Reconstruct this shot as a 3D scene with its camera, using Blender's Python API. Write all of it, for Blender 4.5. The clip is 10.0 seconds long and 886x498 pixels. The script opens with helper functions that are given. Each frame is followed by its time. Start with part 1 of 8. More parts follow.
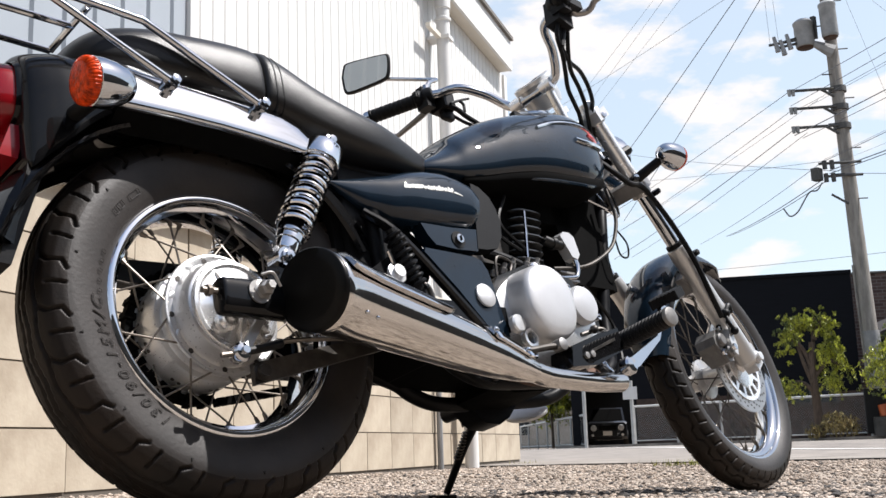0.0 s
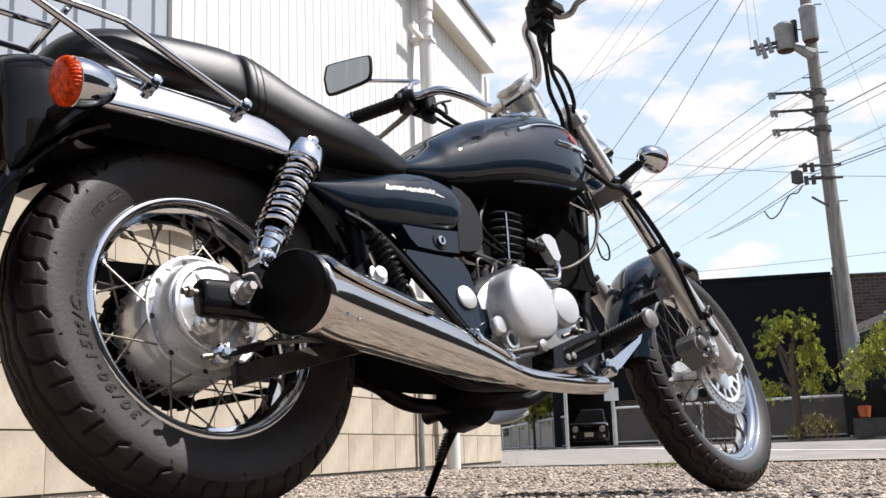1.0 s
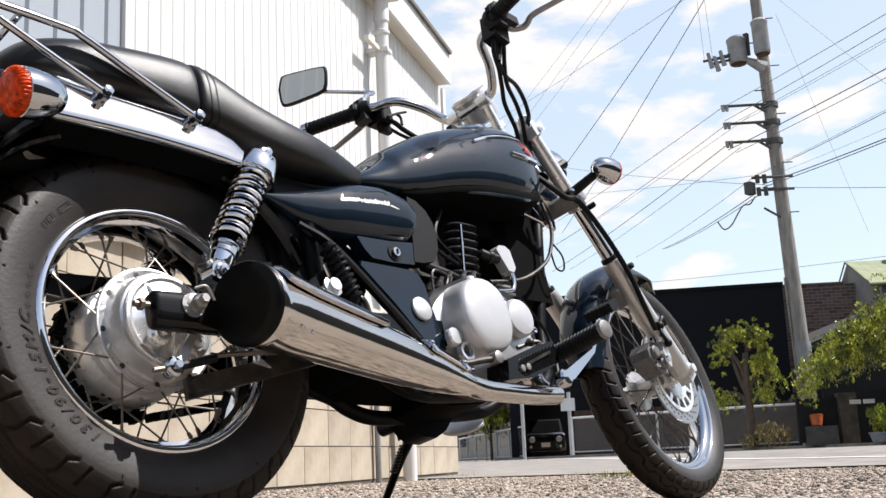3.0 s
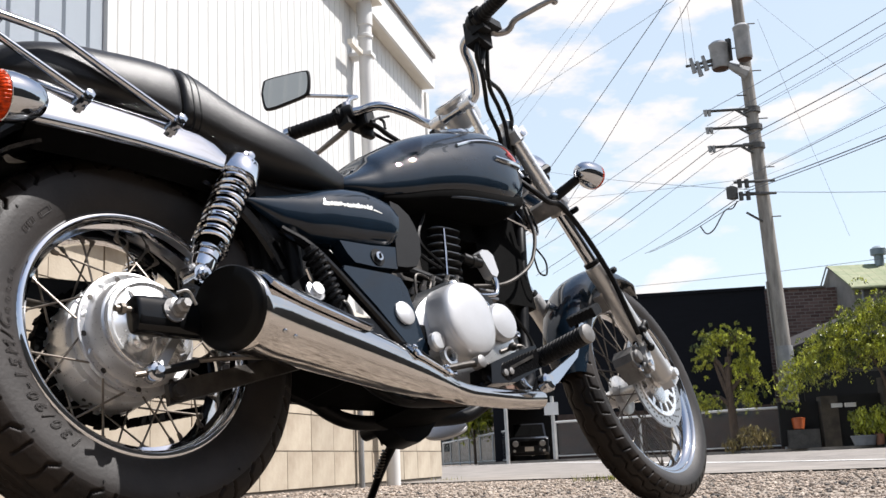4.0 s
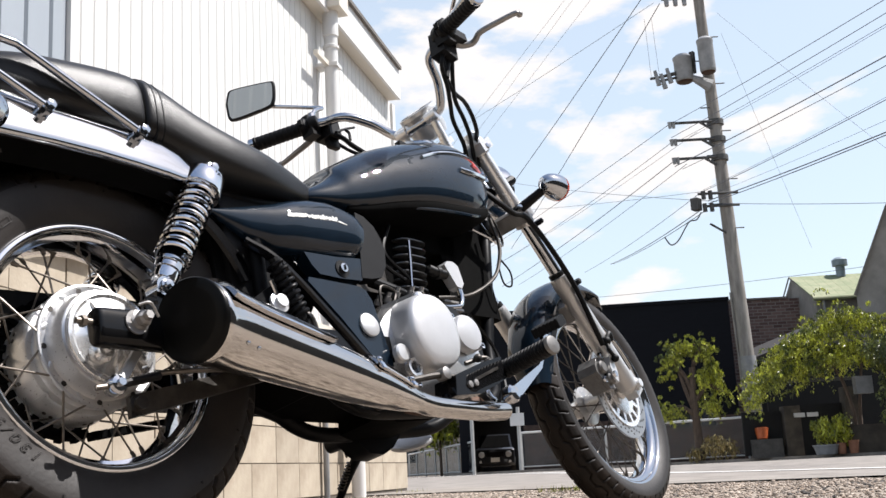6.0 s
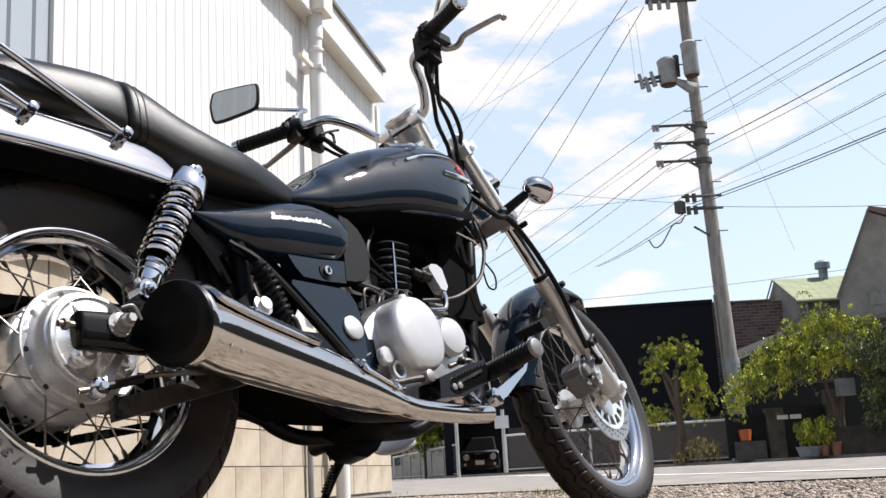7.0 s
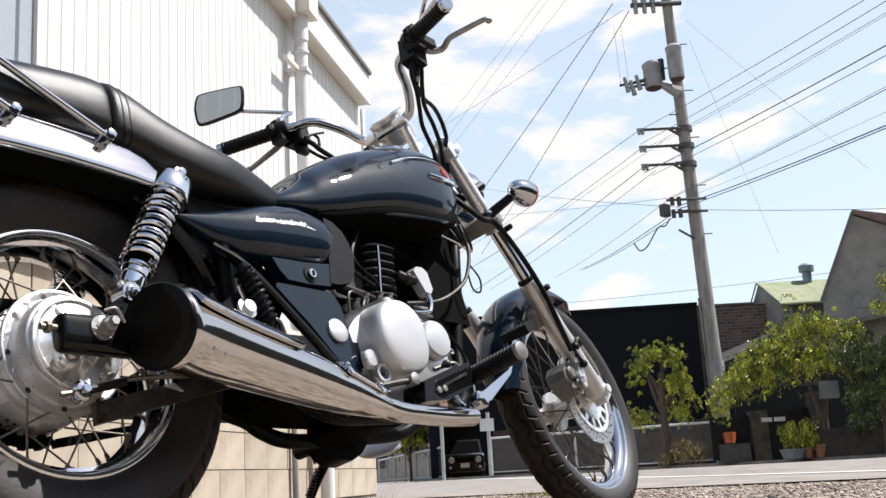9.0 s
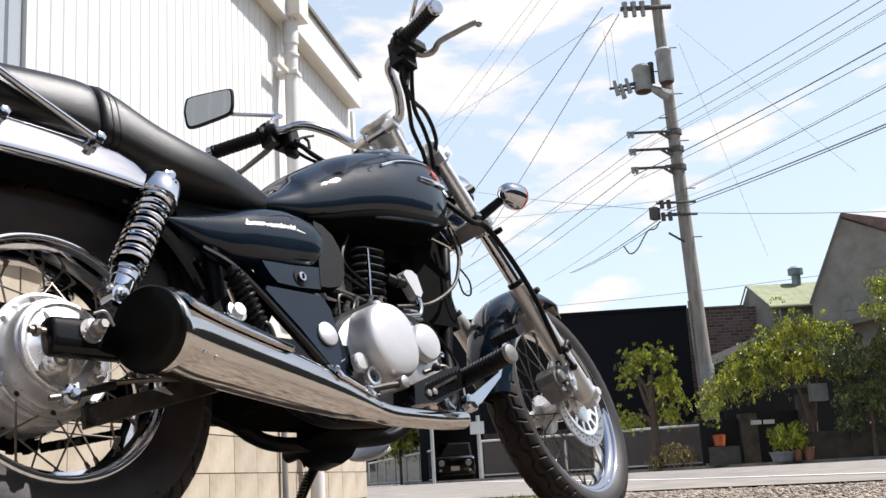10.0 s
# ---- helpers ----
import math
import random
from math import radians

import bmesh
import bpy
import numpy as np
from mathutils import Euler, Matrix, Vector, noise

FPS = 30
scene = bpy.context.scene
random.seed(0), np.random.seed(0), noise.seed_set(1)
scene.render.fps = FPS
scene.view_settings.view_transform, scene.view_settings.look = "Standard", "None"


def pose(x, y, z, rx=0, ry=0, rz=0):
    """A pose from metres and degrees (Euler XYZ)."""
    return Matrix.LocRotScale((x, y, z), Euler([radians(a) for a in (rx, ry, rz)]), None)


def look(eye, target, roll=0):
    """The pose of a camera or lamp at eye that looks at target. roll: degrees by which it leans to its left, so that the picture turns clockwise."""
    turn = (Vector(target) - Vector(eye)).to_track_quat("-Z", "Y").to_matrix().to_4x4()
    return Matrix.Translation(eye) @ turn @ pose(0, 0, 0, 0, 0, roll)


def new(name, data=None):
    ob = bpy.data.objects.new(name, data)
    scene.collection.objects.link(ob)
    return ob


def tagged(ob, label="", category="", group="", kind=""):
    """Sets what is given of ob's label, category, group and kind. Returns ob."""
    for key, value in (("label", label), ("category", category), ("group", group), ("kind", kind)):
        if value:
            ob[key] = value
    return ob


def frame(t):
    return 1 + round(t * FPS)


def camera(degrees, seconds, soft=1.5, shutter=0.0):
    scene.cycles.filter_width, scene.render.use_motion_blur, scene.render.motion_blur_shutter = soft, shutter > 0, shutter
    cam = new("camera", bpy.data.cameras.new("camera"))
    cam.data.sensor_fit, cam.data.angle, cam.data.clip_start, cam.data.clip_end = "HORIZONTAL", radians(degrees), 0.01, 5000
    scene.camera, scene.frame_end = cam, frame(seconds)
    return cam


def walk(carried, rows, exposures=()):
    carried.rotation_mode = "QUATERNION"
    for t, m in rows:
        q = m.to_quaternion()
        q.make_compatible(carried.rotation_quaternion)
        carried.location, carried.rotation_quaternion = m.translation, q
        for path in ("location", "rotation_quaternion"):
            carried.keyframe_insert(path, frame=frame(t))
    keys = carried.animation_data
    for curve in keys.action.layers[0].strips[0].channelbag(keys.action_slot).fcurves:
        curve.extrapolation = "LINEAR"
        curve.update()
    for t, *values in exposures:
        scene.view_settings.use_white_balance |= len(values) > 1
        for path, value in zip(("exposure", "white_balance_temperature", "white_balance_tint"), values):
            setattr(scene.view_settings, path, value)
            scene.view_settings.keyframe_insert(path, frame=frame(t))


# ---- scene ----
cam = camera(43.8, 10.0)
# seconds, place in metres, turn in degrees
ROWS = [
    (0.0, -0.9482, -1.4308, 0.0871, 100.371, 1.875, -44.097),
    (0.5, -0.9484, -1.4316, 0.0875, 100.396, 1.859, -44.454),
    (1.0, -0.9484, -1.4330, 0.0878, 100.408, 1.909, -45.031),
    (1.5, -0.9480, -1.4338, 0.0883, 100.747, 2.075, -45.780),
    (2.0, -0.9477, -1.4352, 0.0883, 100.846, 2.209, -46.323),
    (2.5, -0.9470, -1.4360, 0.0885, 100.827, 2.294, -46.790),
    (4.0, -0.9446, -1.4367, 0.0890, 101.073, 2.543, -48.054),
    (4.5, -0.9444, -1.4374, 0.0896, 101.098, 2.568, -48.510),
    (5.0, -0.9440, -1.4378, 0.0901, 101.243, 2.678, -48.935),
    (5.5, -0.9434, -1.4382, 0.0902, 101.420, 2.783, -49.364),
    (7.0, -0.9432, -1.4404, 0.0902, 101.651, 2.983, -50.572),
    (7.5, -0.9430, -1.4408, 0.0902, 101.628, 3.044, -50.837),
    (8.0, -0.9424, -1.4406, 0.0901, 101.580, 2.971, -50.878),
    (8.5, -0.9418, -1.4404, 0.0907, 101.651, 3.018, -51.057),
    (9.0, -0.9412, -1.4406, 0.0908, 101.754, 3.060, -51.323),
    (9.5, -0.9416, -1.4416, 0.0906, 101.825, 3.136, -51.587),
    (10.0, -0.9419, -1.4419, 0.0908, 101.882, 3.158, -51.822),
]
EXPOSURE = 0.78
walk(cam, [(t, pose(x, y, z, rx, ry, rz)) for t, x, y, z, rx, ry, rz in ROWS],
     [(0.0, EXPOSURE), (10.0, EXPOSURE)])

# ---- sky and sun ----
SUN_DIR = Vector((0.407, -0.339, 0.848)).normalized()
sky_world = bpy.data.worlds.new("sky")
scene.world = sky_world
sky_world.use_nodes = True
wn, wl = sky_world.node_tree.nodes, sky_world.node_tree.links
wn.clear()
w_out = wn.new("ShaderNodeOutputWorld")
w_bg = wn.new("ShaderNodeBackground")
w_sky = wn.new("ShaderNodeTexSky")
w_sky.sky_type = "NISHITA"
w_sky.sun_disc = False
w_sky.sun_elevation = math.asin(SUN_DIR.z)
w_sky.sun_rotation = math.atan2(SUN_DIR.x, SUN_DIR.y)
w_sky.dust_density = 1.3
w_bg.inputs["Strength"].default_value = 0.115
# fair-weather clouds all over the sky, the larger ones by their direction and size
CLOUDS = [(0.849, 0.454, 0.271, 0.13), (0.878, 0.395, 0.269, 0.10), (0.751, 0.564, 0.343, 0.10), (0.811, 0.543, 0.217, 0.10), (0.863, 0.480, 0.158, 0.05), (0.688, 0.620, 0.376, 0.11), (0.761, 0.504, 0.408, 0.10), (0.826, 0.419, 0.376, 0.07), (0.822, 0.489, 0.292, 0.07)]
w_co = wn.new("ShaderNodeTexCoord")
w_map = wn.new("ShaderNodeMapping")
w_map.inputs["Scale"].default_value = (1.0, 1.0, 2.6)
w_map.inputs["Location"].default_value = (0.35, 0.2, 0.1)
w_noise = wn.new("ShaderNodeTexNoise")
w_noise.inputs["Scale"].default_value = 9.0
w_noise.inputs["Detail"].default_value = 8.0
w_noise.inputs["Roughness"].default_value = 0.55
w_ramp = wn.new("ShaderNodeValToRGB")
w_ramp.color_ramp.elements[0].position = 0.555
w_ramp.color_ramp.elements[1].position = 0.665
w_mix = wn.new("ShaderNodeMix")
w_mix.data_type = "RGBA"
wl.new(w_co.outputs["Generated"], w_map.inputs["Vector"])
wl.new(w_map.outputs["Vector"], w_noise.inputs["Vector"])
w_last = None
for cx, cy, cz, size in CLOUDS:
    w_far = wn.new("ShaderNodeVectorMath")
    w_far.operation = "DISTANCE"
    w_far.inputs[1].default_value = (cx + 0.35, cy + 0.2, cz * 2.6 + 0.1)
    wl.new(w_map.outputs["Vector"], w_far.inputs[0])
    w_near = wn.new("ShaderNodeMapRange")
    w_near.interpolation_type = "SMOOTHSTEP"
    w_near.inputs["From Min"].default_value, w_near.inputs["From Max"].default_value = size, size * 0.25
    w_near.inputs["To Max"].default_value = 0.14
    wl.new(w_far.outputs["Value"], w_near.inputs["Value"])
    w_add = wn.new("ShaderNodeMath")
    w_add.operation = "ADD"
    wl.new(w_near.outputs["Result"], w_add.inputs[0])
    wl.new(w_last.outputs[0] if w_last else w_noise.outputs["Fac"], w_add.inputs[1])
    w_last = w_add
wl.new(w_last.outputs[0], w_ramp.inputs["Fac"])
w_haze = wn.new("ShaderNodeMix")
w_haze.data_type = "RGBA"
# haze lies low over the horizon and thins out overhead
w_up = wn.new("ShaderNodeSeparateXYZ")
wl.new(w_co.outputs["Generated"], w_up.inputs["Vector"])
w_thin = wn.new("ShaderNodeMapRange")
w_thin.interpolation_type = "SMOOTHSTEP"
w_thin.inputs["From Min"].default_value, w_thin.inputs["From Max"].default_value = 0.36, 0.80
w_thin.inputs["To Min"].default_value, w_thin.inputs["To Max"].default_value = 0.5, 0.06
wl.new(w_up.outputs["Z"], w_thin.inputs["Value"])
wl.new(w_thin.outputs["Result"], w_haze.inputs["Factor"])
w_cloud = wn.new("ShaderNodeMath")
w_cloud.operation = "MULTIPLY"
w_less = wn.new("ShaderNodeMapRange")
w_less.inputs["From Min"].default_value, w_less.inputs["From Max"].default_value = 0.5, 0.8
w_less.inputs["To Min"].default_value, w_less.inputs["To Max"].default_value = 1.0, 0.3
wl.new(w_up.outputs["Z"], w_less.inputs["Value"])
wl.new(w_ramp.outputs["Color"], w_cloud.inputs[0])
wl.new(w_less.outputs["Result"], w_cloud.inputs[1])
wl.new(w_cloud.outputs["Value"], w_mix.inputs["Factor"])
w_haze.inputs["B"].default_value = (4.85, 5.3, 5.5, 1.0)
wl.new(w_sky.outputs["Color"], w_haze.inputs["A"])
wl.new(w_haze.outputs["Result"], w_mix.inputs["A"])
w_mix.inputs["B"].default_value = (5.3, 5.1, 5.05, 1.0)
wl.new(w_mix.outputs["Result"], w_bg.inputs["Color"])
wl.new(w_bg.outputs["Background"], w_out.inputs["Surface"])

sun_data = bpy.data.lights.new("sun", "SUN")
sun_data.energy = 5.0
sun_data.angle = radians(0.5)
sun_data.color = (1.0, 0.965, 0.945)
sun = new("sun", sun_data)
sun.matrix_world = look(SUN_DIR * 30, (0, 0, 0))


# ---- materials ----
def material(name, base, rough=0.5, metal=0.0, coat=0.0, vary=0.15, scale=8.0, bump=0.0, bump_scale=60.0,
             second=None, spread=(0.35, 0.65), rough_vary=0.1, object_random=0.0, detail=6.0, transmission=0.0,
             specular=0.5, stretch=(1, 1, 1), coat_rough=0.03, island=0.0, coat_ior=1.5):
    m = bpy.data.materials.new(name)
    m.use_nodes = True
    nt = m.node_tree
    nd, ln = nt.nodes, nt.links
    b = nd["Principled BSDF"]
    co = nd.new("ShaderNodeTexCoord")
    mp = nd.new("ShaderNodeMapping")
    mp.inputs["Scale"].default_value = stretch
    ln.new(co.outputs["Object"], mp.inputs["Vector"])
    big = nd.new("ShaderNodeTexNoise")
    big.inputs["Scale"].default_value = scale
    big.inputs["Detail"].default_value = detail
    big.inputs["Roughness"].default_value = 0.6
    ln.new(mp.outputs["Vector"], big.inputs["Vector"])
    ramp = nd.new("ShaderNodeValToRGB")
    ramp.color_ramp.elements[0].position, ramp.color_ramp.elements[1].position = spread
    two = second or tuple(min(1.0, c * (1 + vary)) for c in base)
    one = base if second else tuple(c * (1 - vary) for c in base)
    ramp.color_ramp.elements[0].color = (*one, 1)
    ramp.color_ramp.elements[1].color = (*two, 1)
    ln.new(big.outputs["Fac"], ramp.inputs["Fac"])
    colour = ramp.outputs["Color"]
    if object_random or island:
        if island:
            rnd = nd.new("ShaderNodeNewGeometry").outputs["Random Per Island"]
        else:
            rnd = nd.new("ShaderNodeObjectInfo").outputs["Random"]
        amount = object_random or island
        rng = nd.new("ShaderNodeMapRange")
        rng.inputs["To Min"].default_value, rng.inputs["To Max"].default_value = 1 - amount, 1 + amount
        ln.new(rnd, rng.inputs["Value"])
        mul = nd.new("ShaderNodeMix")
        mul.data_type, mul.blend_type = "RGBA", "MULTIPLY"
        mul.inputs["Factor"].default_value = 1.0
        ln.new(colour, mul.inputs["A"])
        ln.new(rng.outputs["Result"], mul.inputs["B"])
        colour = mul.outputs["Result"]
    ln.new(colour, b.inputs["Base Color"])
    rr = nd.new("ShaderNodeMapRange")
    rr.inputs["To Min"].default_value = max(0.0, rough * (1 - rough_vary))
    rr.inputs["To Max"].default_value = min(1.0, rough * (1 + rough_vary) + rough_vary * 0.05)
    fine = nd.new("ShaderNodeTexNoise")
    fine.inputs["Scale"].default_value = bump_scale
    fine.inputs["Detail"].default_value = 4.0
    ln.new(mp.outputs["Vector"], fine.inputs["Vector"])
    ln.new(fine.outputs["Fac"], rr.inputs["Value"])
    ln.new(rr.outputs["Result"], b.inputs["Roughness"])
    b.inputs["Metallic"].default_value = metal
    b.inputs["Coat Weight"].default_value = coat
    b.inputs["Coat IOR"].default_value = coat_ior
    b.inputs["Coat Roughness"].default_value = coat_rough
    b.inputs["Specular IOR Level"].default_value = specular
    b.inputs["Transmission Weight"].default_value = transmission
    if bump:
        bp = nd.new("ShaderNodeBump")
        bp.inputs["Strength"].default_value = bump
        bp.inputs["Distance"].default_value = 0.004
        ln.new(fine.outputs["Fac"], bp.inputs["Height"])
        ln.new(bp.outputs["Normal"], b.inputs["Normal"])
    return m


# motorcycle
M_chrome = material("chrome", (0.49, 0.505, 0.53), 0.05, 1.0, vary=0.03, rough_vary=0.5, bump_scale=30)
M_chrome_worn = material("worn_chrome", (0.54, 0.52, 0.50), 0.07, 1.0, vary=0.08, rough_vary=0.6, bump_scale=90, bump=0.012, stretch=(1, 6, 6))
M_paint = material("dark_blue_grey_paint", (0.0036, 0.0098, 0.0185), 0.5, 0.0, 0.74, vary=0.12, scale=20, specular=0.03, coat_rough=0.006, coat_ior=1.50)
M_black_gloss = material("gloss_black_paint", (0.0020, 0.0020, 0.0024), 0.5, 0.0, 0.6, vary=0.15, scale=14, specular=0.03, coat_rough=0.02, coat_ior=1.40)
M_black_satin = material("satin_black_metal", (0.004, 0.004, 0.0045), 0.4, 0.0, 0.0, vary=0.3, scale=18, bump=0.05, specular=0.09)
M_black_plastic = material("black_plastic", (0.0039, 0.0039, 0.00429), 0.5, vary=0.2, scale=25, bump=0.06, bump_scale=300, specular=0.16)
M_rubber = material("tyre_rubber", (0.00702, 0.00663, 0.00624), 0.65, vary=0.3, scale=12, bump=0.1, bump_scale=220, second=(0.01248, 0.0117, 0.01092), specular=0.18)
M_rubber_dusty = material("dusty_tyre_sidewall", (0.0125, 0.0108, 0.0098), 0.52, vary=0.25, scale=9, bump=0.10, bump_scale=160, second=(0.025, 0.0208, 0.0186), specular=0.32)
M_tread = material("worn_tread_rubber", (0.00429, 0.003744, 0.003354), 0.52, vary=0.3, scale=9, bump=0.12, bump_scale=220, second=(0.018, 0.0125, 0.0092), specular=0.18)
M_leather = material("black_seat_vinyl", (0.003744, 0.003276, 0.002964), 0.36, vary=0.25, scale=10, bump=0.17, bump_scale=600, specular=0.30, rough_vary=0.4)
M_alu = material("cast_aluminium", (0.60, 0.60, 0.595), 0.32, 0.6, vary=0.08, scale=16, bump=0.05, bump_scale=260, rough_vary=0.3)
M_fork = material("clear_coated_fork_aluminium", (0.50, 0.495, 0.485), 0.34, 0.6, vary=0.07, scale=14, rough_vary=0.3, bump=0.03, bump_scale=200)
M_disc = material("ground_steel_disc", (0.36, 0.355, 0.35), 0.34, 0.9, vary=0.10, scale=30, rough_vary=0.3)
M_hub = material("cast_hub_aluminium", (0.60, 0.595, 0.59), 0.30, 0.75, vary=0.08, scale=16, bump=0.06, bump_scale=260, rough_vary=0.3)
M_silver_paint = material("silver_painted_aluminium", (0.80, 0.795, 0.79), 0.25, 0.72, 0.25, vary=0.05, scale=10, rough_vary=0.25)
M_alu_dull = material("dull_aluminium", (0.30, 0.29, 0.28), 0.42, 0.8, vary=0.15, scale=22, bump=0.08, bump_scale=200, rough_vary=0.3)
M_matt_silver = material("matt_silver_enamel", (0.50, 0.50, 0.505), 0.38, 0.45, 0.15, vary=0.06, scale=12, rough_vary=0.25, bump=0.02, bump_scale=200)
M_steel = material("stained_steel", (0.13, 0.115, 0.10), 0.42, 0.9, vary=0.3, scale=25, rough_vary=0.4)
M_dark_steel = material("dark_oily_steel", (0.05, 0.045, 0.04), 0.45, 0.7, vary=0.4, scale=30, rough_vary=0.4)
M_rim = material("polished_rim_chrome", (0.68, 0.69, 0.71), 0.04, 1.0, vary=0.03, rough_vary=0.5, bump_scale=30)
M_caliper = material("dull_grey_caliper_casting", (0.15, 0.145, 0.138), 0.45, 0.5, vary=0.2, scale=30, bump=0.1, bump_scale=220, rough_vary=0.3)
# matt black of some parts, also shade painted under the tank and engine
M_black_and_shade = material("matt_black_and_shade", (0.00195, 0.00195, 0.00195), 0.8, vary=0.3, scale=20, specular=0.04)
M_polished = material("polished_aluminium", (0.74, 0.74, 0.735), 0.24, 0.75, vary=0.05, scale=14, rough_vary=0.4, bump_scale=60)
M_engine_black = material("black_engine_enamel", (0.006, 0.0058, 0.0055), 0.36, 0.0, vary=0.3, scale=25, bump=0.08, specular=0.3)
M_fin = material("satin_black_fin_enamel", (0.020, 0.0195, 0.019), 0.30, 0.0, 0.5, vary=0.3, scale=25, bump=0.05, specular=0.5, coat_rough=0.12)
M_cap = material("satin_black_cap", (0.0022, 0.0022, 0.0022), 0.32, vary=0.3, scale=20, specular=0.14, rough_vary=0.3)
M_rust = material("rusty_iron", (0.10, 0.05, 0.03), 0.75, 0.3, second=(0.03, 0.02, 0.017), scale=30, bump=0.3)
M_orange = material("orange_lens", (0.46, 0.040, 0.0025), 0.28, coat=0.0, vary=0.6, scale=110, specular=0.16, bump=0.35, bump_scale=170)
M_red = material("red_lens", (0.20, 0.003, 0.007), 0.2, coat=0.35, vary=0.1, specular=0.3)
M_mirror = material("mirror_glass", (0.50, 0.50, 0.475), 0.02, 1.0, vary=0.01, rough_vary=0.1)
M_white_print = material("white_print", (0.75, 0.75, 0.72), 0.4, vary=0.05)
M_clear = material("clear_lens", (0.8, 0.82, 0.84), 0.1, 0.3, 0.6, vary=0.05)
M_silver_badge = material("silver_badge", (0.72, 0.72, 0.72), 0.15, 1.0, vary=0.03)
M_badge_red = material("red_badge_print", (0.5, 0.05, 0.05), 0.3, coat=0.5)
# place
M_gravel = material("gravel_ground", (0.1285, 0.09992, 0.07613), 0.95, second=(0.3331, 0.2807, 0.2284), scale=46, bump=1.0, bump_scale=140, detail=10)
M_pebble = material("pebbles", (0.1830, 0.1380, 0.1030), 0.9, second=(0.3780, 0.3240, 0.2740), scale=24, bump=0.4, bump_scale=150, island=0.62)
M_crumb = material("dark_asphalt_crumbs", (0.022, 0.020, 0.019), 0.85, second=(0.07, 0.062, 0.056), scale=30, bump=0.5, bump_scale=120, island=0.4)
M_asphalt = material("worn_asphalt", (0.140, 0.124, 0.108), 0.92, second=(0.240, 0.215, 0.189), scale=3.0, bump=0.4, bump_scale=90, detail=10)
M_line = material("white_road_paint", (0.6458, 0.6369, 0.61), 0.8, vary=0.12, scale=6)
M_block = material("painted_concrete_block", (0.245, 0.196, 0.142), 0.85, second=(0.405, 0.350, 0.272), scale=3.6, bump=0.3, bump_scale=70, object_random=0.09, detail=10, spread=(0.30, 0.62))
M_joint = material("block_joint", (0.095, 0.080, 0.065), 0.95, vary=0.2)
M_cladding = material("cream_ribbed_cladding", (0.605, 0.597, 0.578), 0.5, vary=0.04, scale=1.6, stretch=(3, 3, 0.4), bump=0.03)
M_cladding_blue = material("pale_blue_cladding", (0.300, 0.333, 0.368), 0.5, vary=0.04, scale=1.6, stretch=(3, 3, 0.4), bump=0.03)
M_white_paint = material("white_paint", (0.6162, 0.6084, 0.5928), 0.5, vary=0.05, scale=3)
M_cream_paint = material("cream_paint", (0.5772, 0.5382, 0.468), 0.55, vary=0.05, scale=3)
M_roof_metal = material("brown_grey_roof_metal", (0.1248, 0.1092, 0.0936), 0.6, vary=0.2, scale=4)
M_pole = material("weathered_concrete_pole", (0.150, 0.136, 0.121), 0.85, second=(0.265, 0.246, 0.222), scale=3, stretch=(4, 4, 0.7), bump=0.25)
M_grey_sheet = material("galvanised_grey", (0.1872, 0.1911, 0.195), 0.55, 0.2, second=(0.2808, 0.2808, 0.2808), vary=0.2, scale=5)
M_tile_dark = material("dark_weathered_tile", (0.012, 0.009, 0.0075), 0.8, second=(0.026, 0.020, 0.017), scale=6, bump=0.3)
M_vent = material("blue_grey_vent_metal", (0.1716, 0.2106, 0.234), 0.5, 0.3, vary=0.15, scale=6)
M_fence = material("galvanised_fence_steel", (0.39, 0.39, 0.3822), 0.5, 0.2, vary=0.12, scale=6)
M_dark_iron = material("dark_iron", (0.06, 0.058, 0.055), 0.6, 0.2, vary=0.3, scale=8)
M_wire = material("cable_black", (0.10, 0.10, 0.11), 0.6, vary=0.1)
M_black_wall = material("black_siding", (0.006, 0.0065, 0.009), 0.7, vary=0.12, scale=2, stretch=(1, 1, 6), specular=0.1)
M_brick_roof = material("brown_red_shingle", (0.0936, 0.0585, 0.0507), 0.85, second=(0.156, 0.1014, 0.0897), scale=6, object_random=0.25)
M_brick = material("brown_brick_wall", (0.0858, 0.0507, 0.0429), 0.9, second=(0.1482, 0.0936, 0.078), scale=6)
nt = M_brick.node_tree
bt = nt.nodes.new("ShaderNodeTexBrick")
bt.inputs["Scale"].default_value = 1.0
bt.inputs["Brick Width"].default_value = 0.24
bt.inputs["Row Height"].default_value = 0.085
bt.inputs["Mortar Size"].default_value = 0.009
bt.inputs["Color1"].default_value = (0.078, 0.0429, 0.0374, 1)
bt.inputs["Color2"].default_value = (0.156, 0.0975, 0.0819, 1)
bt.inputs["Mortar"].default_value = (0.187, 0.164, 0.148, 1)
b_map = nt.nodes.new("ShaderNodeMapping")
b_map.inputs["Rotation"].default_value = (radians(90), 0, 0)
b_co = nt.nodes.new("ShaderNodeTexCoord")
nt.links.new(b_co.outputs["Object"], b_map.inputs["Vector"])
nt.links.new(b_map.outputs["Vector"], bt.inputs["Vector"])
nt.links.new(bt.outputs["Color"], nt.nodes["Principled BSDF"].inputs["Base Color"])
M_brick_dark = material("dark_brown_brick", (0.0273, 0.01872, 0.01482), 0.9, second=(0.0663, 0.04056, 0.0312), scale=5, bump=0.3)
M_grey_wall = material("grey_mortar_wall", (0.185, 0.170, 0.150), 0.9, second=(0.265, 0.245, 0.220), scale=2.5, bump=0.15)
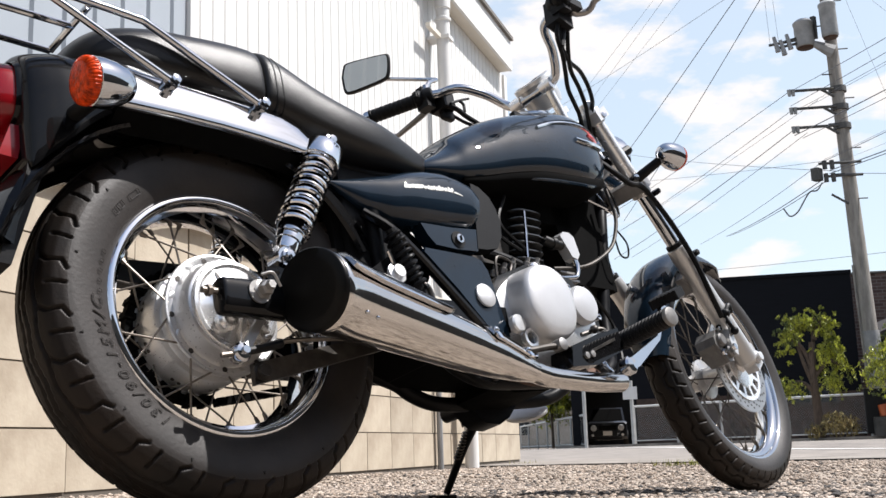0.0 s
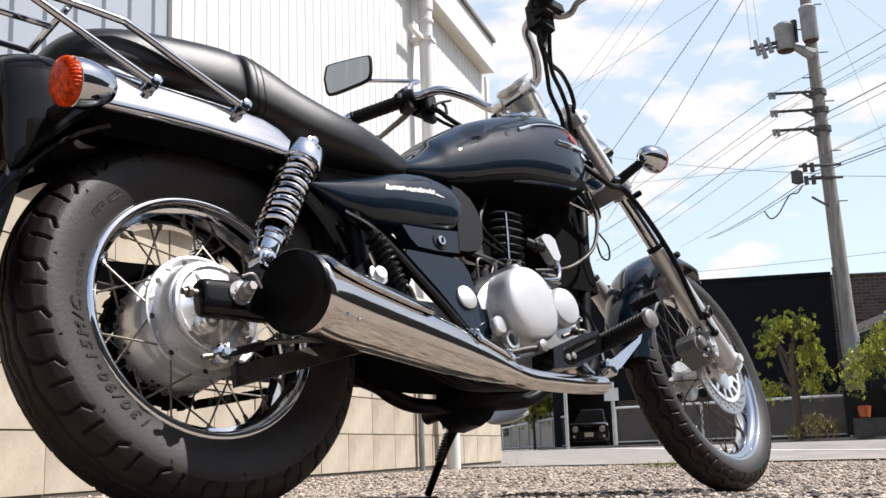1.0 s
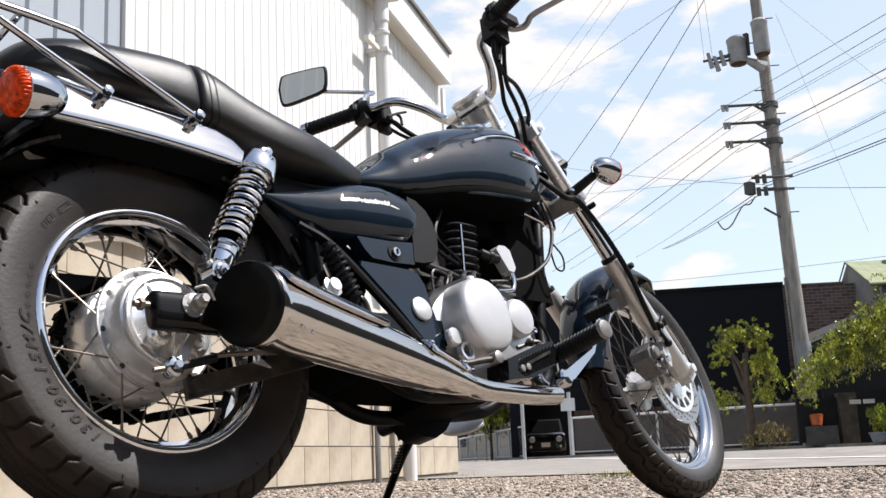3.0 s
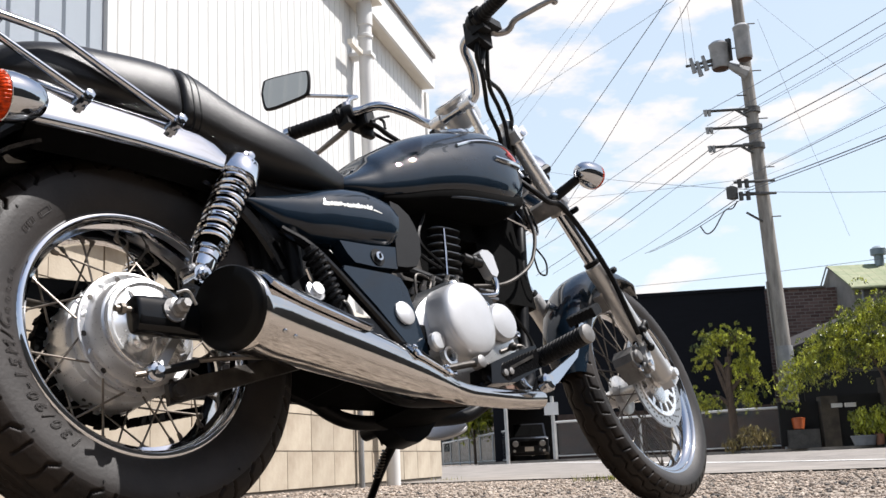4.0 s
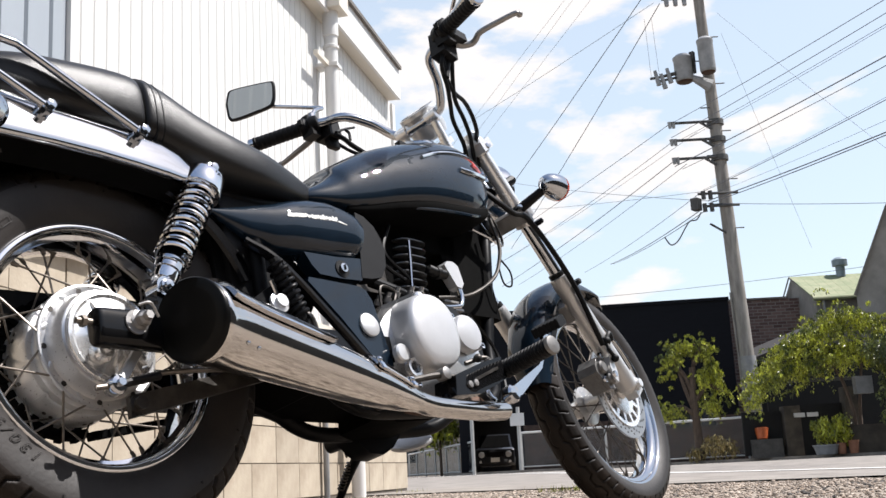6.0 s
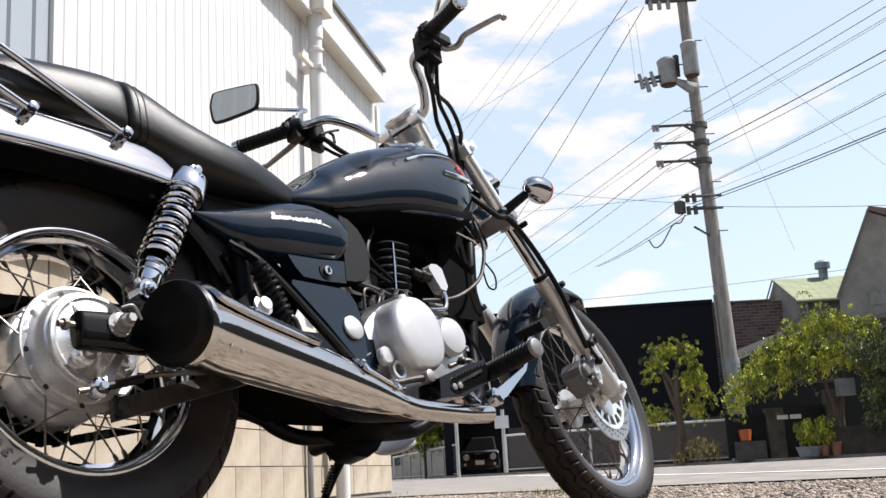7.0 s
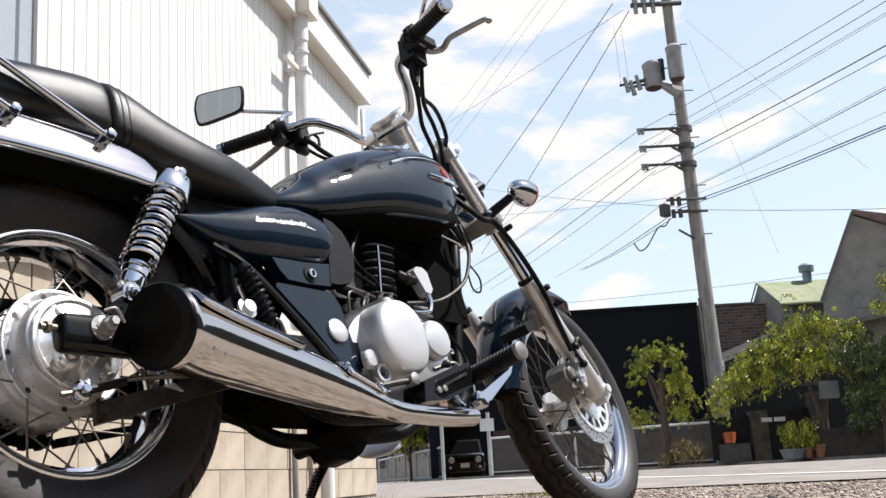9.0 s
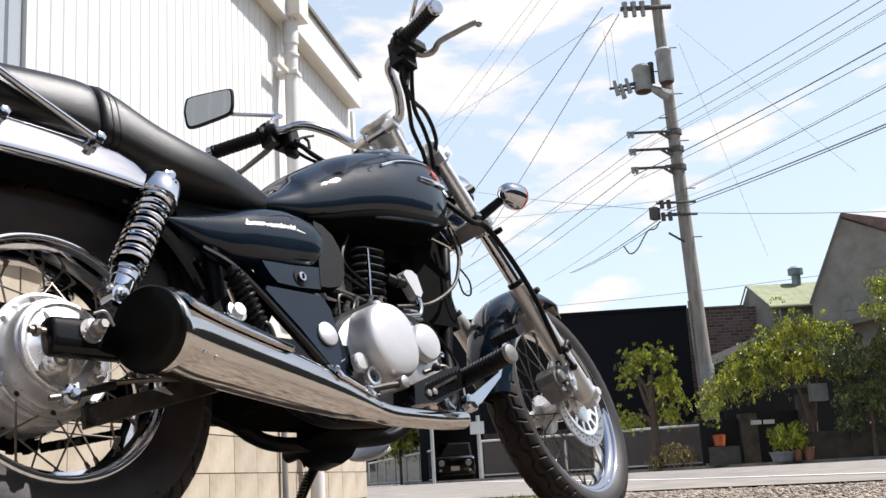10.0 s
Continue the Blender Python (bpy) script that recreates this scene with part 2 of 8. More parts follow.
M_green_roof = material("faded_green_roof", (0.1638, 0.195, 0.1014), 0.8, second=(0.2418, 0.2496, 0.1482), scale=3, stretch=(1, 1, 3))
# near-black in place of the shade inside the garage, porches and gate
M_painted_shade = material("painted_shade_black", (0.005, 0.005, 0.005), 0.9, vary=0.2)
M_bark = material("tree_bark", (0.0585, 0.04056, 0.02964), 0.95, second=(0.117, 0.0819, 0.0585), scale=9, stretch=(4, 4, 1), bump=0.5, bump_scale=30)
# tenfold tone range paints sun highlights and shadows into the leaves
M_leaf = material("leaves", (0.048, 0.070, 0.008), 0.36, second=(0.50, 0.51, 0.055), scale=3.2, island=0.65, spread=(0.38, 0.62))
M_leaf_dark = material("dark_leaves", (0.026, 0.040, 0.009), 0.42, second=(0.17, 0.19, 0.036), scale=3, island=0.6, spread=(0.42, 0.68))
M_dry_grass = material("dry_weeds", (0.1716, 0.1482, 0.0546), 0.8, second=(0.2652, 0.195, 0.078), scale=8, island=0.4)
M_terracotta = material("terracotta", (0.26, 0.12, 0.07), 0.85, vary=0.15)
M_orange_plastic = material("orange_plastic", (0.40, 0.085, 0.018), 0.5, vary=0.1)
M_glass = material("dark_glass", (0.02, 0.024, 0.028), 0.06, vary=0.1, specular=0.8)
M_car = material("dark_car_paint", (0.009, 0.010, 0.013), 0.35, coat=0.4, vary=0.1)
# brown wall tone darkened for the deep shade over the garden
M_garden_wall = material("shade_darkened_garden_wall", (0.034, 0.029, 0.023), 0.9, second=(0.082, 0.068, 0.052), scale=3.0, bump=0.2)
M_yard_wall = material("dark_yard_wall", (0.0468, 0.04368, 0.039), 0.9, second=(0.078, 0.07176, 0.0624), scale=2.0, bump=0.2)


from mathutils.bvhtree import BVHTree

# ---- building tools ----
def empty(name, m=None):
    ob = new(name)
    ob.empty_display_size = 0.1
    if m is not None:
        ob.matrix_world = m
    return ob


def part(name, bm, mat, parent=None, label="", smooth=True, bevel=0.0, angle=35):
    me = bpy.data.meshes.new(name)
    bmesh.ops.recalc_face_normals(bm, faces=bm.faces)
    if smooth:
        lim = radians(angle)
        for f in bm.faces:
            f.smooth = True
        for e in bm.edges:
            if len(e.link_faces) == 2 and e.calc_face_angle(0) > lim:
                e.smooth = False
    bm.to_mesh(me)
    bm.free()
    me.materials.append(mat)
    ob = new(name, me)
    if parent is not None:
        ob.parent = parent
    if bevel:
        mod = ob.modifiers.new("edge", "BEVEL")
        mod.width, mod.segments, mod.limit_method, mod.angle_limit = bevel, 2, "ANGLE", radians(40)
    if label:
        tagged(ob, label=label)
    return ob


def merge(*bms):
    out = bms[0]
    for b in bms[1:]:
        me = bpy.data.meshes.new("tmp")
        b.to_mesh(me)
        b.free()
        out.from_mesh(me)
        bpy.data.meshes.remove(me)
    return out


def box(x0, x1, y0, y1, z0, z1, m=None):
    bm = bmesh.new()
    vs = [bm.verts.new((x, y, z)) for x in (x0, x1) for y in (y0, y1) for z in (z0, z1)]
    for q in ((0, 1, 3, 2), (4, 6, 7, 5), (0, 4, 5, 1), (2, 3, 7, 6), (0, 2, 6, 4), (1, 5, 7, 3)):
        bm.faces.new([vs[i] for i in q])
    if m is not None:
        bm.transform(m)
    return bm


def prism(points, depth, m=None):
    """A flat outline of (x, z) points, pushed from y = 0 to y = depth."""
    bm = bmesh.new()
    a = [bm.verts.new((x, 0, z)) for x, z in points]
    b = [bm.verts.new((x, depth, z)) for x, z in points]
    bm.faces.new(a)
    bm.faces.new(b[::-1])
    n = len(points)
    for i in range(n):
        bm.faces.new((a[i], a[(i + 1) % n], b[(i + 1) % n], b[i]))
    if m is not None:
        bm.transform(m)
    return bm


def loft(rings, caps=True, closed=False):
    bm = bmesh.new()
    rows = [[bm.verts.new(p) for p in ring] for ring in rings]
    n = len(rows[0])
    pairs = list(zip(rows, rows[1:])) + ([(rows[-1], rows[0])] if closed else [])
    for r0, r1 in pairs:
        for i in range(n):
            bm.faces.new((r0[i], r0[(i + 1) % n], r1[(i + 1) % n], r1[i]))
    if caps and not closed:
        bm.faces.new(rows[0][::-1])
        bm.faces.new(rows[-1])
    return bm


def axes(d):
    d = Vector(d).normalized()
    a = Vector((0, 0, 1)) if abs(d.z) < 0.9 else Vector((1, 0, 0))
    u = d.cross(a).normalized()
    return d, u, d.cross(u)


def lathe(profile, at, direction, seg=32, caps=True):
    """Turns (r, h) points about the axis direction through at."""
    d, u, v = axes(direction)
    at = Vector(at)
    rings = []
    for r, h in profile:
        r = max(r, 0.0004)
        rings.append([at + d * h + (u * math.cos(a) + v * math.sin(a)) * r for a in (2 * math.pi * i / seg for i in range(seg))])
    return loft(rings, caps)


def ring_lathe(profile, at, direction, seg=64):
    """A closed (r, h) section turned about an axis."""
    d, u, v = axes(direction)
    at = Vector(at)
    rings = []
    for i in range(seg):
        a = 2 * math.pi * i / seg
        e = u * math.cos(a) + v * math.sin(a)
        rings.append([at + d * h + e * r for r, h in profile])
    return loft(rings, False, True)


def smooth_path(points, steps=6):
    p = [Vector(q) for q in points]
    if len(p) < 3:
        return p
    p = [p[0] * 2 - p[1]] + p + [p[-1] * 2 - p[-2]]
    out = []
    for i in range(1, len(p) - 2):
        a, b, c, d = p[i - 1:i + 3]
        for k in range(steps):
            t = k / steps
            out.append(0.5 * ((2 * b) + (c - a) * t + (2 * a - 5 * b + 4 * c - d) * t * t + (3 * b - a - 3 * c + d) * t ** 3))
    out.append(p[-2])
    return out


def tube(points, r, seg=10, steps=6, smooth=True, caps=True):
    """A round bar along points; r is one radius or one for each end."""
    p = smooth_path(points, steps) if smooth else [Vector(q) for q in points]
    r0, r1 = r if isinstance(r, tuple) else (r, r)
    rings, u = [], None
    for i, q in enumerate(p):
        d = (p[min(i + 1, len(p) - 1)] - p[max(i - 1, 0)]).normalized()
        if u is None:
            u = axes(d)[1]
        u = (u - d * u.dot(d)).normalized()
        v = d.cross(u)
        k = r0 + (r1 - r0) * i / max(1, len(p) - 1)
        rings.append([q + (u * math.cos(a) + v * math.sin(a)) * k for a in (2 * math.pi * j / seg for j in range(seg))])
    return loft(rings, caps)


def coil(a, b, radius, wire, turns, seg=8, per=14):
    a, b = Vector(a), Vector(b)
    d, u, v = axes(b - a)
    n = int(turns * per)
    pts = [a + (b - a) * (i / n) + (u * math.cos(2 * math.pi * i / per) + v * math.sin(2 * math.pi * i / per)) * radius for i in range(n + 1)]
    return tube(pts, wire, seg, smooth=False)


def ball(c, r, seg=20, rings=12, scale=(1, 1, 1)):
    bm = bmesh.new()
    bmesh.ops.create_uvsphere(bm, u_segments=seg, v_segments=rings, radius=r)
    bm.transform(Matrix.Translation(c) @ Matrix.Diagonal((*scale, 1)))
    return bm


def rounded(bm, width=0.004, segments=2):
    bmesh.ops.bevel(bm, geom=[e for e in bm.edges if len(e.link_faces) == 2 and e.calc_face_angle(0) > radians(30)], offset=width, segments=segments, affect="EDGES", profile=0.5)
    return bm


def leaf_mesh(clumps, size, rng, flat=0.42):
    """Many bent leaves; clumps are (centre, radii, count)."""
    verts, faces = [], []
    for c, rad, count in clumps:
        for _ in range(count):
            while True:
                q = Vector((rng.uniform(-1, 1), rng.uniform(-1, 1), rng.uniform(-1, 1)))
                if 0.15 < q.length < 1:
                    break
            p = Vector((c[0] + q.x * rad[0], c[1] + q.y * rad[1], c[2] + q.z * rad[2]))
            s = size * rng.uniform(0.55, 1.3)
            e = Euler((rng.uniform(-1.2, 1.2), rng.uniform(0.1, 1.4), rng.uniform(0, 6.3)))
            k = len(verts)
            for x, y, z in ((-1, 0, 0), (0, -flat, 0.18), (1, 0, -0.25), (0, flat, 0.18)):
                w = Vector((x * s, y * s, z * s))
                w.rotate(e)
                verts.append(tuple(p + w))
            faces.append((k, k + 1, k + 2))
            faces.append((k, k + 2, k + 3))
    return verts, faces


def from_lists(name, verts, faces, mat, parent=None, label=""):
    me = bpy.data.meshes.new(name)
    me.from_pydata(verts, [], faces)
    me.materials.append(mat)
    me.update()
    ob = new(name, me)
    if parent is not None:
        ob.parent = parent
    if label:
        tagged(ob, label=label)
    return ob


# ---- the ground ----
def step(a, b, v):
    t = min(1.0, max(0.0, (v - a) / (b - a)))
    return t * t * (3 - 2 * t)


def ground_height(x, y):
    near = -0.0225 * min(2.0, max(-1.5, x))
    z = near + (-0.02 - near) * step(0.9, 2.4, y)
    z += (-0.03 - z) * step(2.2, 4.5, x)
    return z + 0.06 * step(11, 19, math.hypot(x + 0.94, y + 1.43))


def sheet(name, xs, ys, height, mat, rough=0.0):
    verts = []
    for y in ys:
        for x in xs:
            z = height(x, y)
            if rough and math.hypot(x, y) < 9:
                z += rough * (noise.noise((x * 7, y * 7, 0)) + 0.6 * noise.noise((x * 23, y * 23, 3))) - rough * 0.4
            verts.append((x, y, z))
    n = len(xs)
    faces = [(j * n + i, j * n + i + 1, j * n + n + i + 1, j * n + n + i) for j in range(len(ys) - 1) for i in range(n - 1)]
    ob = from_lists(name, verts, faces, mat)
    for p in ob.data.polygons:
        p.use_smooth = True
    return ob


xs = [-3000, -300, -60, -15, -6] + list(np.linspace(-3, 8, 150)) + [10, 12, 14, 16, 18, 21, 26, 35, 60, 120, 400, 3000]
ys = [-3000, -300, -60, -15, -6] + list(np.linspace(-3, 6, 120)) + [8, 10, 12, 14, 16, 18, 21, 26, 35, 60, 120, 400, 3000]
ground = sheet("ground", xs, ys, ground_height, M_gravel, 0.006)
tagged(ground, "pale brown gravel yard with fine loose stones", "ground", kind="structure")


def patch(name, a, b, c, d, height, lift, mat, n=40):
    """A four-cornered sheet that follows the ground."""
    verts = []
    for j in range(n + 1):
        for i in range(n + 1):
            u, v = i / n, (j / n) ** 1.5
            x = (a[0] * (1 - u) + b[0] * u) * (1 - v) + (d[0] * (1 - u) + c[0] * u) * v
            y = (a[1] * (1 - u) + b[1] * u) * (1 - v) + (d[1] * (1 - u) + c[1] * u) * v
            verts.append((x, y, height(x, y) + lift))
    m = n + 1
    return from_lists(name, verts, [(j * m + i, j * m + i + 1, j * m + m + i + 1, j * m + m + i) for j in range(n) for i in range(n)], mat)


road = patch("road", (5.1, -5.0), (4.15, 9.0), (26.0, 36.0), (18.9, -8.0), ground_height, 0.008, M_asphalt)
tagged(road, "grey worn asphalt road beyond the gravel yard", "road", kind="structure")


def strip(name, a, b, width, lift, mat):
    a, b = Vector(a), Vector(b)
    side = Vector((a.y - b.y, b.x - a.x)).normalized() * width / 2
    verts, faces = [], []
    for i in range(41):
        p = a.lerp(b, i / 40)
        for s in (-1, 1):
            q = p + side * s
            verts.append((q.x, q.y, ground_height(q.x, q.y) + lift))
    faces = [(2 * i, 2 * i + 1, 2 * i + 3, 2 * i + 2) for i in range(40)]
    return from_lists(name, verts, faces, mat)


for a, b, w in (((5.2, -1.0), (10.3, 4.95), 0.16), ((10.6, 5.3), (21.0, 18.5), 0.16), ((18.4, 1.5), (19.3, 7.6), 0.12), ((19.45, 8.6), (20.6, 16.4), 0.12)):
    line = strip("road_line", a, b, w, 0.013, M_line)
    tagged(line, "worn white painted line on the asphalt road", "road line", "white road lines", "structure")

pave = bmesh.new()
pts = [(18.9, -8.0), (19.2, 4.0), (20.0, 8.0), (20.6, 13.0), (20.9, 17.0), (40, 17), (40, -8)]
top = [pave.verts.new((x, y, 0.095)) for x, y in pts]
bot = [pave.verts.new((x, y, -0.2)) for x, y in pts]
pave.faces.new(top)
for i in range(len(pts)):
    k = (i + 1) % len(pts)
    pave.faces.new((top[i], bot[i], bot[k], top[k]))
pavement = part("pavement", pave, M_asphalt, smooth=False)
tagged(pavement, "raised grey kerb and forecourt along the far road side", "pavement", kind="structure")

# ---- the cream warehouse beside the yard ----
WALL = Matrix(((0.8873, -0.4612, 0, 3.0144), (0.4612, 0.8873, 0, 3.1534), (0, 0, 1, 0), (0, 0, 0, 1)))
END = 3.03
EAVE = 3.18
warehouse = empty("warehouse", WALL)
tagged(warehouse, "cream ribbed metal warehouse on a painted concrete block base", "warehouse")


def ribbed(x0, x1, z0, z1, pitch, proud, y):
    """A metal sheet with upright trapezoid ribs facing -y."""
    prof, x = [], x0
    while x < x1 - 1e-6:
        for dx, dy in ((0, 0), (pitch * 0.82, 0), (pitch * 0.87, proud), (pitch * 0.95, proud)):
            if x + dx <= x1:
                prof.append((x + dx, y + dy))
        x += pitch
    prof.append((x1, y))
    bm = bmesh.new()
    rows = [[bm.verts.new((a, b, z)) for a, b in prof] for z in (z0, z1)]
    back = [[bm.verts.new((a, y + 0.03, z)) for a, b in (prof[0], prof[-1])] for z in (z0, z1)]
    for i in range(len(prof) - 1):
        bm.faces.new((rows[0][i], rows[0][i + 1], rows[1][i + 1], rows[1][i]))
    bm.faces.new((back[0][0], back[0][1], back[1][1], back[1][0]))
    return bm


part("block_wall_core", box(-9, END - 0.01, 0.006, 0.2, -0.3, 0.99), M_joint, warehouse, "recessed grey mortar joints", smooth=False)
part("cladding_sheet", ribbed(-1.97, END, 1.05, EAVE, 0.1015, 0.0052, 0.0), M_cladding, warehouse, "cream ribbed metal cladding in sunlight", smooth=False)
part("cladding_sheet", ribbed(-9, -1.98, 1.05, EAVE, 0.16, 0.012, -0.03), M_cladding_blue, warehouse, "pale blue ribbed metal cladding", smooth=False)
part("cladding_backing", box(-9, END, 0.035, 0.2, 1.0, EAVE), M_white_paint, warehouse, smooth=False)
part("edge_trim", box(-2.03, -1.985, -0.05, 0.03, 1.02, EAVE), M_white_paint, warehouse, smooth=False)
part("ledge", rounded(box(-9, END, -0.045, 0.03, 0.985, 1.05), 0.004), M_cream_paint, warehouse, "cream metal flashing over the blocks")
part("end_wall", box(END - 0.02, END, 0.2, 7.0, -0.3, EAVE), M_cladding, warehouse, smooth=False)
part("rear_wall", box(-9, END, 7.0, 7.2, -0.3, EAVE), M_cladding, warehouse, smooth=False)
part("side_wall", box(-9.2, -9, 0, 7.2, -0.3, EAVE), M_cladding, warehouse, smooth=False)
part("corner_trim", box(END - 0.06, END + 0.02, -0.02, 0.05, 1.06, EAVE), M_white_paint, warehouse, smooth=False)
part("soffit", box(-9.2, END - 0.12, -0.085, 0.1, EAVE + 0.004, EAVE + 0.02), M_cream_paint, warehouse, "cream boxed eave", smooth=False)
part("fascia", rounded(box(-9.2, END - 0.12, -0.11, -0.087, EAVE, EAVE + 0.255), 0.004), M_white_paint, warehouse, "white eave fascia board")
part("fascia_end", box(END - 0.145, END - 0.12, -0.085, 7.2, EAVE + 0.022, EAVE + 0.255), M_white_paint, warehouse, smooth=False)
part("roof", prism([(-9.25, EAVE + 0.255), (END - 0.14, EAVE + 0.255), (END - 0.14, EAVE + 0.285), (-9.25, EAVE + 0.285)], 7.5, Matrix.Translation((0, -0.135, 0))), M_roof_metal, warehouse, "thin dark metal roof edge", smooth=False)
# downpipe with its outlet box, sleeve and brackets
pipe = part("downpipe", tube([(1.08, -0.10, 3.3), (1.08, -0.10, 1.6), (1.11, -0.10, 1.3), (1.35, -0.10, 0.85), (1.385, -0.10, 0.6), (1.385, -0.10, -0.04)], 0.046, 16), M_white_paint, warehouse, "white round plastic downpipe")
part("sleeve", lathe([(0.047, 0), (0.053, 0.004), (0.053, 0.19), (0.050, 0.20)], (1.08, -0.10, 3.02), (0, 0, 1), 20), M_white_paint, pipe, "wider white pipe sleeve")
part("collar", lathe([(0.047, 0), (0.055, 0.006), (0.055, 0.024), (0.047, 0.03)], (1.08, -0.10, 2.93), (0, 0, 1), 20), M_white_paint, pipe)
part("outlet_box", rounded(box(0.98, 1.18, -0.20, -0.02, 3.20, 3.40), 0.006), M_cream_paint, pipe, "cream square rain outlet under the eave")
for z in (2.80, 1.75, 0.45):
    x = 1.08 if z > 1 else 1.385
    part("bracket", rounded(box(x - 0.052, x + 0.052, -0.155, 0.0, z, z + 0.025), 0.006), M_white_paint, pipe)
part("bracket_arm", rounded(box(0.80, 1.03, -0.10, -0.07, 2.80, 2.83), 0.004), M_cream_paint, pipe, "cream bracket arm with a rusty stain")
part("conduit", tube([(0.95, -0.03, 0.99), (0.95, -0.03, 0.5), (0.95, -0.03, -0.04)], 0.019, 10), M_grey_sheet, warehouse, "grey cable conduit on the block wall")


# ---- utility pole ----
POLE = Vector((21.2, 8.60, 0.0))
LEAN = Vector((-0.15, 0.19, 8.1)).normalized()
LEFT = Vector((-0.617, 0.785, 0.0)).normalized()
BACK = Vector((0.785, 0.617, 0.0)).normalized()


def on_pole(z, side=0.0, back=0.0):
    return POLE + LEAN * (z / LEAN.z) + LEFT * side + BACK * back


pole = empty("utility_pole", Matrix.Translation(POLE))
tagged(pole, "tall weathered concrete utility pole with transformers and steel arms", "utility pole")
PINV = Matrix.Translation(-POLE)


def pole_part(name, bm, mat, parent=None, label="", smooth=True):
    bm.transform(PINV)
    return part(name, bm, mat, parent or pole, label, smooth)


pole_part("shaft", tube([on_pole(-0.3), on_pole(4), on_pole(8), on_pole(12.0)], (0.178, 0.105), 20, smooth=False), M_pole)
pole_part("sleeve", tube([on_pole(1.30), on_pole(2.22)], 0.19, 20, smooth=False), M_grey_sheet, label="pale grey sheet-metal guard round the shaft")
pole_part("conduit", tube([on_pole(0.1, 0.19, -0.06), on_pole(2.3, 0.185, -0.06), on_pole(3.6, 0.18, -0.06)], 0.022, 8, smooth=False), M_pole, label="pale grey cable conduit up the shaft")
for z in (7.42, 7.02, 6.60):
    arm = pole_part("crossarm", tube([on_pole(z, 0.1, -0.14), on_pole(z, 1.05, -0.14)], 0.032, 8, smooth=False), M_dark_iron)
    pole_part("brace", tube([on_pole(z - 0.18, 0.12, -0.14), on_pole(z - 0.01, 0.36, -0.14)], 0.03, 6, smooth=False), M_dark_iron, arm)
    pole_part("band", tube([on_pole(z - 0.06), on_pole(z + 0.06)], 0.185, 16, smooth=False), M_dark_iron, arm)
    for k in (0.95, 1.03):
        pole_part("insulator", tube([on_pole(z - 0.11, k, -0.14), on_pole(z + 0.03, k, -0.14)], (0.035, 0.05), 8, smooth=False), M_grey_sheet, arm)
for z, w in ((5.78, 0.62), (5.50, 0.5)):
    arm = pole_part("bracket_arm", tube([on_pole(z, -0.25, -0.16), on_pole(z, w, -0.16)], 0.03, 8, smooth=False), M_dark_iron)
    for k in (0.35, 0.5):
        pole_part("clamp", tube([on_pole(z - 0.12, k, -0.16), on_pole(z + 0.06, k, -0.16)], 0.05, 8, smooth=False), M_dark_iron, arm)
pole_part("junction_box", rounded(merge(box(-0.11, 0.11, -0.08, 0.08, -0.13, 0.13, Matrix.Translation(on_pole(5.55, 0.68, -0.16)))), 0.03), M_dark_iron, label="black cable splice box")
pole_part("step_bolt", tube([on_pole(4.9, 0.1, -0.1), on_pole(5.12, 0.42, -0.1)], 0.025, 6, smooth=False), M_dark_iron)
arm = pole_part("top_crossarm", tube([on_pole(10.4, -0.3, -0.1), on_pole(10.4, 0.85, -0.1)], 0.06, 8, smooth=False), M_dark_iron, label="dark steel top arm with insulators")
for k in (0.75, 0.55, 0.35):
    pole_part("insulator", tube([on_pole(10.2, k, -0.1), on_pole(10.55, k, -0.1)], (0.05, 0.07), 8, smooth=False), M_grey_sheet, arm)
z = 5.0
for k in range(9):
    side = 1 if k % 2 else -1
    pole_part("step_bolt", tube([on_pole(z, 0.1 * side, -0.1), on_pole(z, 0.3 * side, -0.1)], 0.014, 6, smooth=False), M_dark_iron)
    z += 0.55


def transformer(side, back, z0, r, h, name_label):
    c = on_pole(z0, side, back)
    prof = [(r * 0.8, 0), (r * 0.96, 0.03), (r, 0.07), (r, h - 0.08), (r * 1.06, h - 0.06), (r * 1.06, h - 0.01), (r * 0.7, h + 0.05), (0.02, h + 0.08)]
    t = pole_part("transformer", lathe(prof, c, LEAN, 22), M_grey_sheet, label=name_label)
    pole_part("bottom_rim", lathe([(r * 0.75, -0.02), (r * 0.9, 0.0), (r * 0.75, 0.03)], c, LEAN, 20), M_rust, t)
    pole_part("hanger", box(-0.05, 0.05, -0.05, 0.05, 0, 0.5, Matrix.Translation(on_pole(z0 + 0.2, side * 0.6, back * 0.5))), M_dark_iron, t)
    return t


transformer(0.08, -0.36, 8.48, 0.175, 0.76, "pale grey steel transformer can")
big = transformer(0.55, -0.05, 8.40, 0.205, 0.58, "large pale grey drum transformer")
pole_part("platform", tube([on_pole(8.25, 0, -0.1), on_pole(8.5, 0.45, -0.1)], (0.16, 0.06), 8, smooth=False), M_grey_sheet, label="grey transformer bracket")
for k, zz in ((0.88, 8.62), (1.02, 8.5), (1.15, 8.58)):
    a = pole_part("fuse_arm", tube([on_pole(zz, 0.7, -0.1), on_pole(zz - 0.1, k + 0.18, -0.15)], 0.03, 6, smooth=False), M_dark_iron, big)
    pole_part("fuse", tube([on_pole(zz - 0.26, k, -0.15), on_pole(zz + 0.08, k + 0.06, -0.15)], (0.06, 0.04), 8, smooth=False), M_grey_sheet, big)


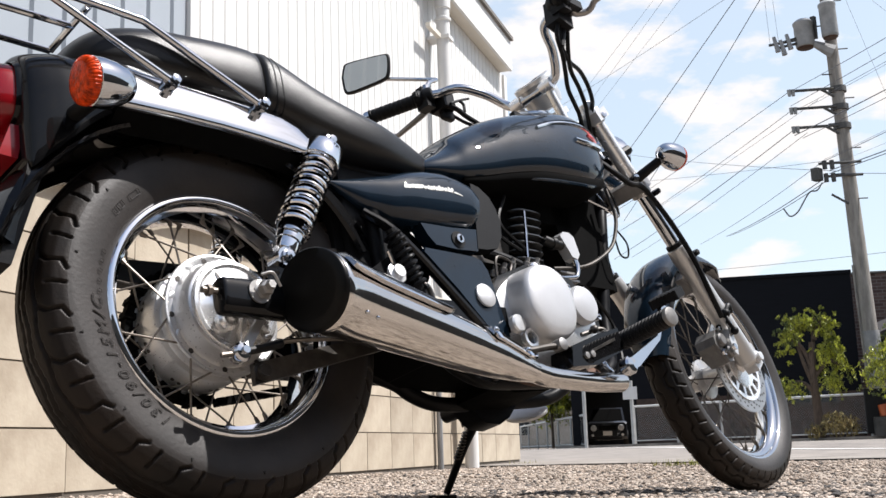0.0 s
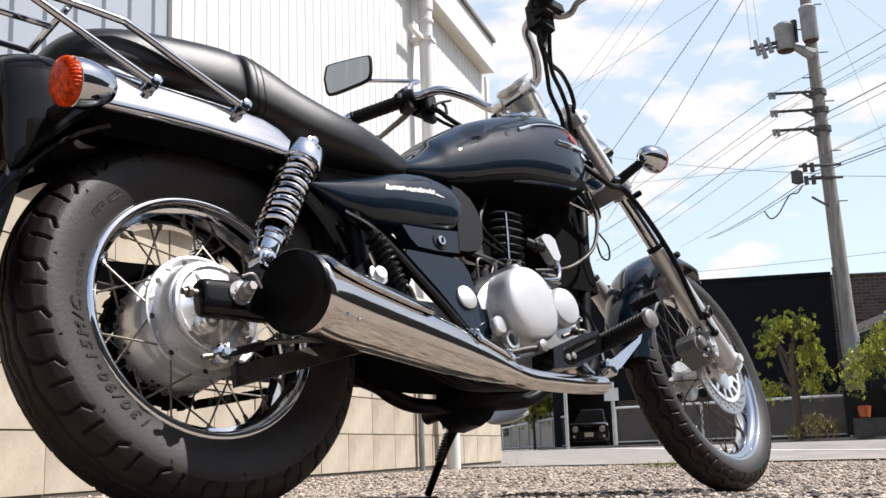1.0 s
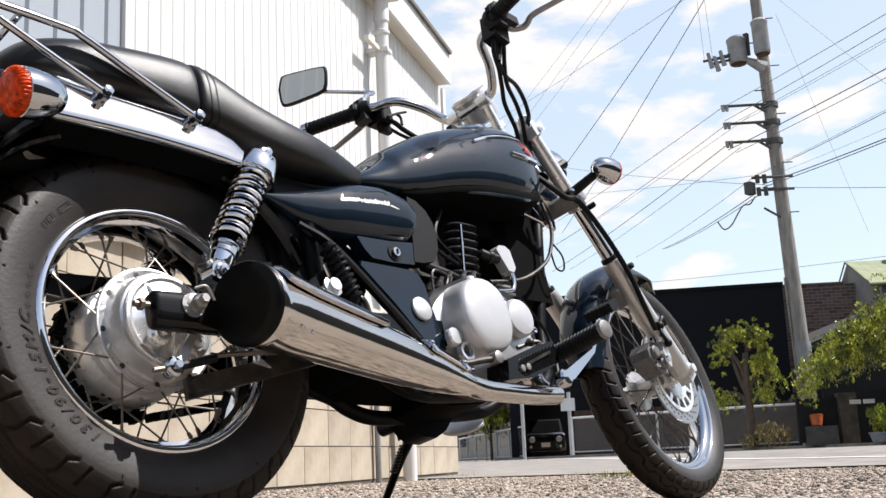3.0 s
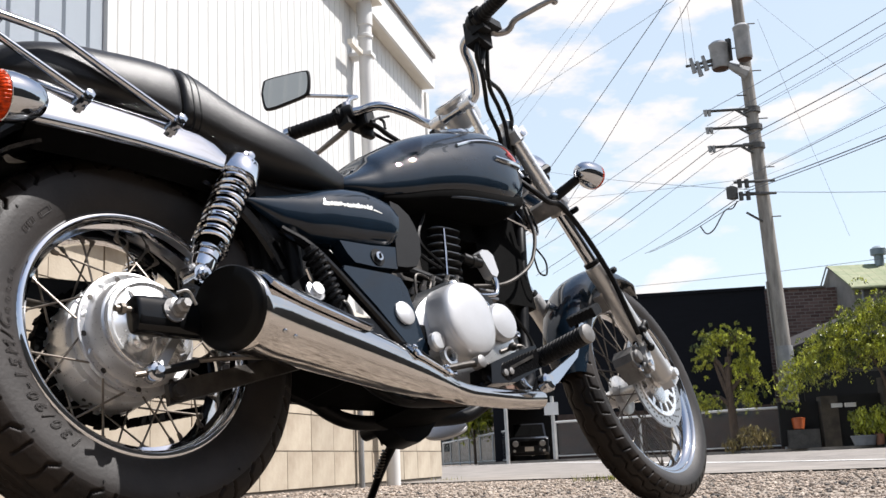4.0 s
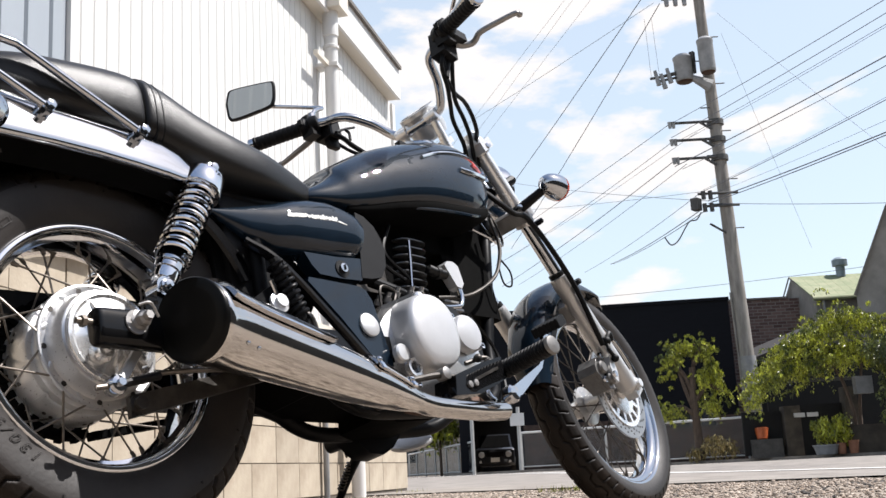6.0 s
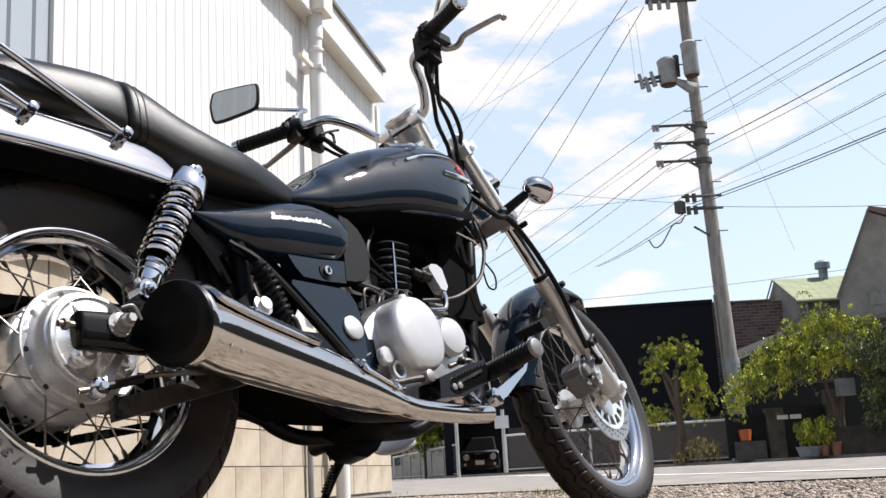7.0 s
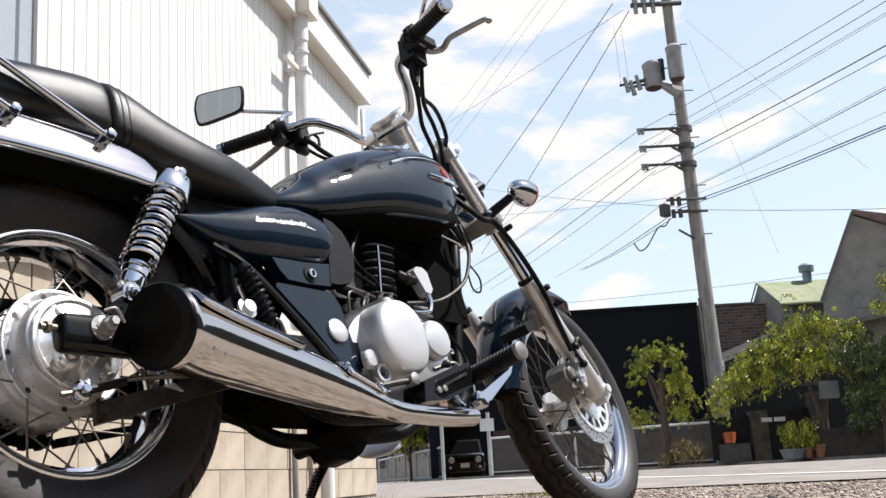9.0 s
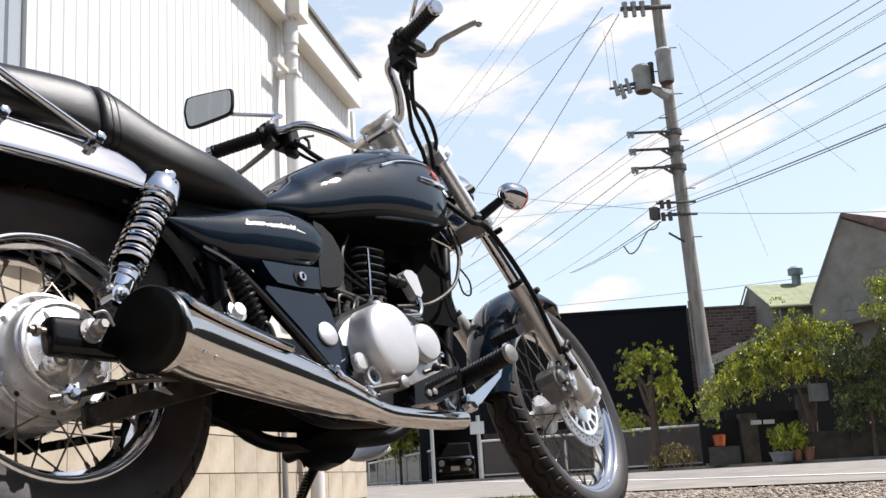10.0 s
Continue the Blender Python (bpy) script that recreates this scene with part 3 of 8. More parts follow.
def cable(p, q, sag, r, label="thin black overhead cable"):
    n = 14
    pts = [p.lerp(q, i / n) - Vector((0, 0, 4 * sag * (i / n) * (1 - i / n))) for i in range(n + 1)]
    ob = part("overhead_cable", tube(pts, r * 0.62, 5, smooth=False), M_wire)
    return tagged(ob, label, "cable", "overhead cables")


# cables that come over the yard, cables that leave along the road, and thin leads
COMING = [
    ((20.42, 9.5, 7.45), (12.37, 0.81, 6.0), 0.01),
    ((20.4, 9.53, 7.12), (12.41, 0.54, 5.94), 0.01),
    ((20.46, 9.43, 7.02), (12.4, 0.6, 5.76), 0.007),
    ((20.57, 9.2, 7.07), (12.39, 0.67, 5.71), 0.006),
    ((20.41, 9.51, 6.46), (12.39, 0.65, 5.32), 0.016),
    ((20.48, 9.37, 6.38), (12.38, 0.71, 5.17), 0.01),
    ((20.65, 9.03, 5.83), (12.35, 0.9, 4.72), 0.011),
    ((20.65, 9.03, 5.86), (12.35, 0.89, 4.76), 0.006),
    ((20.78, 8.76, 5.79), (12.33, 1.03, 4.34), 0.005),
    ((20.7, 8.94, 5.62), (12.33, 1.01, 4.15), 0.017),
    ((20.69, 8.95, 5.55), (12.33, 1.01, 4.12), 0.014),
    ((20.83, 8.65, 5.52), (20.6, 3.01, 4.46), 0.01),
]
LEAVING = [
    ((20.4, 9.54, 7.44), (33.28, 26.22, 8.27), 0.011),
    ((20.4, 9.54, 7.01), (34.3, 24.9, 8.32), 0.011),
    ((20.65, 9.03, 7.18), (34.24, 24.98, 8.27), 0.007),
    ((20.42, 9.5, 6.6), (34.37, 24.81, 7.39), 0.015),
    ((20.53, 9.28, 6.49), (34.77, 24.26, 7.42), 0.01),
    ((20.64, 9.05, 5.83), (36.26, 22.05, 7.75), 0.01),
    ((20.62, 9.1, 5.43), (36.81, 21.16, 8.0), 0.017),
    ((20.65, 9.04, 5.39), (36.88, 21.05, 8.01), 0.014),
    ((20.77, 8.78, 5.58), (34.41, 24.76, 11.83), 0.01),
    ((20.65, 9.03, 5.83), (33.05, 26.49, 10.52), 0.008),
    ((20.41, 9.51, 10.29), (34.65, 24.43, 8.93), 0.017),
    ((20.25, 9.82, 10.52), (33.16, 26.36, 8.35), 0.017),
    ((20.35, 9.63, 10.33), (31.77, 27.98, 12.66), 0.009),
]
LEADS = [
    ((20.94, 8.4, 9.87), (16.35, 3.57, 4.48), 0.005),
    ((20.96, 8.37, 9.4), (27.09, 9.24, 5.43), 0.005),
    ((20.24, 9.84, 9.97), (20.44, 9.9, 8.61), 0.006),
    ((20.32, 9.7, 9.95), (20.52, 9.74, 8.67), 0.006),
    ((25.17, 13.32, 14.98), (34.32, 28.1, 12.97), 0.008),
    ((25.5, 12.72, 15.61), (34.24, 28.19, 11.89), 0.008),
    ((25.72, 12.32, 15.34), (34.29, 28.13, 11.51), 0.008),
]
for table, sag in ((COMING, 0.05), (LEAVING, 0.10), (LEADS, 0.02)):
    for p, q, r in table:
        cable(Vector(p), Vector(q), sag, r)
cable(Vector((29.22, 18.21, 5.49)), Vector((24.48, 4.0, 4.24)), 0.1, 0.010)
loop = pole_part("cable_loop", tube([(20.44, 9.01, 5.33), (20.39, 9.11, 5.18), (20.33, 9.24, 5.16), (20.28, 9.34, 5.02), (20.2, 9.49, 4.76), (20.12, 9.63, 4.68), (20.07, 9.74, 4.86)], 0.016, 6), M_wire, label="slack loop of black cable")

# ---- buildings across the road ----
FACE = Matrix(((-0.447, 0.77, 0, 25.1), (0.894, 0.638, 0, 10.8), (0, 0, 1, 0), (0, 0, 0, 1)))
black_house = empty("black_building", FACE)
tagged(black_house, "flat-roofed black building with a deep open garage", "building")
part("wall", box(0, 5.45, 0, 0.25, 0.05, 4.08), M_black_wall, black_house, smooth=False)
part("wall", box(6.74, 6.84, 0, 0.25, 0.05, 4.08), M_black_wall, black_house, smooth=False)
part("lintel_wall", box(5.45, 6.74, 0, 0.25, 2.05, 4.08), M_black_wall, black_house, smooth=False)
# depth tuned so that some skylight reaches the car's nose
part("roof", prism([(-0.02, 4.08), (6.8, 4.08), (6.8, 4.16), (-0.02, 4.16)], 12.2, Matrix.Translation((0, -0.05, 0))), M_black_wall, black_house, smooth=False)
# unseen inner roof and walls, coloured as the shade inside the garage
part("garage_roof", box(6.8, 8.7, 0.3, 19, 2.604, 2.68), M_painted_shade, black_house, smooth=False)
part("garage_wall", box(2.6, 2.8, 0.25, 19, 0.05, 4.0), M_painted_shade, black_house, smooth=False)
part("garage_wall", loft([[(6.95, 0.25, z0), (7.05, 0.25, z0), (8.58, 19.0, z0), (8.48, 19.0, z0)] for z0 in (0.05, 2.6)]), M_painted_shade, black_house, smooth=False)
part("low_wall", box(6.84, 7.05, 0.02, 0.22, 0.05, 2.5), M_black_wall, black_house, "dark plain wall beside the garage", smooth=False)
part("garage_end", box(2.6, 8.7, 19, 19.2, 0.05, 4.2), M_painted_shade, black_house, smooth=False)
part("side_wall", box(-0.02, 0.2, 0.25, 12, 0.05, 4.08), M_black_wall, black_house, smooth=False)
part("base_course", box(-0.02, 5.4, -0.04, -0.004, 0.05, 1.2), M_brick_dark, black_house, "dark brown brick base course", smooth=False)
for i in range(3):
    w = part("window", box(0.6 + 0.62 * i, 1.12 + 0.62 * i, -0.06, 0.0, 0.95, 1.35), M_glass, black_house, "dark low window")
    part("frame", merge(box(0.57 + 0.62 * i, 0.6 + 0.62 * i, -0.08, 0, 0.92, 1.38), box(0.6 + 0.62 * i, 1.12 + 0.62 * i, -0.08, 0, 1.35, 1.38)), M_dark_iron, w, smooth=False)

SIDE = Matrix(((0.617, 0.785, 0, 25.15), (-0.785, 0.617, 0, 10.7), (0, 0, 1, 0), (0, 0, 0, 1)))
brick_house = empty("brick_building", SIDE)
tagged(brick_house, "low brown brick building with a flat roofline", "building")
part("wall", box(0.0, 2.6, 0.9, 5, 0.05, 4.16), M_brick, brick_house, smooth=False)
part("roof_edge", box(-0.05, 1.66, 0.85, 5.1, 4.165, 4.21), M_roof_metal, brick_house, smooth=False)
part("porch_roof", prism([(1.2, 2.55), (4.2, 3.05), (4.2, 2.95), (1.2, 2.42)], 1.6, Matrix.Translation((0, -0.75, 0))), M_tile_dark, brick_house, "dark sloping porch roof", smooth=False)

SMALL = Matrix(((0.617, 0.785, 0, 26.3), (-0.785, 0.617, 0, 8.95), (0, 0, 1, 0), (0, 0, 0, 1)))
green_house = empty("green_roofed_house", SMALL)
tagged(green_house, "small grey house with a faded green metal roof", "house")
part("wall", box(-0.02, 2.2, 0.05, 3, 0.05, 3.95), M_grey_wall, green_house, smooth=False)
gable = bmesh.new()
pts = [(-0.40, 1.62, 4.10), (-0.40, 1.62, 0.05), (-0.03, 0.04, 0.05), (-0.03, 0.04, 3.94), (-0.17, 1.52, 4.74)]
inner = [gable.verts.new(Vector(q) + Vector((0.12, 0.0, 0))) for q in pts]
outer = [gable.verts.new(q) for q in pts]
gable.faces.new(outer)
gable.faces.new(inner[::-1])
for k in range(5):
    gable.faces.new((outer[k], outer[(k + 1) % 5], inner[(k + 1) % 5], inner[k]))
part("gable_wall", gable, M_grey_wall, green_house, smooth=False)
slope = loft([[(-0.11, -0.1, 3.93), (-0.21, 1.5, 4.75), (-0.21, 1.5, 4.79), (-0.11, -0.1, 3.98)], [(2.6, -0.1, 3.93), (2.6, 1.5, 4.75), (2.6, 1.5, 4.79), (2.6, -0.1, 3.98)]])
roof_ob = part("roof", slope, M_green_roof, green_house, "faded green ribbed roof sheet", smooth=False)
for i in range(11):
    part("seam", tube([(-0.08 + 0.22 * i, -0.1, 3.975), (-0.16 + 0.228 * i, 1.5, 4.785)], 0.008, 5, smooth=False), M_green_roof, roof_ob)
part("gutter", tube([(-0.15, -0.14, 3.94), (2.6, -0.14, 3.96)], 0.05, 8, smooth=False), M_green_roof, green_house, "faded green gutter")
part("bargeboard", tube([(-0.03, -0.1, 3.95), (-0.22, 1.52, 4.77), (-0.44, 1.66, 4.12)], 0.022, 6, smooth=False), M_roof_metal, green_house)
part("drainpipe", tube([(0.15, -0.02, 3.9), (0.17, -0.02, 2.6)], 0.04, 8, smooth=False), M_grey_sheet, green_house)
part("window_band", box(0.30, 1.6, 0.0, 0.045, 3.2, 3.75), M_pole, green_house, "weathered grey shutter panel", smooth=False)
# solid near-black box: the shade of the porch put into colour
part("porch", box(-0.55, 3.2, -0.5, -0.05, 0.05, 2.35), M_painted_shade, green_house, "near-black box for the shade in the porch", smooth=False)
part("porch_roof", prism([(-0.75, 2.3), (3.3, 2.75), (3.3, 2.85), (-0.75, 2.4)], 0.9, Matrix.Translation((0, -0.75, 0))), M_tile_dark, green_house, "dark sloping porch roof", smooth=False)
vent = part("vent", lathe([(0.12, 0), (0.12, 0.28), (0.2, 0.3), (0.2, 0.46), (0.12, 0.52), (0.02, 0.54)], (1.13, 1.4, 4.70), (0, 0, 1), 16), M_vent, green_house, "round grey roof ventilator")

A, B = Vector((22.42, 9.03, 2.2)), Vector((23.04, 7.5, 2.75))
back = Vector((0.785, 0.617, 0)) * 1.6
rings = [[A, A + Vector((0, 0, 0.10)), A + back + Vector((0, 0, 0.34)), A + back + Vector((0, 0, 0.24))], [B, B + Vector((0, 0, 0.10)), B + back + Vector((0, 0, 0.34)), B + back + Vector((0, 0, 0.24))]]
porch = empty("porch")
tagged(porch, "dark tiled lean-to porch between the houses", "porch")
part("roof", loft(rings), M_tile_dark, porch, "dark weathered lean-to roof", smooth=False)
# near-black panel painted for the shade under the lean-to
part("wall", loft([[A + back * 0.5 + Vector((0, 0, z)) for z in (0.15, -2.9)] + [A + back * 0.55 + Vector((0, 0, z)) for z in (-2.9, 0.15)], [B + back * 0.5 + Vector((0, 0, z)) for z in (0.15, -3.2)] + [B + back * 0.55 + Vector((0, 0, z)) for z in (-3.2, 0.15)]]), M_painted_shade, porch, "near-black panel for the shade under the porch", smooth=False)

BIG = Matrix(((0.30, 0.954, 0, 24.85), (-0.954, 0.30, 0, 7.4), (0, 0, 1, 0), (0, 0, 0, 1)))
grey_house = empty("grey_gable_house", BIG)
tagged(grey_house, "tall grey mortar house with a brown tiled roof", "house")
part("wall", prism([(-0.04, 0.05), (-0.06, 3.74), (0.82, 5.66), (1.80, 5.20), (3.5, 4.4), (3.5, 0.05)], 6), M_grey_wall, grey_house, smooth=False)
part("bargeboard", tube([(-0.09, -0.06, 3.70), (0.82, -0.06, 5.70), (1.80, -0.06, 5.24), (3.5, -0.06, 4.44)], 0.035, 6, smooth=False), M_roof_metal, grey_house, smooth=False)
part("roof", prism([(0.80, 5.70), (1.8, 5.26), (3.6, 4.42), (3.6, 4.60), (1.8, 5.52), (0.84, 5.78)], 6.3, Matrix.Translation((0, -0.10, 0))), M_brick_roof, grey_house, "brown tiled roof slope", smooth=False)
part("lower_roof", prism([(-0.05, 2.95), (3.4, 3.4), (3.4, 3.5), (-0.05, 3.05)], 0.8, Matrix.Translation((0, -0.7, 0))), M_roof_metal, grey_house, smooth=False)
part("upper_panel", box(0.6, 3.2, -0.02, 0.0, 3.45, 3.75), M_pole, grey_house, smooth=False)


# ---- fences ----
def mesh_fence(a, b, height, posts, label):
    a, b = Vector(a), Vector(b)
    m = Matrix.Translation(a)
    ob = empty("fence", m)
    tagged(ob, label, "fence")
    d = b - a
    for i in range(posts + 1):
        p = d * (i / posts)
        part("post", tube([p, p + Vector((0, 0, height + 0.03))], 0.028, 8, smooth=False), M_fence, ob)
    part("rail", tube([Vector((0, 0, height)), d + Vector((0, 0, height))], 0.026, 8, smooth=False), M_white_paint, ob, "pale top rail")
    part("rail", tube([Vector((0, 0, 0.08)), d + Vector((0, 0, 0.08))], 0.018, 6, smooth=False), M_fence, ob)
    bm = bmesh.new()
    n = int(d.length / 0.055)
    for i in range(n):
        p, q = d * (i / n), d * ((i + 1) / n)
        for k in range(int(height / 0.07)):
            z0, z1 = 0.08 + k * 0.07, min(height, 0.15 + k * 0.07)
            for s, e in ((Vector((p.x, p.y, z0)), Vector((q.x, q.y, z1))), (Vector((p.x, p.y, z1)), Vector((q.x, q.y, z0)))):
                w = Vector((0, 0, 0.0020))
                f = [bm.verts.new(v) for v in (s - w, e - w, e + w, s + w)]
                bm.faces.new(f)
    part("wire_mesh", bm, M_fence, ob, "grey chain-link mesh", smooth=False)
    return ob


mesh_fence((22.1, 9.25, 0.09), (21.3, 14.8, 0.09), 0.90, 5, "grey chain-link fence with a pale top rail")
mesh_fence((20.9, 16.0, 0.05), (29.4, 25.8, 0.05), 0.80, 6, "low grey chain-link fence beside the side street")


def sign_post(x, y, h, sign):
    ob = empty("sign_post", Matrix.Translation((x, y, 0.05)))
    tagged(ob, "slim pale steel post with a small blank white plate" if sign else "slim pale steel post beside the garage", "post")
    part("post", tube([(0, 0, -0.05), (0, 0, h)], 0.045, 10, smooth=False), M_fence, ob)
    if sign:
        m = Matrix(((0.617, 0.785, 0, 0), (-0.785, 0.617, 0, 0), (0, 0, 1, 0), (0, 0, 0, 1)))
        part("plate", rounded(box(-0.2, 0.14, -0.08, -0.055, h - 0.45, h - 0.15, m), 0.008), M_white_paint, ob, "white sign plate")
    return ob


sign_post(20.74, 15.88, 1.6, False)
sign_post(20.9, 14.56, 1.55, True)


# ---- the motorcycle ----
# own axes: x ahead, y to its left, z up from the tyres' line
BIKE = Matrix(((0.99971, -0.00606, 0.02333, 0), (0.0, 0.9679, 0.25134, 0), (-0.02411, -0.25126, 0.96762, 0.002), (0, 0, 0, 1)))
RAKE = radians(33)
HEAD_FOOT = Vector((1.615, 0, 0))
STEER = Matrix.Translation(HEAD_FOOT) @ Matrix.Rotation(radians(5.34), 4, Vector((-math.sin(RAKE), 0, math.cos(RAKE)))) @ Matrix.Translation(-HEAD_FOOT)
REAR = Vector((0, 0, 0.3075))
FRONT = Vector((1.47, 0, 0.297))

bike = empty("motorcycle", BIKE)
tagged(bike, "dark blue-grey cruiser motorcycle leaning on its side stand", "motorcycle")


def bpart(name, bm, mat, label="", parent=None, **kw):
    return part(name, bm, mat, parent or bike, label, **kw)


def fpart(name, bm, mat, label="", parent=None, **kw):
    """A part that turns with the handlebar."""
    bm.transform(STEER)
    return part(name, bm, mat, parent or bike, label, **kw)


def mirrored(bm):
    out = bm.copy()
    out.transform(Matrix.Diagonal((1, -1, 1, 1)))
    bmesh.ops.reverse_faces(out, faces=out.faces)
    return out


def pillow(outline, y0, bulge, steps=5, power=2.0, inset=0.0):
    """A bulged panel over an (x, z) outline that swells towards -y, closed at its back."""
    pts = [Vector((x, 0, z)) for x, z in outline]
    pts = smooth_path(pts + [pts[0]], 5)[:-1]
    c = sum(pts, Vector()) / len(pts)
    rings = [[Vector((p.x, y0 + 0.012, p.z)) for p in pts]]
    for k in range(steps + 1):
        s = 1 - (k / (steps + 0.6)) ** 1.3
        y = y0 - bulge * (1 - abs(s) ** (power * 1.6))
        rings.append([Vector((c.x + (p.x - c.x) * s, y, c.z + (p.z - c.z) * s)) for p in pts])
    return loft(rings)


def wheel_section(half):
    return [(r, -h) for r, h in half] + [(r, h) for r, h in half[::-1]]


# -- wheels --
def interp(table, u):
    for (u0, v0), (u1, v1) in zip(table, table[1:]):
        if u <= u1:
            return v0 + (v1 - v0) * (u - u0) / (u1 - u0)
    return table[-1][1]


FRONT_GROOVES = (
    ((0.0, 0.16), (0.35, 0.16), (0.5, 0.36), (0.85, 0.36), (1.0, 0.16)),
    ((0.05, 0.52), (0.38, 0.52), (0.52, 0.84)),
    ((0.55, 0.58), (0.88, 0.58), (1.02, 0.88)),
)
GROOVES = (
    ((-0.35, 0.30), (0.15, 0.36), (0.30, 0.56), (0.31, 0.80), (0.50, 0.90)),
    ((0.15, 0.36), (0.65, 0.30)),
    ((0.74, 0.56), (0.80, 0.88)),
    ((0.0, 0.05), (0.5, 0.13), (1.0, 0.05)),
)


def groove_depth(a, u, count, edge, radius, grooves, wide_cut):
    """How deep the tread is cut at angles a and at u from the middle (0) to the shoulder (1)."""
    pitch = 2 * math.pi / count
    f = (a / pitch) % 1.0
    wide, tall = pitch * radius, edge
    best = np.full(f.shape, 9.0)
    for path in grooves:
        for (f0, u0), (f1, u1) in zip(path, path[1:]):
            for k in (-1, 0, 1):
                px, py = (f - f0 - k) * wide, (u - u0) * tall
                dx, dy = (f1 - f0) * wide, (u1 - u0) * tall
                t = np.clip((px * dx + py * dy) / (dx * dx + dy * dy), 0, 1)
                best = np.minimum(best, np.hypot(px - t * dx, py - t * dy))
    return np.clip((wide_cut - best) / 0.0014, 0, 1)


def tyre_mesh(name, centre, half, limit, count, parent, label, depth=0.0055, around=1080, move=None, grooves=GROOVES):
    """A tyre of its half section (radius, offset), with the tread cut into the part beyond the radius limit."""
    prof = []
    for (r0, h0), (r1, h1) in zip(half, half[1:]):
        n = max(1, int(math.hypot(r1 - r0, h1 - h0) / (0.0021 if r1 > limit else 0.012)))
        prof += [(r0 + (r1 - r0) * k / n, h0 + (h1 - h0) * k / n) for k in range(n)]
    prof += [(half[-1][0], half[-1][1]), (half[-1][0] + 0.0001, 0.0)]
    sec = np.array([(r, -h) for r, h in prof] + [(r, h) for r, h in prof[-2::-1]])
    for _ in range(3):
        sec[1:-1] = 0.25 * sec[:-2] + 0.5 * sec[1:-1] + 0.25 * sec[2:]
    step_len = np.hypot(*np.diff(sec, axis=0).T)
    arc = np.concatenate(([0], np.cumsum(step_len)))
    mid = arc[len(prof) - 1]
    tread = np.abs(arc - mid)[sec[:, 0] > limit].max()
    tang = np.gradient(sec, axis=0)
    tang /= np.hypot(tang[:, 0], tang[:, 1])[:, None]
    ang = np.linspace(0, 2 * math.pi, around, endpoint=False)
    u = np.abs(arc - mid) / tread
    shift = np.where(arc > mid, math.pi / count, 0.0)
    d = groove_depth(ang[:, None] + shift[None, :], np.repeat(u[None, :], around, 0), count, tread, half[-1][0], grooves, 0.0031 if move is None else 0.0023)
    d *= depth * (u[None, :] < 0.985)
    # the outward normal of the section is its tangent turned by a quarter
    r = sec[None, :, 0] - d * np.abs(tang[None, :, 1])
    h = sec[None, :, 1] - d * np.sign(sec[None, :, 1]) * np.abs(tang[None, :, 0])
    verts = np.stack((centre.x + r * np.cos(ang)[:, None], centre.y + h, centre.z + r * np.sin(ang)[:, None]), -1).reshape(-1, 3)
    m = len(sec)
    i, j = np.meshgrid(np.arange(around), np.arange(m - 1), indexing="ij")
    k = (i + 1) % around
    faces = np.stack((i * m + j, i * m + j + 1, k * m + j + 1, k * m + j), -1).reshape(-1, 4)
    ob = from_lists(name, verts.tolist(), faces.tolist(), M_rubber_dusty, parent, label)
    ob.data.materials.append(M_tread)
    cover = np.tile((np.maximum(u[:-1], u[1:]) < 0.94).astype(int), around)
    ob.data.polygons.foreach_set("material_index", cover)
    ob.data.polygons.foreach_set("use_smooth", np.ones(len(faces), dtype=bool))
    if move is not None:
        ob.data.transform(move)
    return ob


def spokes(parent, centre, rim_r, flange_r, flange_y, count, move=None):
    """Laced wire spokes with their nipples."""
    for i in range(count):
        side = -1 if i % 2 else 1
        lean = 1 if (i // 2) % 2 else -1
        a = 2 * math.pi * i / count
        b = a + lean * 0.42
        y = flange_y[0] if side < 0 else flange_y[1]
        fr = flange_r[0] if side < 0 else flange_r[1]
        p = centre + Vector((math.cos(a) * rim_r, side * 0.008, math.sin(a) * rim_r))
        q = centre + Vector((math.cos(b) * fr, y, math.sin(b) * fr))
        n = p + (q - p) * 0.10
        bm = merge(tube([q, p], 0.0017, 6, smooth=False), tube([p, n], (0.0042, 0.0032), 6, smooth=False))
        if move is not None:
            bm.transform(move)
        part("spoke", bm, M_steel, parent)


rear_wheel = bpart("rear_wheel", ring_lathe(wheel_section([(0.1885, 0.0440), (0.1905, 0.0485), (0.1945, 0.0515), (0.1990, 0.0515), (0.2030, 0.0490), (0.2050, 0.0450), (0.2040, 0.0415), (0.1950, 0.0405), (0.188, 0.034), (0.184, 0.018), (0.183, 0.004)]), REAR, (0, 1, 0), 96), M_rim, "chrome spoked rear rim")
part("rim_well", ring_lathe([(0.1930, -0.0450), (0.1895, -0.0430), (0.1870, -0.0345), (0.1790, -0.0300), (0.1755, -0.0150), (0.1740, 0.0), (0.1755, 0.0150), (0.1790, 0.0300), (0.1870, 0.0345), (0.1895, 0.0430), (0.1930, 0.0450), (0.1985, 0.0400), (0.1830, 0.0), (0.1985, -0.0400)], REAR, (0, 1, 0), 96), M_rim, rear_wheel)
TYRE_R = [(0.194, 0.041), (0.2035, 0.0500), (0.2060, 0.0545), (0.222, 0.0605), (0.2400, 0.0645), (0.2580, 0.0655), (0.2745, 0.0630), (0.2885, 0.0560), (0.2985, 0.0430), (0.3050, 0.0245), (0.3070, 0.006)]
tyre_mesh("tyre", REAR, TYRE_R, 0.262, 24, rear_wheel, "dusty black rubber tyre with worn tread")
spokes(rear_wheel, REAR, 0.1765, (0.097, 0.10), (-0.037, 0.048), 36)

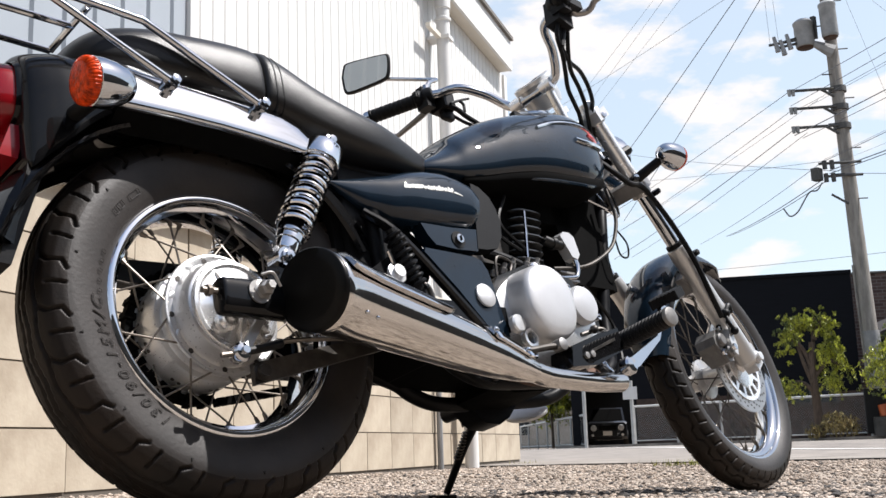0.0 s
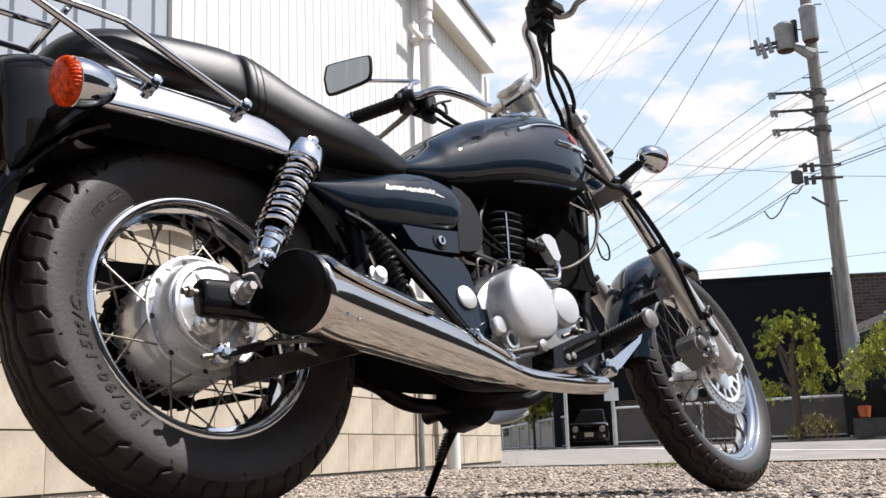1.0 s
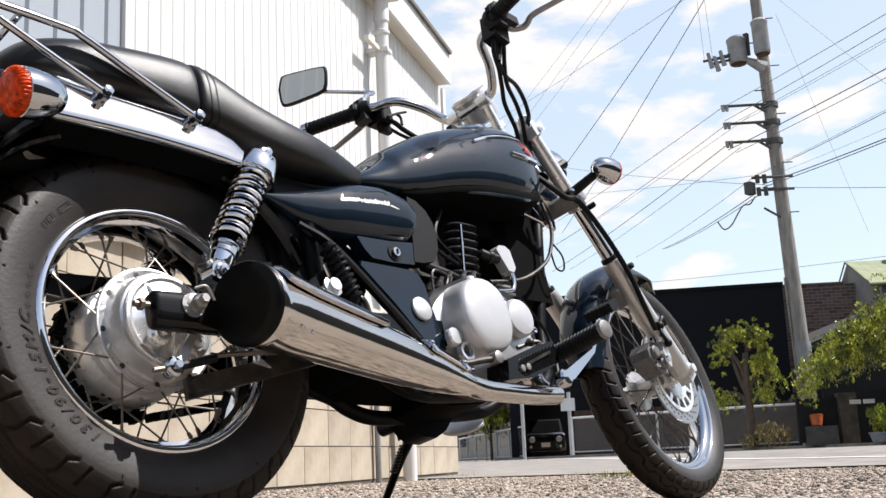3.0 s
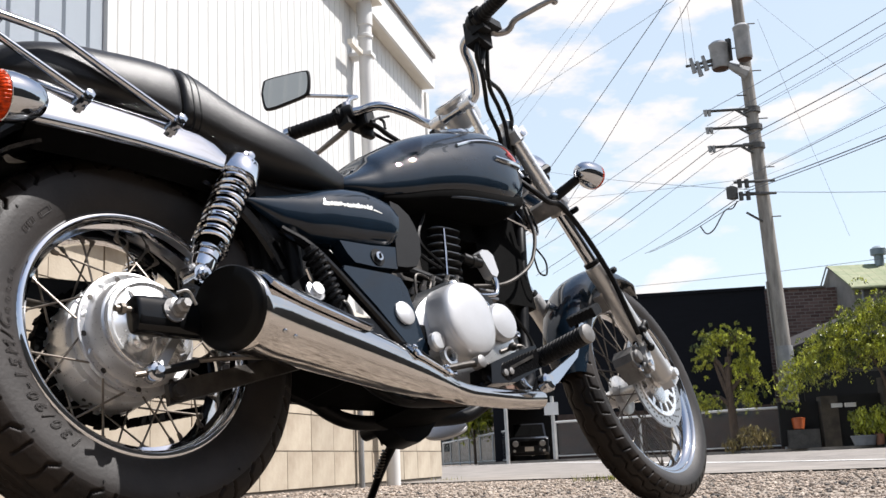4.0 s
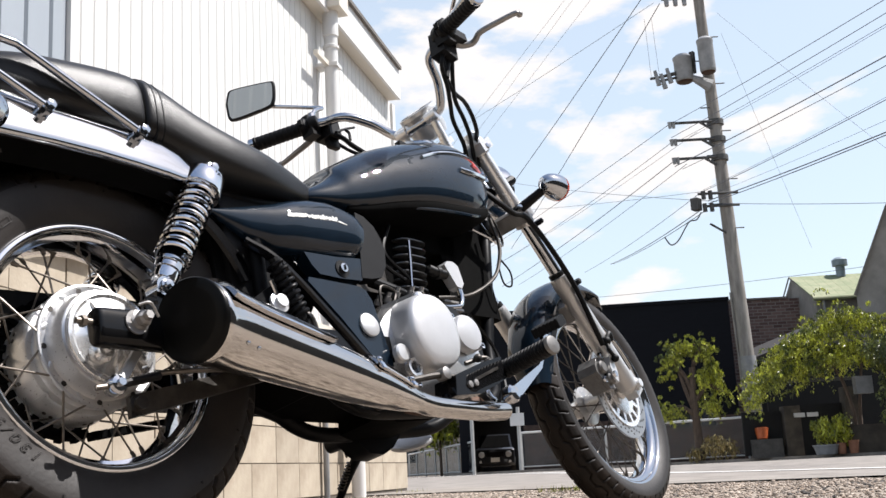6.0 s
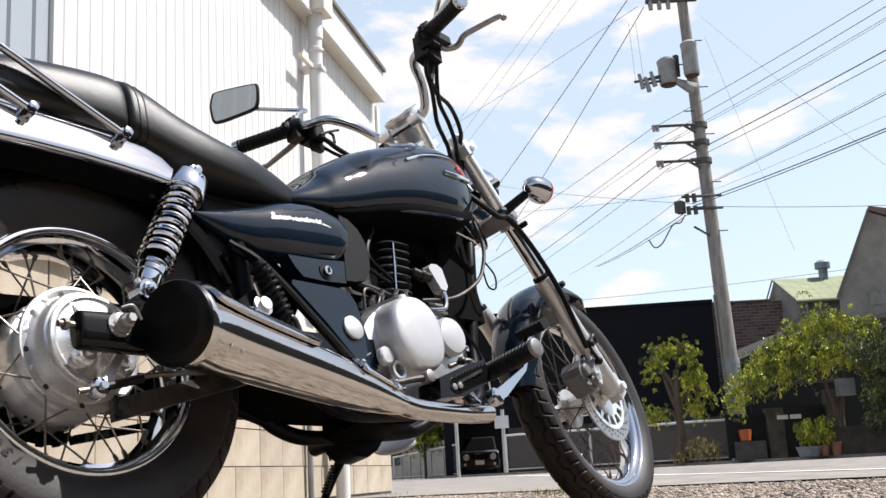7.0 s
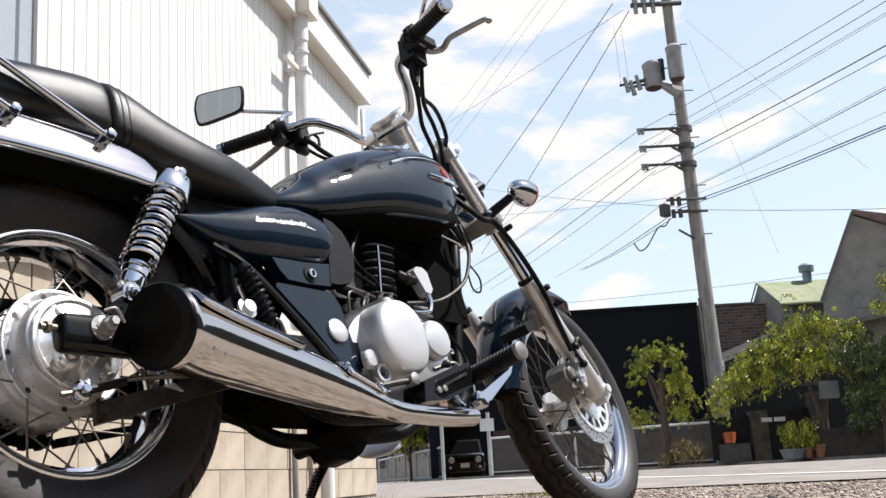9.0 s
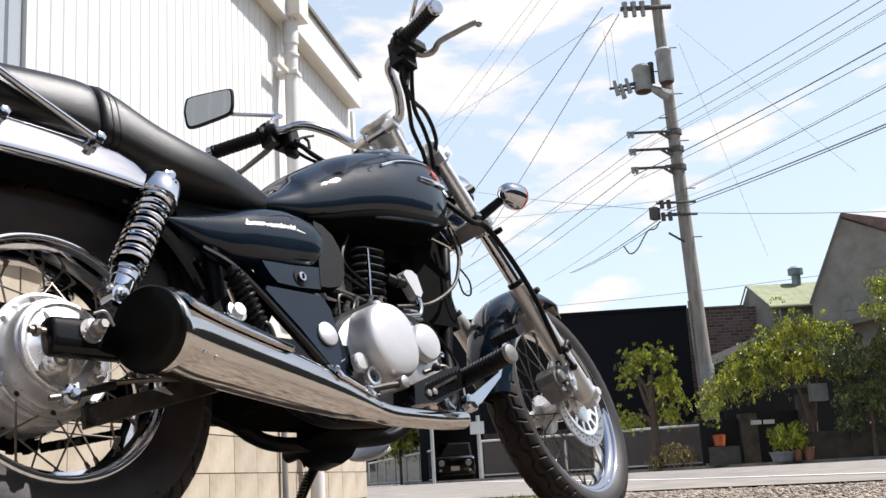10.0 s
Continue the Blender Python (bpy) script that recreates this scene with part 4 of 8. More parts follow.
hub = [(0.012, 0.085), (0.045, 0.085), (0.05, 0.065), (0.090, 0.062), (0.096, 0.058), (0.097, 0.046), (0.09, 0.040), (0.088, -0.022), (0.096, -0.027), (0.1015, -0.029), (0.1030, -0.034), (0.1015, -0.038), (0.0985, -0.0385), (0.0955, -0.0360), (0.0880, -0.0350), (0.0850, -0.0400), (0.0825, -0.0600), (0.0800, -0.0670), (0.0770, -0.0690), (0.0700, -0.0690)]
part("hub", lathe(hub, REAR, (0, 1, 0), 72), M_hub, rear_wheel, "cast aluminium drum brake hub")
part("hub_shell", lathe([(0.093, 0.0605), (0.0985, 0.0590), (0.1000, 0.0540), (0.1000, 0.010), (0.0975, 0.004), (0.089, 0.002)], REAR, (0, 1, 0), 64), M_hub, rear_wheel, "plain grey cush drive drum")
plate = lathe([(0.0765, -0.060), (0.0765, -0.0730), (0.0745, -0.0760), (0.0690, -0.0770), (0.0640, -0.0740), (0.0450, -0.0760), (0.0330, -0.0850), (0.0250, -0.0900), (0.0, -0.0900)], REAR, (0, 1, 0), 56)
part("brake_plate", plate, M_polished, rear_wheel, "bright silver brake plate")
for a, l in ((-88, 0.044), (-70, 0.048), (-52, 0.050), (-34, 0.046), (-16, 0.040), (118, 0.040), (150, 0.040)):
    rib = loft([[(0.022, -0.092, -0.005), (0.022, -0.074, -0.007), (0.022, -0.074, 0.007), (0.022, -0.092, 0.005)], [(0.022 + l, -0.078, -0.003), (0.022 + l, -0.072, -0.005), (0.022 + l, -0.072, 0.005), (0.022 + l, -0.078, 0.003)]])
    rib.transform(Matrix.Translation(REAR) @ Matrix.Rotation(-radians(a), 4, "Y"))
    part("plate_rib", rib, M_polished, rear_wheel, angle=20)
for a in (42, 132, 190, 222, 312):
    fin = prism([(0.086, -0.036), (0.1015, -0.036), (0.1015, 0.006)], 0.005, Matrix.Translation(REAR) @ Matrix.Rotation(-radians(a), 4, "Y") @ Matrix.Rotation(radians(90), 4, "X") @ Matrix.Translation((0, 0, 0)))
    part("hub_fin", fin, M_hub, rear_wheel, smooth=False)
cam_boss = lathe([(0.017, 0), (0.017, 0.012), (0.013, 0.016), (0.013, 0.022), (0.006, 0.023), (0.006, 0.03), (0.0, 0.03)], REAR + Vector((-0.028, -0.076, -0.030)), (0, -1, 0), 20)
part("cam_boss", cam_boss, M_polished, rear_wheel, "bright brake cam boss")
for i in range(18):
    a = 2 * math.pi * i / 18 + 0.08
    c = REAR + Vector((math.cos(a) * 0.0918, -0.0350, math.sin(a) * 0.0918))
    if i % 2:
        part("spoke_hole", lathe([(0.0046, -0.001), (0.0046, 0.0012), (0.0, 0.0012)], c, (0, -1, 0), 10), M_dark_steel, rear_wheel)
    else:
        pocket = ball((0, 0, 0), 0.0075, 14, 8, (0.62, 0.22, 1.15))
        pocket.transform(Matrix.Translation(c) @ Matrix.Rotation(-a + 0.5, 4, "Y"))
        part("spoke_seat", pocket, M_hub, rear_wheel)
for i in range(9):
    a = 2 * math.pi * i / 9
    for k in (-0.06, 0.06):
        c = REAR + Vector((math.cos(a + k) * 0.1003, 0.040, math.sin(a + k) * 0.1003))
        part("spoke_hole", lathe([(0.0034, -0.001), (0.0034, 0.0008), (0.0, 0.0008)], c, (math.cos(a), 0, math.sin(a)), 8), M_dark_steel, rear_wheel)


def curved_text(body, size, radius, start, side_y, parent, centre, mat, spacing=1.5):
    """Raised outlined letters that run round the sidewall."""
    cu = bpy.data.curves.new("sidewall_text", "FONT")
    cu.body, cu.size, cu.space_character, cu.shear = body, size, spacing, 0.3
    cu.fill_mode, cu.bevel_depth, cu.bevel_resolution, cu.resolution_u = "NONE", 0.0008, 1, 4
    tmp = new("tmp", cu)
    me = tmp.evaluated_get(bpy.context.evaluated_depsgraph_get()).to_mesh()
    verts, faces = [], [tuple(p.vertices) for p in me.polygons]
    for v in me.vertices:
        r = radius + v.co.y
        a = start - v.co.x / radius
        verts.append((centre.x + r * math.cos(a), side_y(r) - v.co.z * 0.6 - 0.0003, centre.z + r * math.sin(a)))
    bpy.data.objects.remove(tmp)
    return from_lists("sidewall_lettering", verts, faces, mat, parent, "raised outlined rubber size lettering")


def rear_side(r):
    return -interp([(b, c) for b, c in TYRE_R], r)


curved_text("130/90-15M/C", 0.0255, 0.2160, radians(236), rear_side, rear_wheel, REAR, M_rubber_dusty, 1.42)


def side_bar(deg, radius, length, height):
    """A raised outlined bar on the sidewall, for marks too worn to read."""
    bars = []
    for u0, v0, u1, v1 in ((-1, -1, 1, -1), (1, -1, 1, 1), (1, 1, -1, 1), (-1, 1, -1, -1)):
        pts = []
        for u, v in ((u0, v0), (u1, v1)):
            r = radius + v * height / 2
            a = radians(deg) + u * length / 2 / radius
            pts.append(REAR + Vector((math.cos(a) * r, rear_side(r) - 0.0004, math.sin(a) * r)))
        bars.append(tube(pts, 0.0005, 5, smooth=False))
    part("sidewall_mark", merge(*bars), M_rubber_dusty, rear_wheel)


side_bar(131, 0.230, 0.022, 0.009)
side_bar(139, 0.231, 0.010, 0.010)
side_bar(142.5, 0.231, 0.008, 0.010)
for k in range(5):
    side_bar(161 + 4.2 * k, 0.219, 0.005, 0.006)
for k in range(40):
    a = radians(9 * k + 4)
    q = REAR + Vector((math.cos(a) * 0.2605, -0.0656, math.sin(a) * 0.2605))
    if k % 3 == 0:
        part("wear_mark", prism([(-0.002, -0.002), (0.002, -0.002), (0.0, 0.003)], 0.0012, Matrix.Translation(q - Vector((0, 0.0006, 0))) @ Matrix.Rotation(math.pi / 2 - a, 4, "Y")), M_rubber, rear_wheel, smooth=False)

front_wheel = fpart("front_wheel", ring_lathe([(0.2305, -0.0350), (0.2325, -0.0335), (0.2315, -0.0295), (0.2220, -0.0285), (0.2120, -0.012), (0.2100, 0.0), (0.2120, 0.012), (0.2220, 0.0285), (0.2315, 0.0295), (0.2325, 0.0335), (0.2305, 0.0350), (0.2275, 0.0348), (0.2245, 0.0328), (0.2225, 0.0298), (0.2210, 0.0272), (0.2180, 0.0262), (0.2140, 0.0250), (0.2085, 0.0205), (0.2045, 0.012), (0.2030, 0.0), (0.2045, -0.012), (0.2085, -0.0205), (0.2140, -0.0250), (0.2180, -0.0262), (0.2210, -0.0272), (0.2225, -0.0298), (0.2245, -0.0328), (0.2275, -0.0348)], FRONT, (0, 1, 0), 128), M_chrome, "chrome spoked front rim")
TYRE_F = [(0.222, 0.0300), (0.2300, 0.0350), (0.2330, 0.0390), (0.2480, 0.0435), (0.2620, 0.0440), (0.2745, 0.0405), (0.2860, 0.0318), (0.2940, 0.0185), (0.2968, 0.005)]
tyre_mesh("tyre", FRONT, TYRE_F, 0.258, 27, front_wheel, "dusty black rubber tyre with worn tread", 0.0065, 1000, STEER, FRONT_GROOVES)
spokes(front_wheel, FRONT, 0.2045, (0.045, 0.045), (-0.036, 0.036), 36, STEER)
fpart("hub", lathe([(0.012, 0.075), (0.022, 0.07), (0.026, 0.045), (0.052, 0.04), (0.052, 0.032), (0.026, 0.026), (0.024, -0.026), (0.052, -0.032), (0.052, -0.04), (0.03, -0.048), (0.02, -0.07), (0.012, -0.08)], FRONT, (0, 1, 0), 40), M_hub, "aluminium front hub", front_wheel)
disc = ring_lathe([(0.122, -0.058), (0.122, -0.0625), (0.089, -0.0625), (0.089, -0.058)], FRONT, (0, 1, 0), 64)
fpart("brake_disc", disc, M_disc, "drilled steel brake disc", front_wheel)
fpart("disc_carrier", ring_lathe([(0.0935, -0.057), (0.0935, -0.0652), (0.0825, -0.0652), (0.0825, -0.057)], FRONT, (0, 1, 0), 64), M_silver_paint, "bright silver disc carrier", front_wheel)
# added ring that paints the dark seen through the carrier openings
fpart("carrier_back", ring_lathe([(0.090, -0.050), (0.090, -0.054), (0.05, -0.054), (0.05, -0.050)], FRONT, (0, 1, 0), 48), M_black_and_shade, "black ring added behind the carrier openings", front_wheel)
for i in range(14):
    a = 2 * math.pi * i / 14
    bar = loft([[(0.058, -0.0648, -0.0065), (0.058, -0.056, -0.0065), (0.058, -0.056, 0.0065), (0.058, -0.0648, 0.0065)], [(0.084, -0.0648, -0.0045), (0.084, -0.056, -0.0045), (0.084, -0.056, 0.0045), (0.084, -0.0648, 0.0045)]])
    bar.transform(Matrix.Translation(FRONT) @ Matrix.Rotation(-a, 4, "Y"))
    fpart("carrier_arm", bar, M_silver_paint, "", front_wheel, smooth=False)
fpart("disc_boss", lathe([(0.060, -0.055), (0.060, -0.0655), (0.056, -0.0665), (0.02, -0.068), (0.0, -0.068)], FRONT, (0, 1, 0), 40), M_silver_paint, "", front_wheel)
holes = []
for i in range(66):
    a = 2 * math.pi * i / 66
    r = 0.0985 + 0.0065 * (i % 3)
    holes.append(lathe([(0.0030, 0), (0.0030, 0.0008), (0.0, 0.0008)], FRONT + Vector((math.cos(a) * r, -0.0622, math.sin(a) * r)), (0, -1, 0), 8))
fpart("disc_holes", merge(*holes), M_dark_steel, "small drilled holes", front_wheel)

# -- rear end --
sprocket = lathe([(0.03, 0.064), (0.1005, 0.064), (0.1005, 0.070), (0.03, 0.070)], REAR, (0, 1, 0), 48)
bpart("sprocket", sprocket, M_alu, "dull alloy rear sprocket carrier")
links = []
for i in range(52):
    a = 2 * math.pi * i / 52
    if math.cos(a) > 0.35:
        continue
    links.append(box(-0.0058, 0.0058, 0.058 + 0.003 * (i % 2), 0.080 - 0.003 * (i % 2), -0.0095 + 0.003 * (i % 2), 0.0095 - 0.003 * (i % 2), Matrix.Translation(REAR + Vector((math.cos(a) * 0.109, 0, math.sin(a) * 0.109))) @ Matrix.Rotation(-a + math.pi / 2, 4, "Y")))
for s in (-1, 1):
    for i in range(26):
        p = REAR + Vector((0.045 + 0.0165 * i, 0, s * (0.108 - 0.0030 * i)))
        links.append(box(-0.0072, 0.0072, 0.062, 0.078, -0.006, 0.006, Matrix.Translation(p) @ Matrix.Rotation(s * 0.2, 4, "Y")))
bpart("chain", merge(*links), M_black_and_shade, "oily dark drive chain", smooth=False)
guard = merge(prism([(-0.16, 0.40), (-0.10, 0.435), (0.15, 0.445), (0.45, 0.42), (0.45, 0.38), (0.15, 0.405), (-0.08, 0.395)], 0.03, Matrix.Translation((0, 0.07, 0))))
bpart("chain_guard", rounded(guard, 0.006), M_black_plastic, "black plastic chain guard")

rings = []
for x, k in ((-0.0700, 0.80), (-0.0694, 0.90), (-0.0670, 0.965), (-0.0630, 1.0), (0.02, 1.0), (0.115, 0.98)):
    rings.append([Vector((x, -0.1315 + 0.0185 * k * math.copysign(abs(math.cos(a)) ** 0.62, math.cos(a)), 0.2948 + 0.0290 * k * math.copysign(abs(math.sin(a)) ** 0.62, math.sin(a)))) for a in (2 * math.pi * i / 40 for i in range(40))])
swing = bpart("swingarm", loft(rings), M_black_gloss, "gloss black swingarm end", angle=50)
part("arm_tube", rounded(box(0.10, 0.56, -0.135, -0.105, 0.285, 0.335), 0.008), M_black_gloss, swing)
bpart("swingarm", rounded(box(-0.078, 0.56, 0.105, 0.145, 0.27, 0.335), 0.006), M_black_gloss)
nut = merge(lathe([(0.0, 0.0), (0.017, 0.0), (0.017, 0.004), (0.0125, 0.006), (0.0125, 0.016), (0.008, 0.019), (0.007, 0.028), (0.0, 0.028)], (-0.004, -0.150, 0.303), (0, -1, 0), 6), tube([(-0.017, -0.171, 0.319), (0.001, -0.175, 0.322), (0.015, -0.171, 0.303)], 0.0022, 6), lathe([(0.019, 0.0), (0.019, 0.003), (0.0, 0.003)], (-0.010, -0.150, 0.300), (0, -1, 0), 24))
part("axle_nut", nut, M_alu_dull, swing, "bright axle nut with split pin")
part("chain_adjuster", merge(tube([(-0.10, -0.135, 0.3), (-0.075, -0.135, 0.3)], 0.005, 8, smooth=False), lathe([(0.009, 0), (0.009, 0.007)], (-0.092, -0.135, 0.3), (1, 0, 0), 6)), M_steel, swing)
arm = bpart("brake_torque_arm", rounded(loft([[(0.0, -0.088, 0.172), (0.0, -0.088, 0.206), (0.0, -0.098, 0.206), (0.0, -0.098, 0.172)], [(0.30, -0.100, 0.252), (0.30, -0.100, 0.280), (0.30, -0.110, 0.280), (0.30, -0.110, 0.252)]]), 0.003), M_dark_steel, "grey flat brake torque arm")
part("bolt", lathe([(0.015, 0), (0.015, 0.004), (0.010, 0.005), (0.010, 0.014), (0, 0.014)], (0.012, -0.098, 0.192), (0, -1, 0), 12), M_dark_steel, arm)
lever = bpart("brake_arm", rounded(loft([[(0.02, -0.095, 0.285), (0.035, -0.095, 0.285), (0.035, -0.105, 0.285), (0.02, -0.105, 0.285)], [(-0.052, -0.118, 0.20), (-0.032, -0.118, 0.20), (-0.032, -0.126, 0.20), (-0.052, -0.126, 0.20)]]), 0.003), M_alu, "aluminium brake cam arm")
part("pivot_nut", merge(lathe([(0.013, -0.012), (0.015, -0.008), (0.015, 0.008), (0.012, 0.012), (0.006, 0.013), (0.006, 0.02), (0, 0.02)], (-0.042, -0.126, 0.209), (0, -1, 0), 16)), M_chrome, lever, "bright brake rod nut")
part("brake_rod", tube([(-0.075, -0.128, 0.203), (-0.03, -0.128, 0.212), (0.06, -0.128, 0.236), (0.3, -0.12, 0.26), (0.5, -0.12, 0.27)], 0.0042, 8), M_steel, lever, "thin steel brake rod")
part("rod_boot", tube([(-0.03, -0.128, 0.212), (0.035, -0.128, 0.228)], 0.0065, 8, smooth=False), M_black_plastic, lever)


def shock(side):
    lo, hi = Vector((0.061, side * 0.124, 0.372)), Vector((0.198, side * 0.117, 0.613))
    d = (hi - lo).normalized()
    n = (hi - lo).length
    body = lathe([(0.010, 0.010), (0.0190, 0.016), (0.0205, 0.022), (0.0205, 0.056), (0.0120, 0.058)], lo, d, 28)
    s = bpart("rear_shock", body, M_rim, "chrome rear shock absorber with exposed coil spring")
    part("damper_rod", lathe([(0.0195, 0.057), (0.0195, n - 0.03)], lo, d, 24), M_black_and_shade, s, "dark damper body inside the spring")
    rows = []
    for h, r, wave in ((0.036, 0.0205, 0), (0.0365, 0.0232, 0), (0.047, 0.0232, 1), (0.047, 0.0205, 1)):
        rows.append([lo + d * (h + wave * 0.005 * math.copysign(1, math.sin(3 * a))) + (axes(d)[1] * math.cos(a) + axes(d)[2] * math.sin(a)) * r for a in (2 * math.pi * i / 60 for i in range(60))])
    part("preload_collar", loft(rows, False), M_chrome, s, "stepped chrome preload collar", angle=25)
    part("spring_seat", lathe([(0.016, 0.049), (0.0235, 0.050), (0.0245, 0.052), (0.0245, 0.056), (0.023, 0.058), (0.016, 0.058)], lo, d, 28), M_chrome, s)
    part("spring", coil(lo + d * 0.062, lo + d * 0.226, 0.0266, 0.0047, 10.5, 10, 28), M_rim, s, "chrome coil spring")
    part("upper_cover", lathe([(0.033, 0), (0.0375, 0.002), (0.0382, 0.005), (0.0382, 0.036), (0.0365, 0.0385), (0.016, 0.039), (0.014, 0.046), (0.0, 0.046)], lo + d * 0.2225, d, 32), M_rim, s, "chrome upper shroud")
    for p, r in ((lo, 0.0165), (hi, 0.012)):
        part("eye", lathe([(r * 0.45, -0.016), (r, -0.016), (r, 0.016), (r * 0.45, 0.016)], p, (0, 1, 0), 24), M_chrome, s)
        part("mount_bolt", lathe([(0.0115, 0), (0.0105, 0.004), (0.007, 0.005), (0.007, 0.011), (0.0, 0.012)], p + Vector((0, side * 0.016, 0)), (0, side, 0), 16), M_chrome, s)
    part("clevis", rounded(box(-0.015, 0.017, -0.010, 0.021, -0.045, 0.004, Matrix.Translation(lo)), 0.005), M_black_gloss, s)


shock(-1)
shock(1)

def finer(table, n=4):
    p = [Vector((a, b, c)) for a, b, c, d in table]
    q = [Vector((a, b, d)) for a, b, c, d in table]
    return [(u.x, u.y, u.z, v.z) for u, v in zip(smooth_path(p, n), smooth_path(q, n))]


# rear mudguard: strips across the wheel, swept along it
rings = []
for i in range(27):
    a = radians(24 + i * (172 - 24) / 26)
    rc = 0.347 + 0.045 * step(110, 172, math.degrees(a))
    re = interp([(24, 0.280), (60, 0.288), (90, 0.290), (120, 0.318), (150, 0.352), (172, 0.385)], math.degrees(a))
    sec = [(-0.105, re), (-0.096, (re + rc - 0.03) / 2), (-0.092, rc - 0.03), (-0.078, rc - 0.012), (-0.045, rc - 0.002), (0, rc), (0.045, rc - 0.002), (0.078, rc - 0.012), (0.092, rc - 0.03), (0.096, (re + rc - 0.03) / 2), (0.105, re)]
    sec = sec + [(y * 0.95, r - 0.005) for y, r in sec[::-1]]
    rings.append([Vector((math.cos(a) * r, y, REAR.z + math.sin(a) * r)) for y, r in sec])
rear_guard = bpart("rear_mudguard", loft(rings), M_black_gloss, "gloss black rear mudguard")
TAIL_STATIONS = [(-0.326, 0.078, 0.682, 0.490), (-0.320, 0.088, 0.690, 0.482), (-0.305, 0.095, 0.696, 0.496), (-0.285, 0.101, 0.700, 0.514), (-0.26, 0.106, 0.703, 0.538), (-0.20, 0.113, 0.704, 0.586), (-0.12, 0.114, 0.704, 0.604)]
rings = []
for x, w, zt, zb in finer(TAIL_STATIONS, 4):
    sec = [(-w * 0.97, zb), (-w, zb + 0.01)]
    for k in range(11):
        t = math.pi / 2 * k / 10
        sec.append((-w * math.cos(t) ** 0.75, zt - 0.085 + 0.091 * math.sin(t) ** 0.9))
    sec = sec + [(-y, z) for y, z in sec[-2::-1]]
    rings.append([Vector((x, y, z)) for y, z in sec])
part("mudguard_tail", loft(rings), M_black_gloss, rear_guard, "gloss black flat-topped tail", angle=60)
for s in (-1, 1):
    rings = []
    for x, zt, zb in ((-0.222, 0.680, 0.640), (-0.215, 0.690, 0.625), (-0.200, 0.694, 0.615), (-0.17, 0.694, 0.611), (-0.08, 0.688, 0.613), (0.0, 0.684, 0.612), (0.07, 0.681, 0.608), (0.125, 0.678, 0.603), (0.155, 0.668, 0.599), (0.176, 0.652, 0.602), (0.190, 0.630, 0.612)):
        h = zt - zb
        zt, zb, x = zt - 0.022, zb - 0.022, x - 0.020
        rings.append([Vector((x, y, z)) for y, z in ((-0.080, zt - 0.002), (-0.117, zt), (-0.1225, zt - 0.003), (-0.1270, zb + h * 0.72), (-0.1310, zb + h * 0.42), (-0.1330, zb + h * 0.18), (-0.1335, zb + h * 0.08), (-0.1318, zb + h * 0.01), (-0.127, zb - 0.001), (-0.090, zb + 0.004), (-0.080, zb + h * 0.5))])
    rail = loft(rings)
    if s > 0:
        rail = mirrored(rail)
    inner = []
    for x, zb in ((-0.20, 0.592), (-0.17, 0.590), (-0.08, 0.592), (0.0, 0.590), (0.07, 0.586), (0.15, 0.578)):
        inner.append([Vector((x, -s * q, z)) for q, z in ((-0.124, zb + 0.012), (-0.126, zb + 0.004), (-0.120, zb - 0.002), (-0.088, zb - 0.024), (-0.084, zb + 0.03), (-0.110, zb + 0.045))] if s > 0 else [Vector((x, q, z)) for q, z in ((-0.124, zb + 0.012), (-0.126, zb + 0.004), (-0.120, zb - 0.002), (-0.088, zb - 0.024), (-0.084, zb + 0.03), (-0.110, zb + 0.045))])
    bpart("rail_flange", loft(inner), M_black_and_shade, "black inner flange below the rail", angle=60)
    bpart("mudguard_rail", rail, M_chrome, "polished chrome mudguard side rail", angle=60)
bpart("inner_mudguard", rounded(merge(box(0.22, 0.25, -0.075, 0.075, 0.25, 0.60), box(0.24, 0.40, -0.09, 0.09, 0.38, 0.60)), 0.01), M_black_plastic, "black plastic inner mudguard and battery box")
lens = loft([[Vector((x, 0.072 * k * math.copysign(abs(math.cos(t)) ** 0.7, math.cos(t)), 0.622 + 0.056 * k * math.copysign(abs(math.sin(t)) ** 0.7, math.sin(t)))) for t in (2 * math.pi * i / 36 for i in range(36))] for x, k in ((-0.318, 1.0), (-0.340, 0.98), (-0.362, 0.90), (-0.378, 0.72), (-0.386, 0.42), (-0.388, 0.05))])
lamp = bpart("tail_lamp", lens, M_red, "glossy red tail lamp", angle=60)
bezel = loft([[Vector((x, 0.072 * k * math.copysign(abs(math.cos(t)) ** 0.7, math.cos(t)), 0.622 + 0.056 * k * math.copysign(abs(math.sin(t)) ** 0.7, math.sin(t)))) for t in (2 * math.pi * i / 48 for i in range(48))] for x, k in ((-0.325, 0.98), (-0.332, 1.03), (-0.326, 1.08), (-0.310, 1.08))])
part("housing", bezel, M_black_gloss, lamp, "gloss black lamp surround", angle=60)
bpart("rear_reflector", rounded(prism([(-0.358, 0.508), (-0.338, 0.560), (-0.318, 0.560), (-0.330, 0.505)], 0.124, Matrix.Translation((0, -0.062, 0))), 0.006), M_red, "small red rear reflector")
bpart("plate_holder", rounded(loft([[(-0.375, -0.085, 0.33), (-0.375, 0.085, 0.33), (-0.355, 0.080, 0.33), (-0.355, -0.080, 0.33)], [(-0.330, -0.085, 0.47), (-0.330, 0.085, 0.47), (-0.305, 0.078, 0.47), (-0.305, -0.078, 0.47)], [(-0.308, -0.070, 0.56), (-0.308, 0.070, 0.56), (-0.270, 0.070, 0.56), (-0.270, -0.070, 0.56)]]), 0.006), M_black_plastic, "black plastic plate holder")


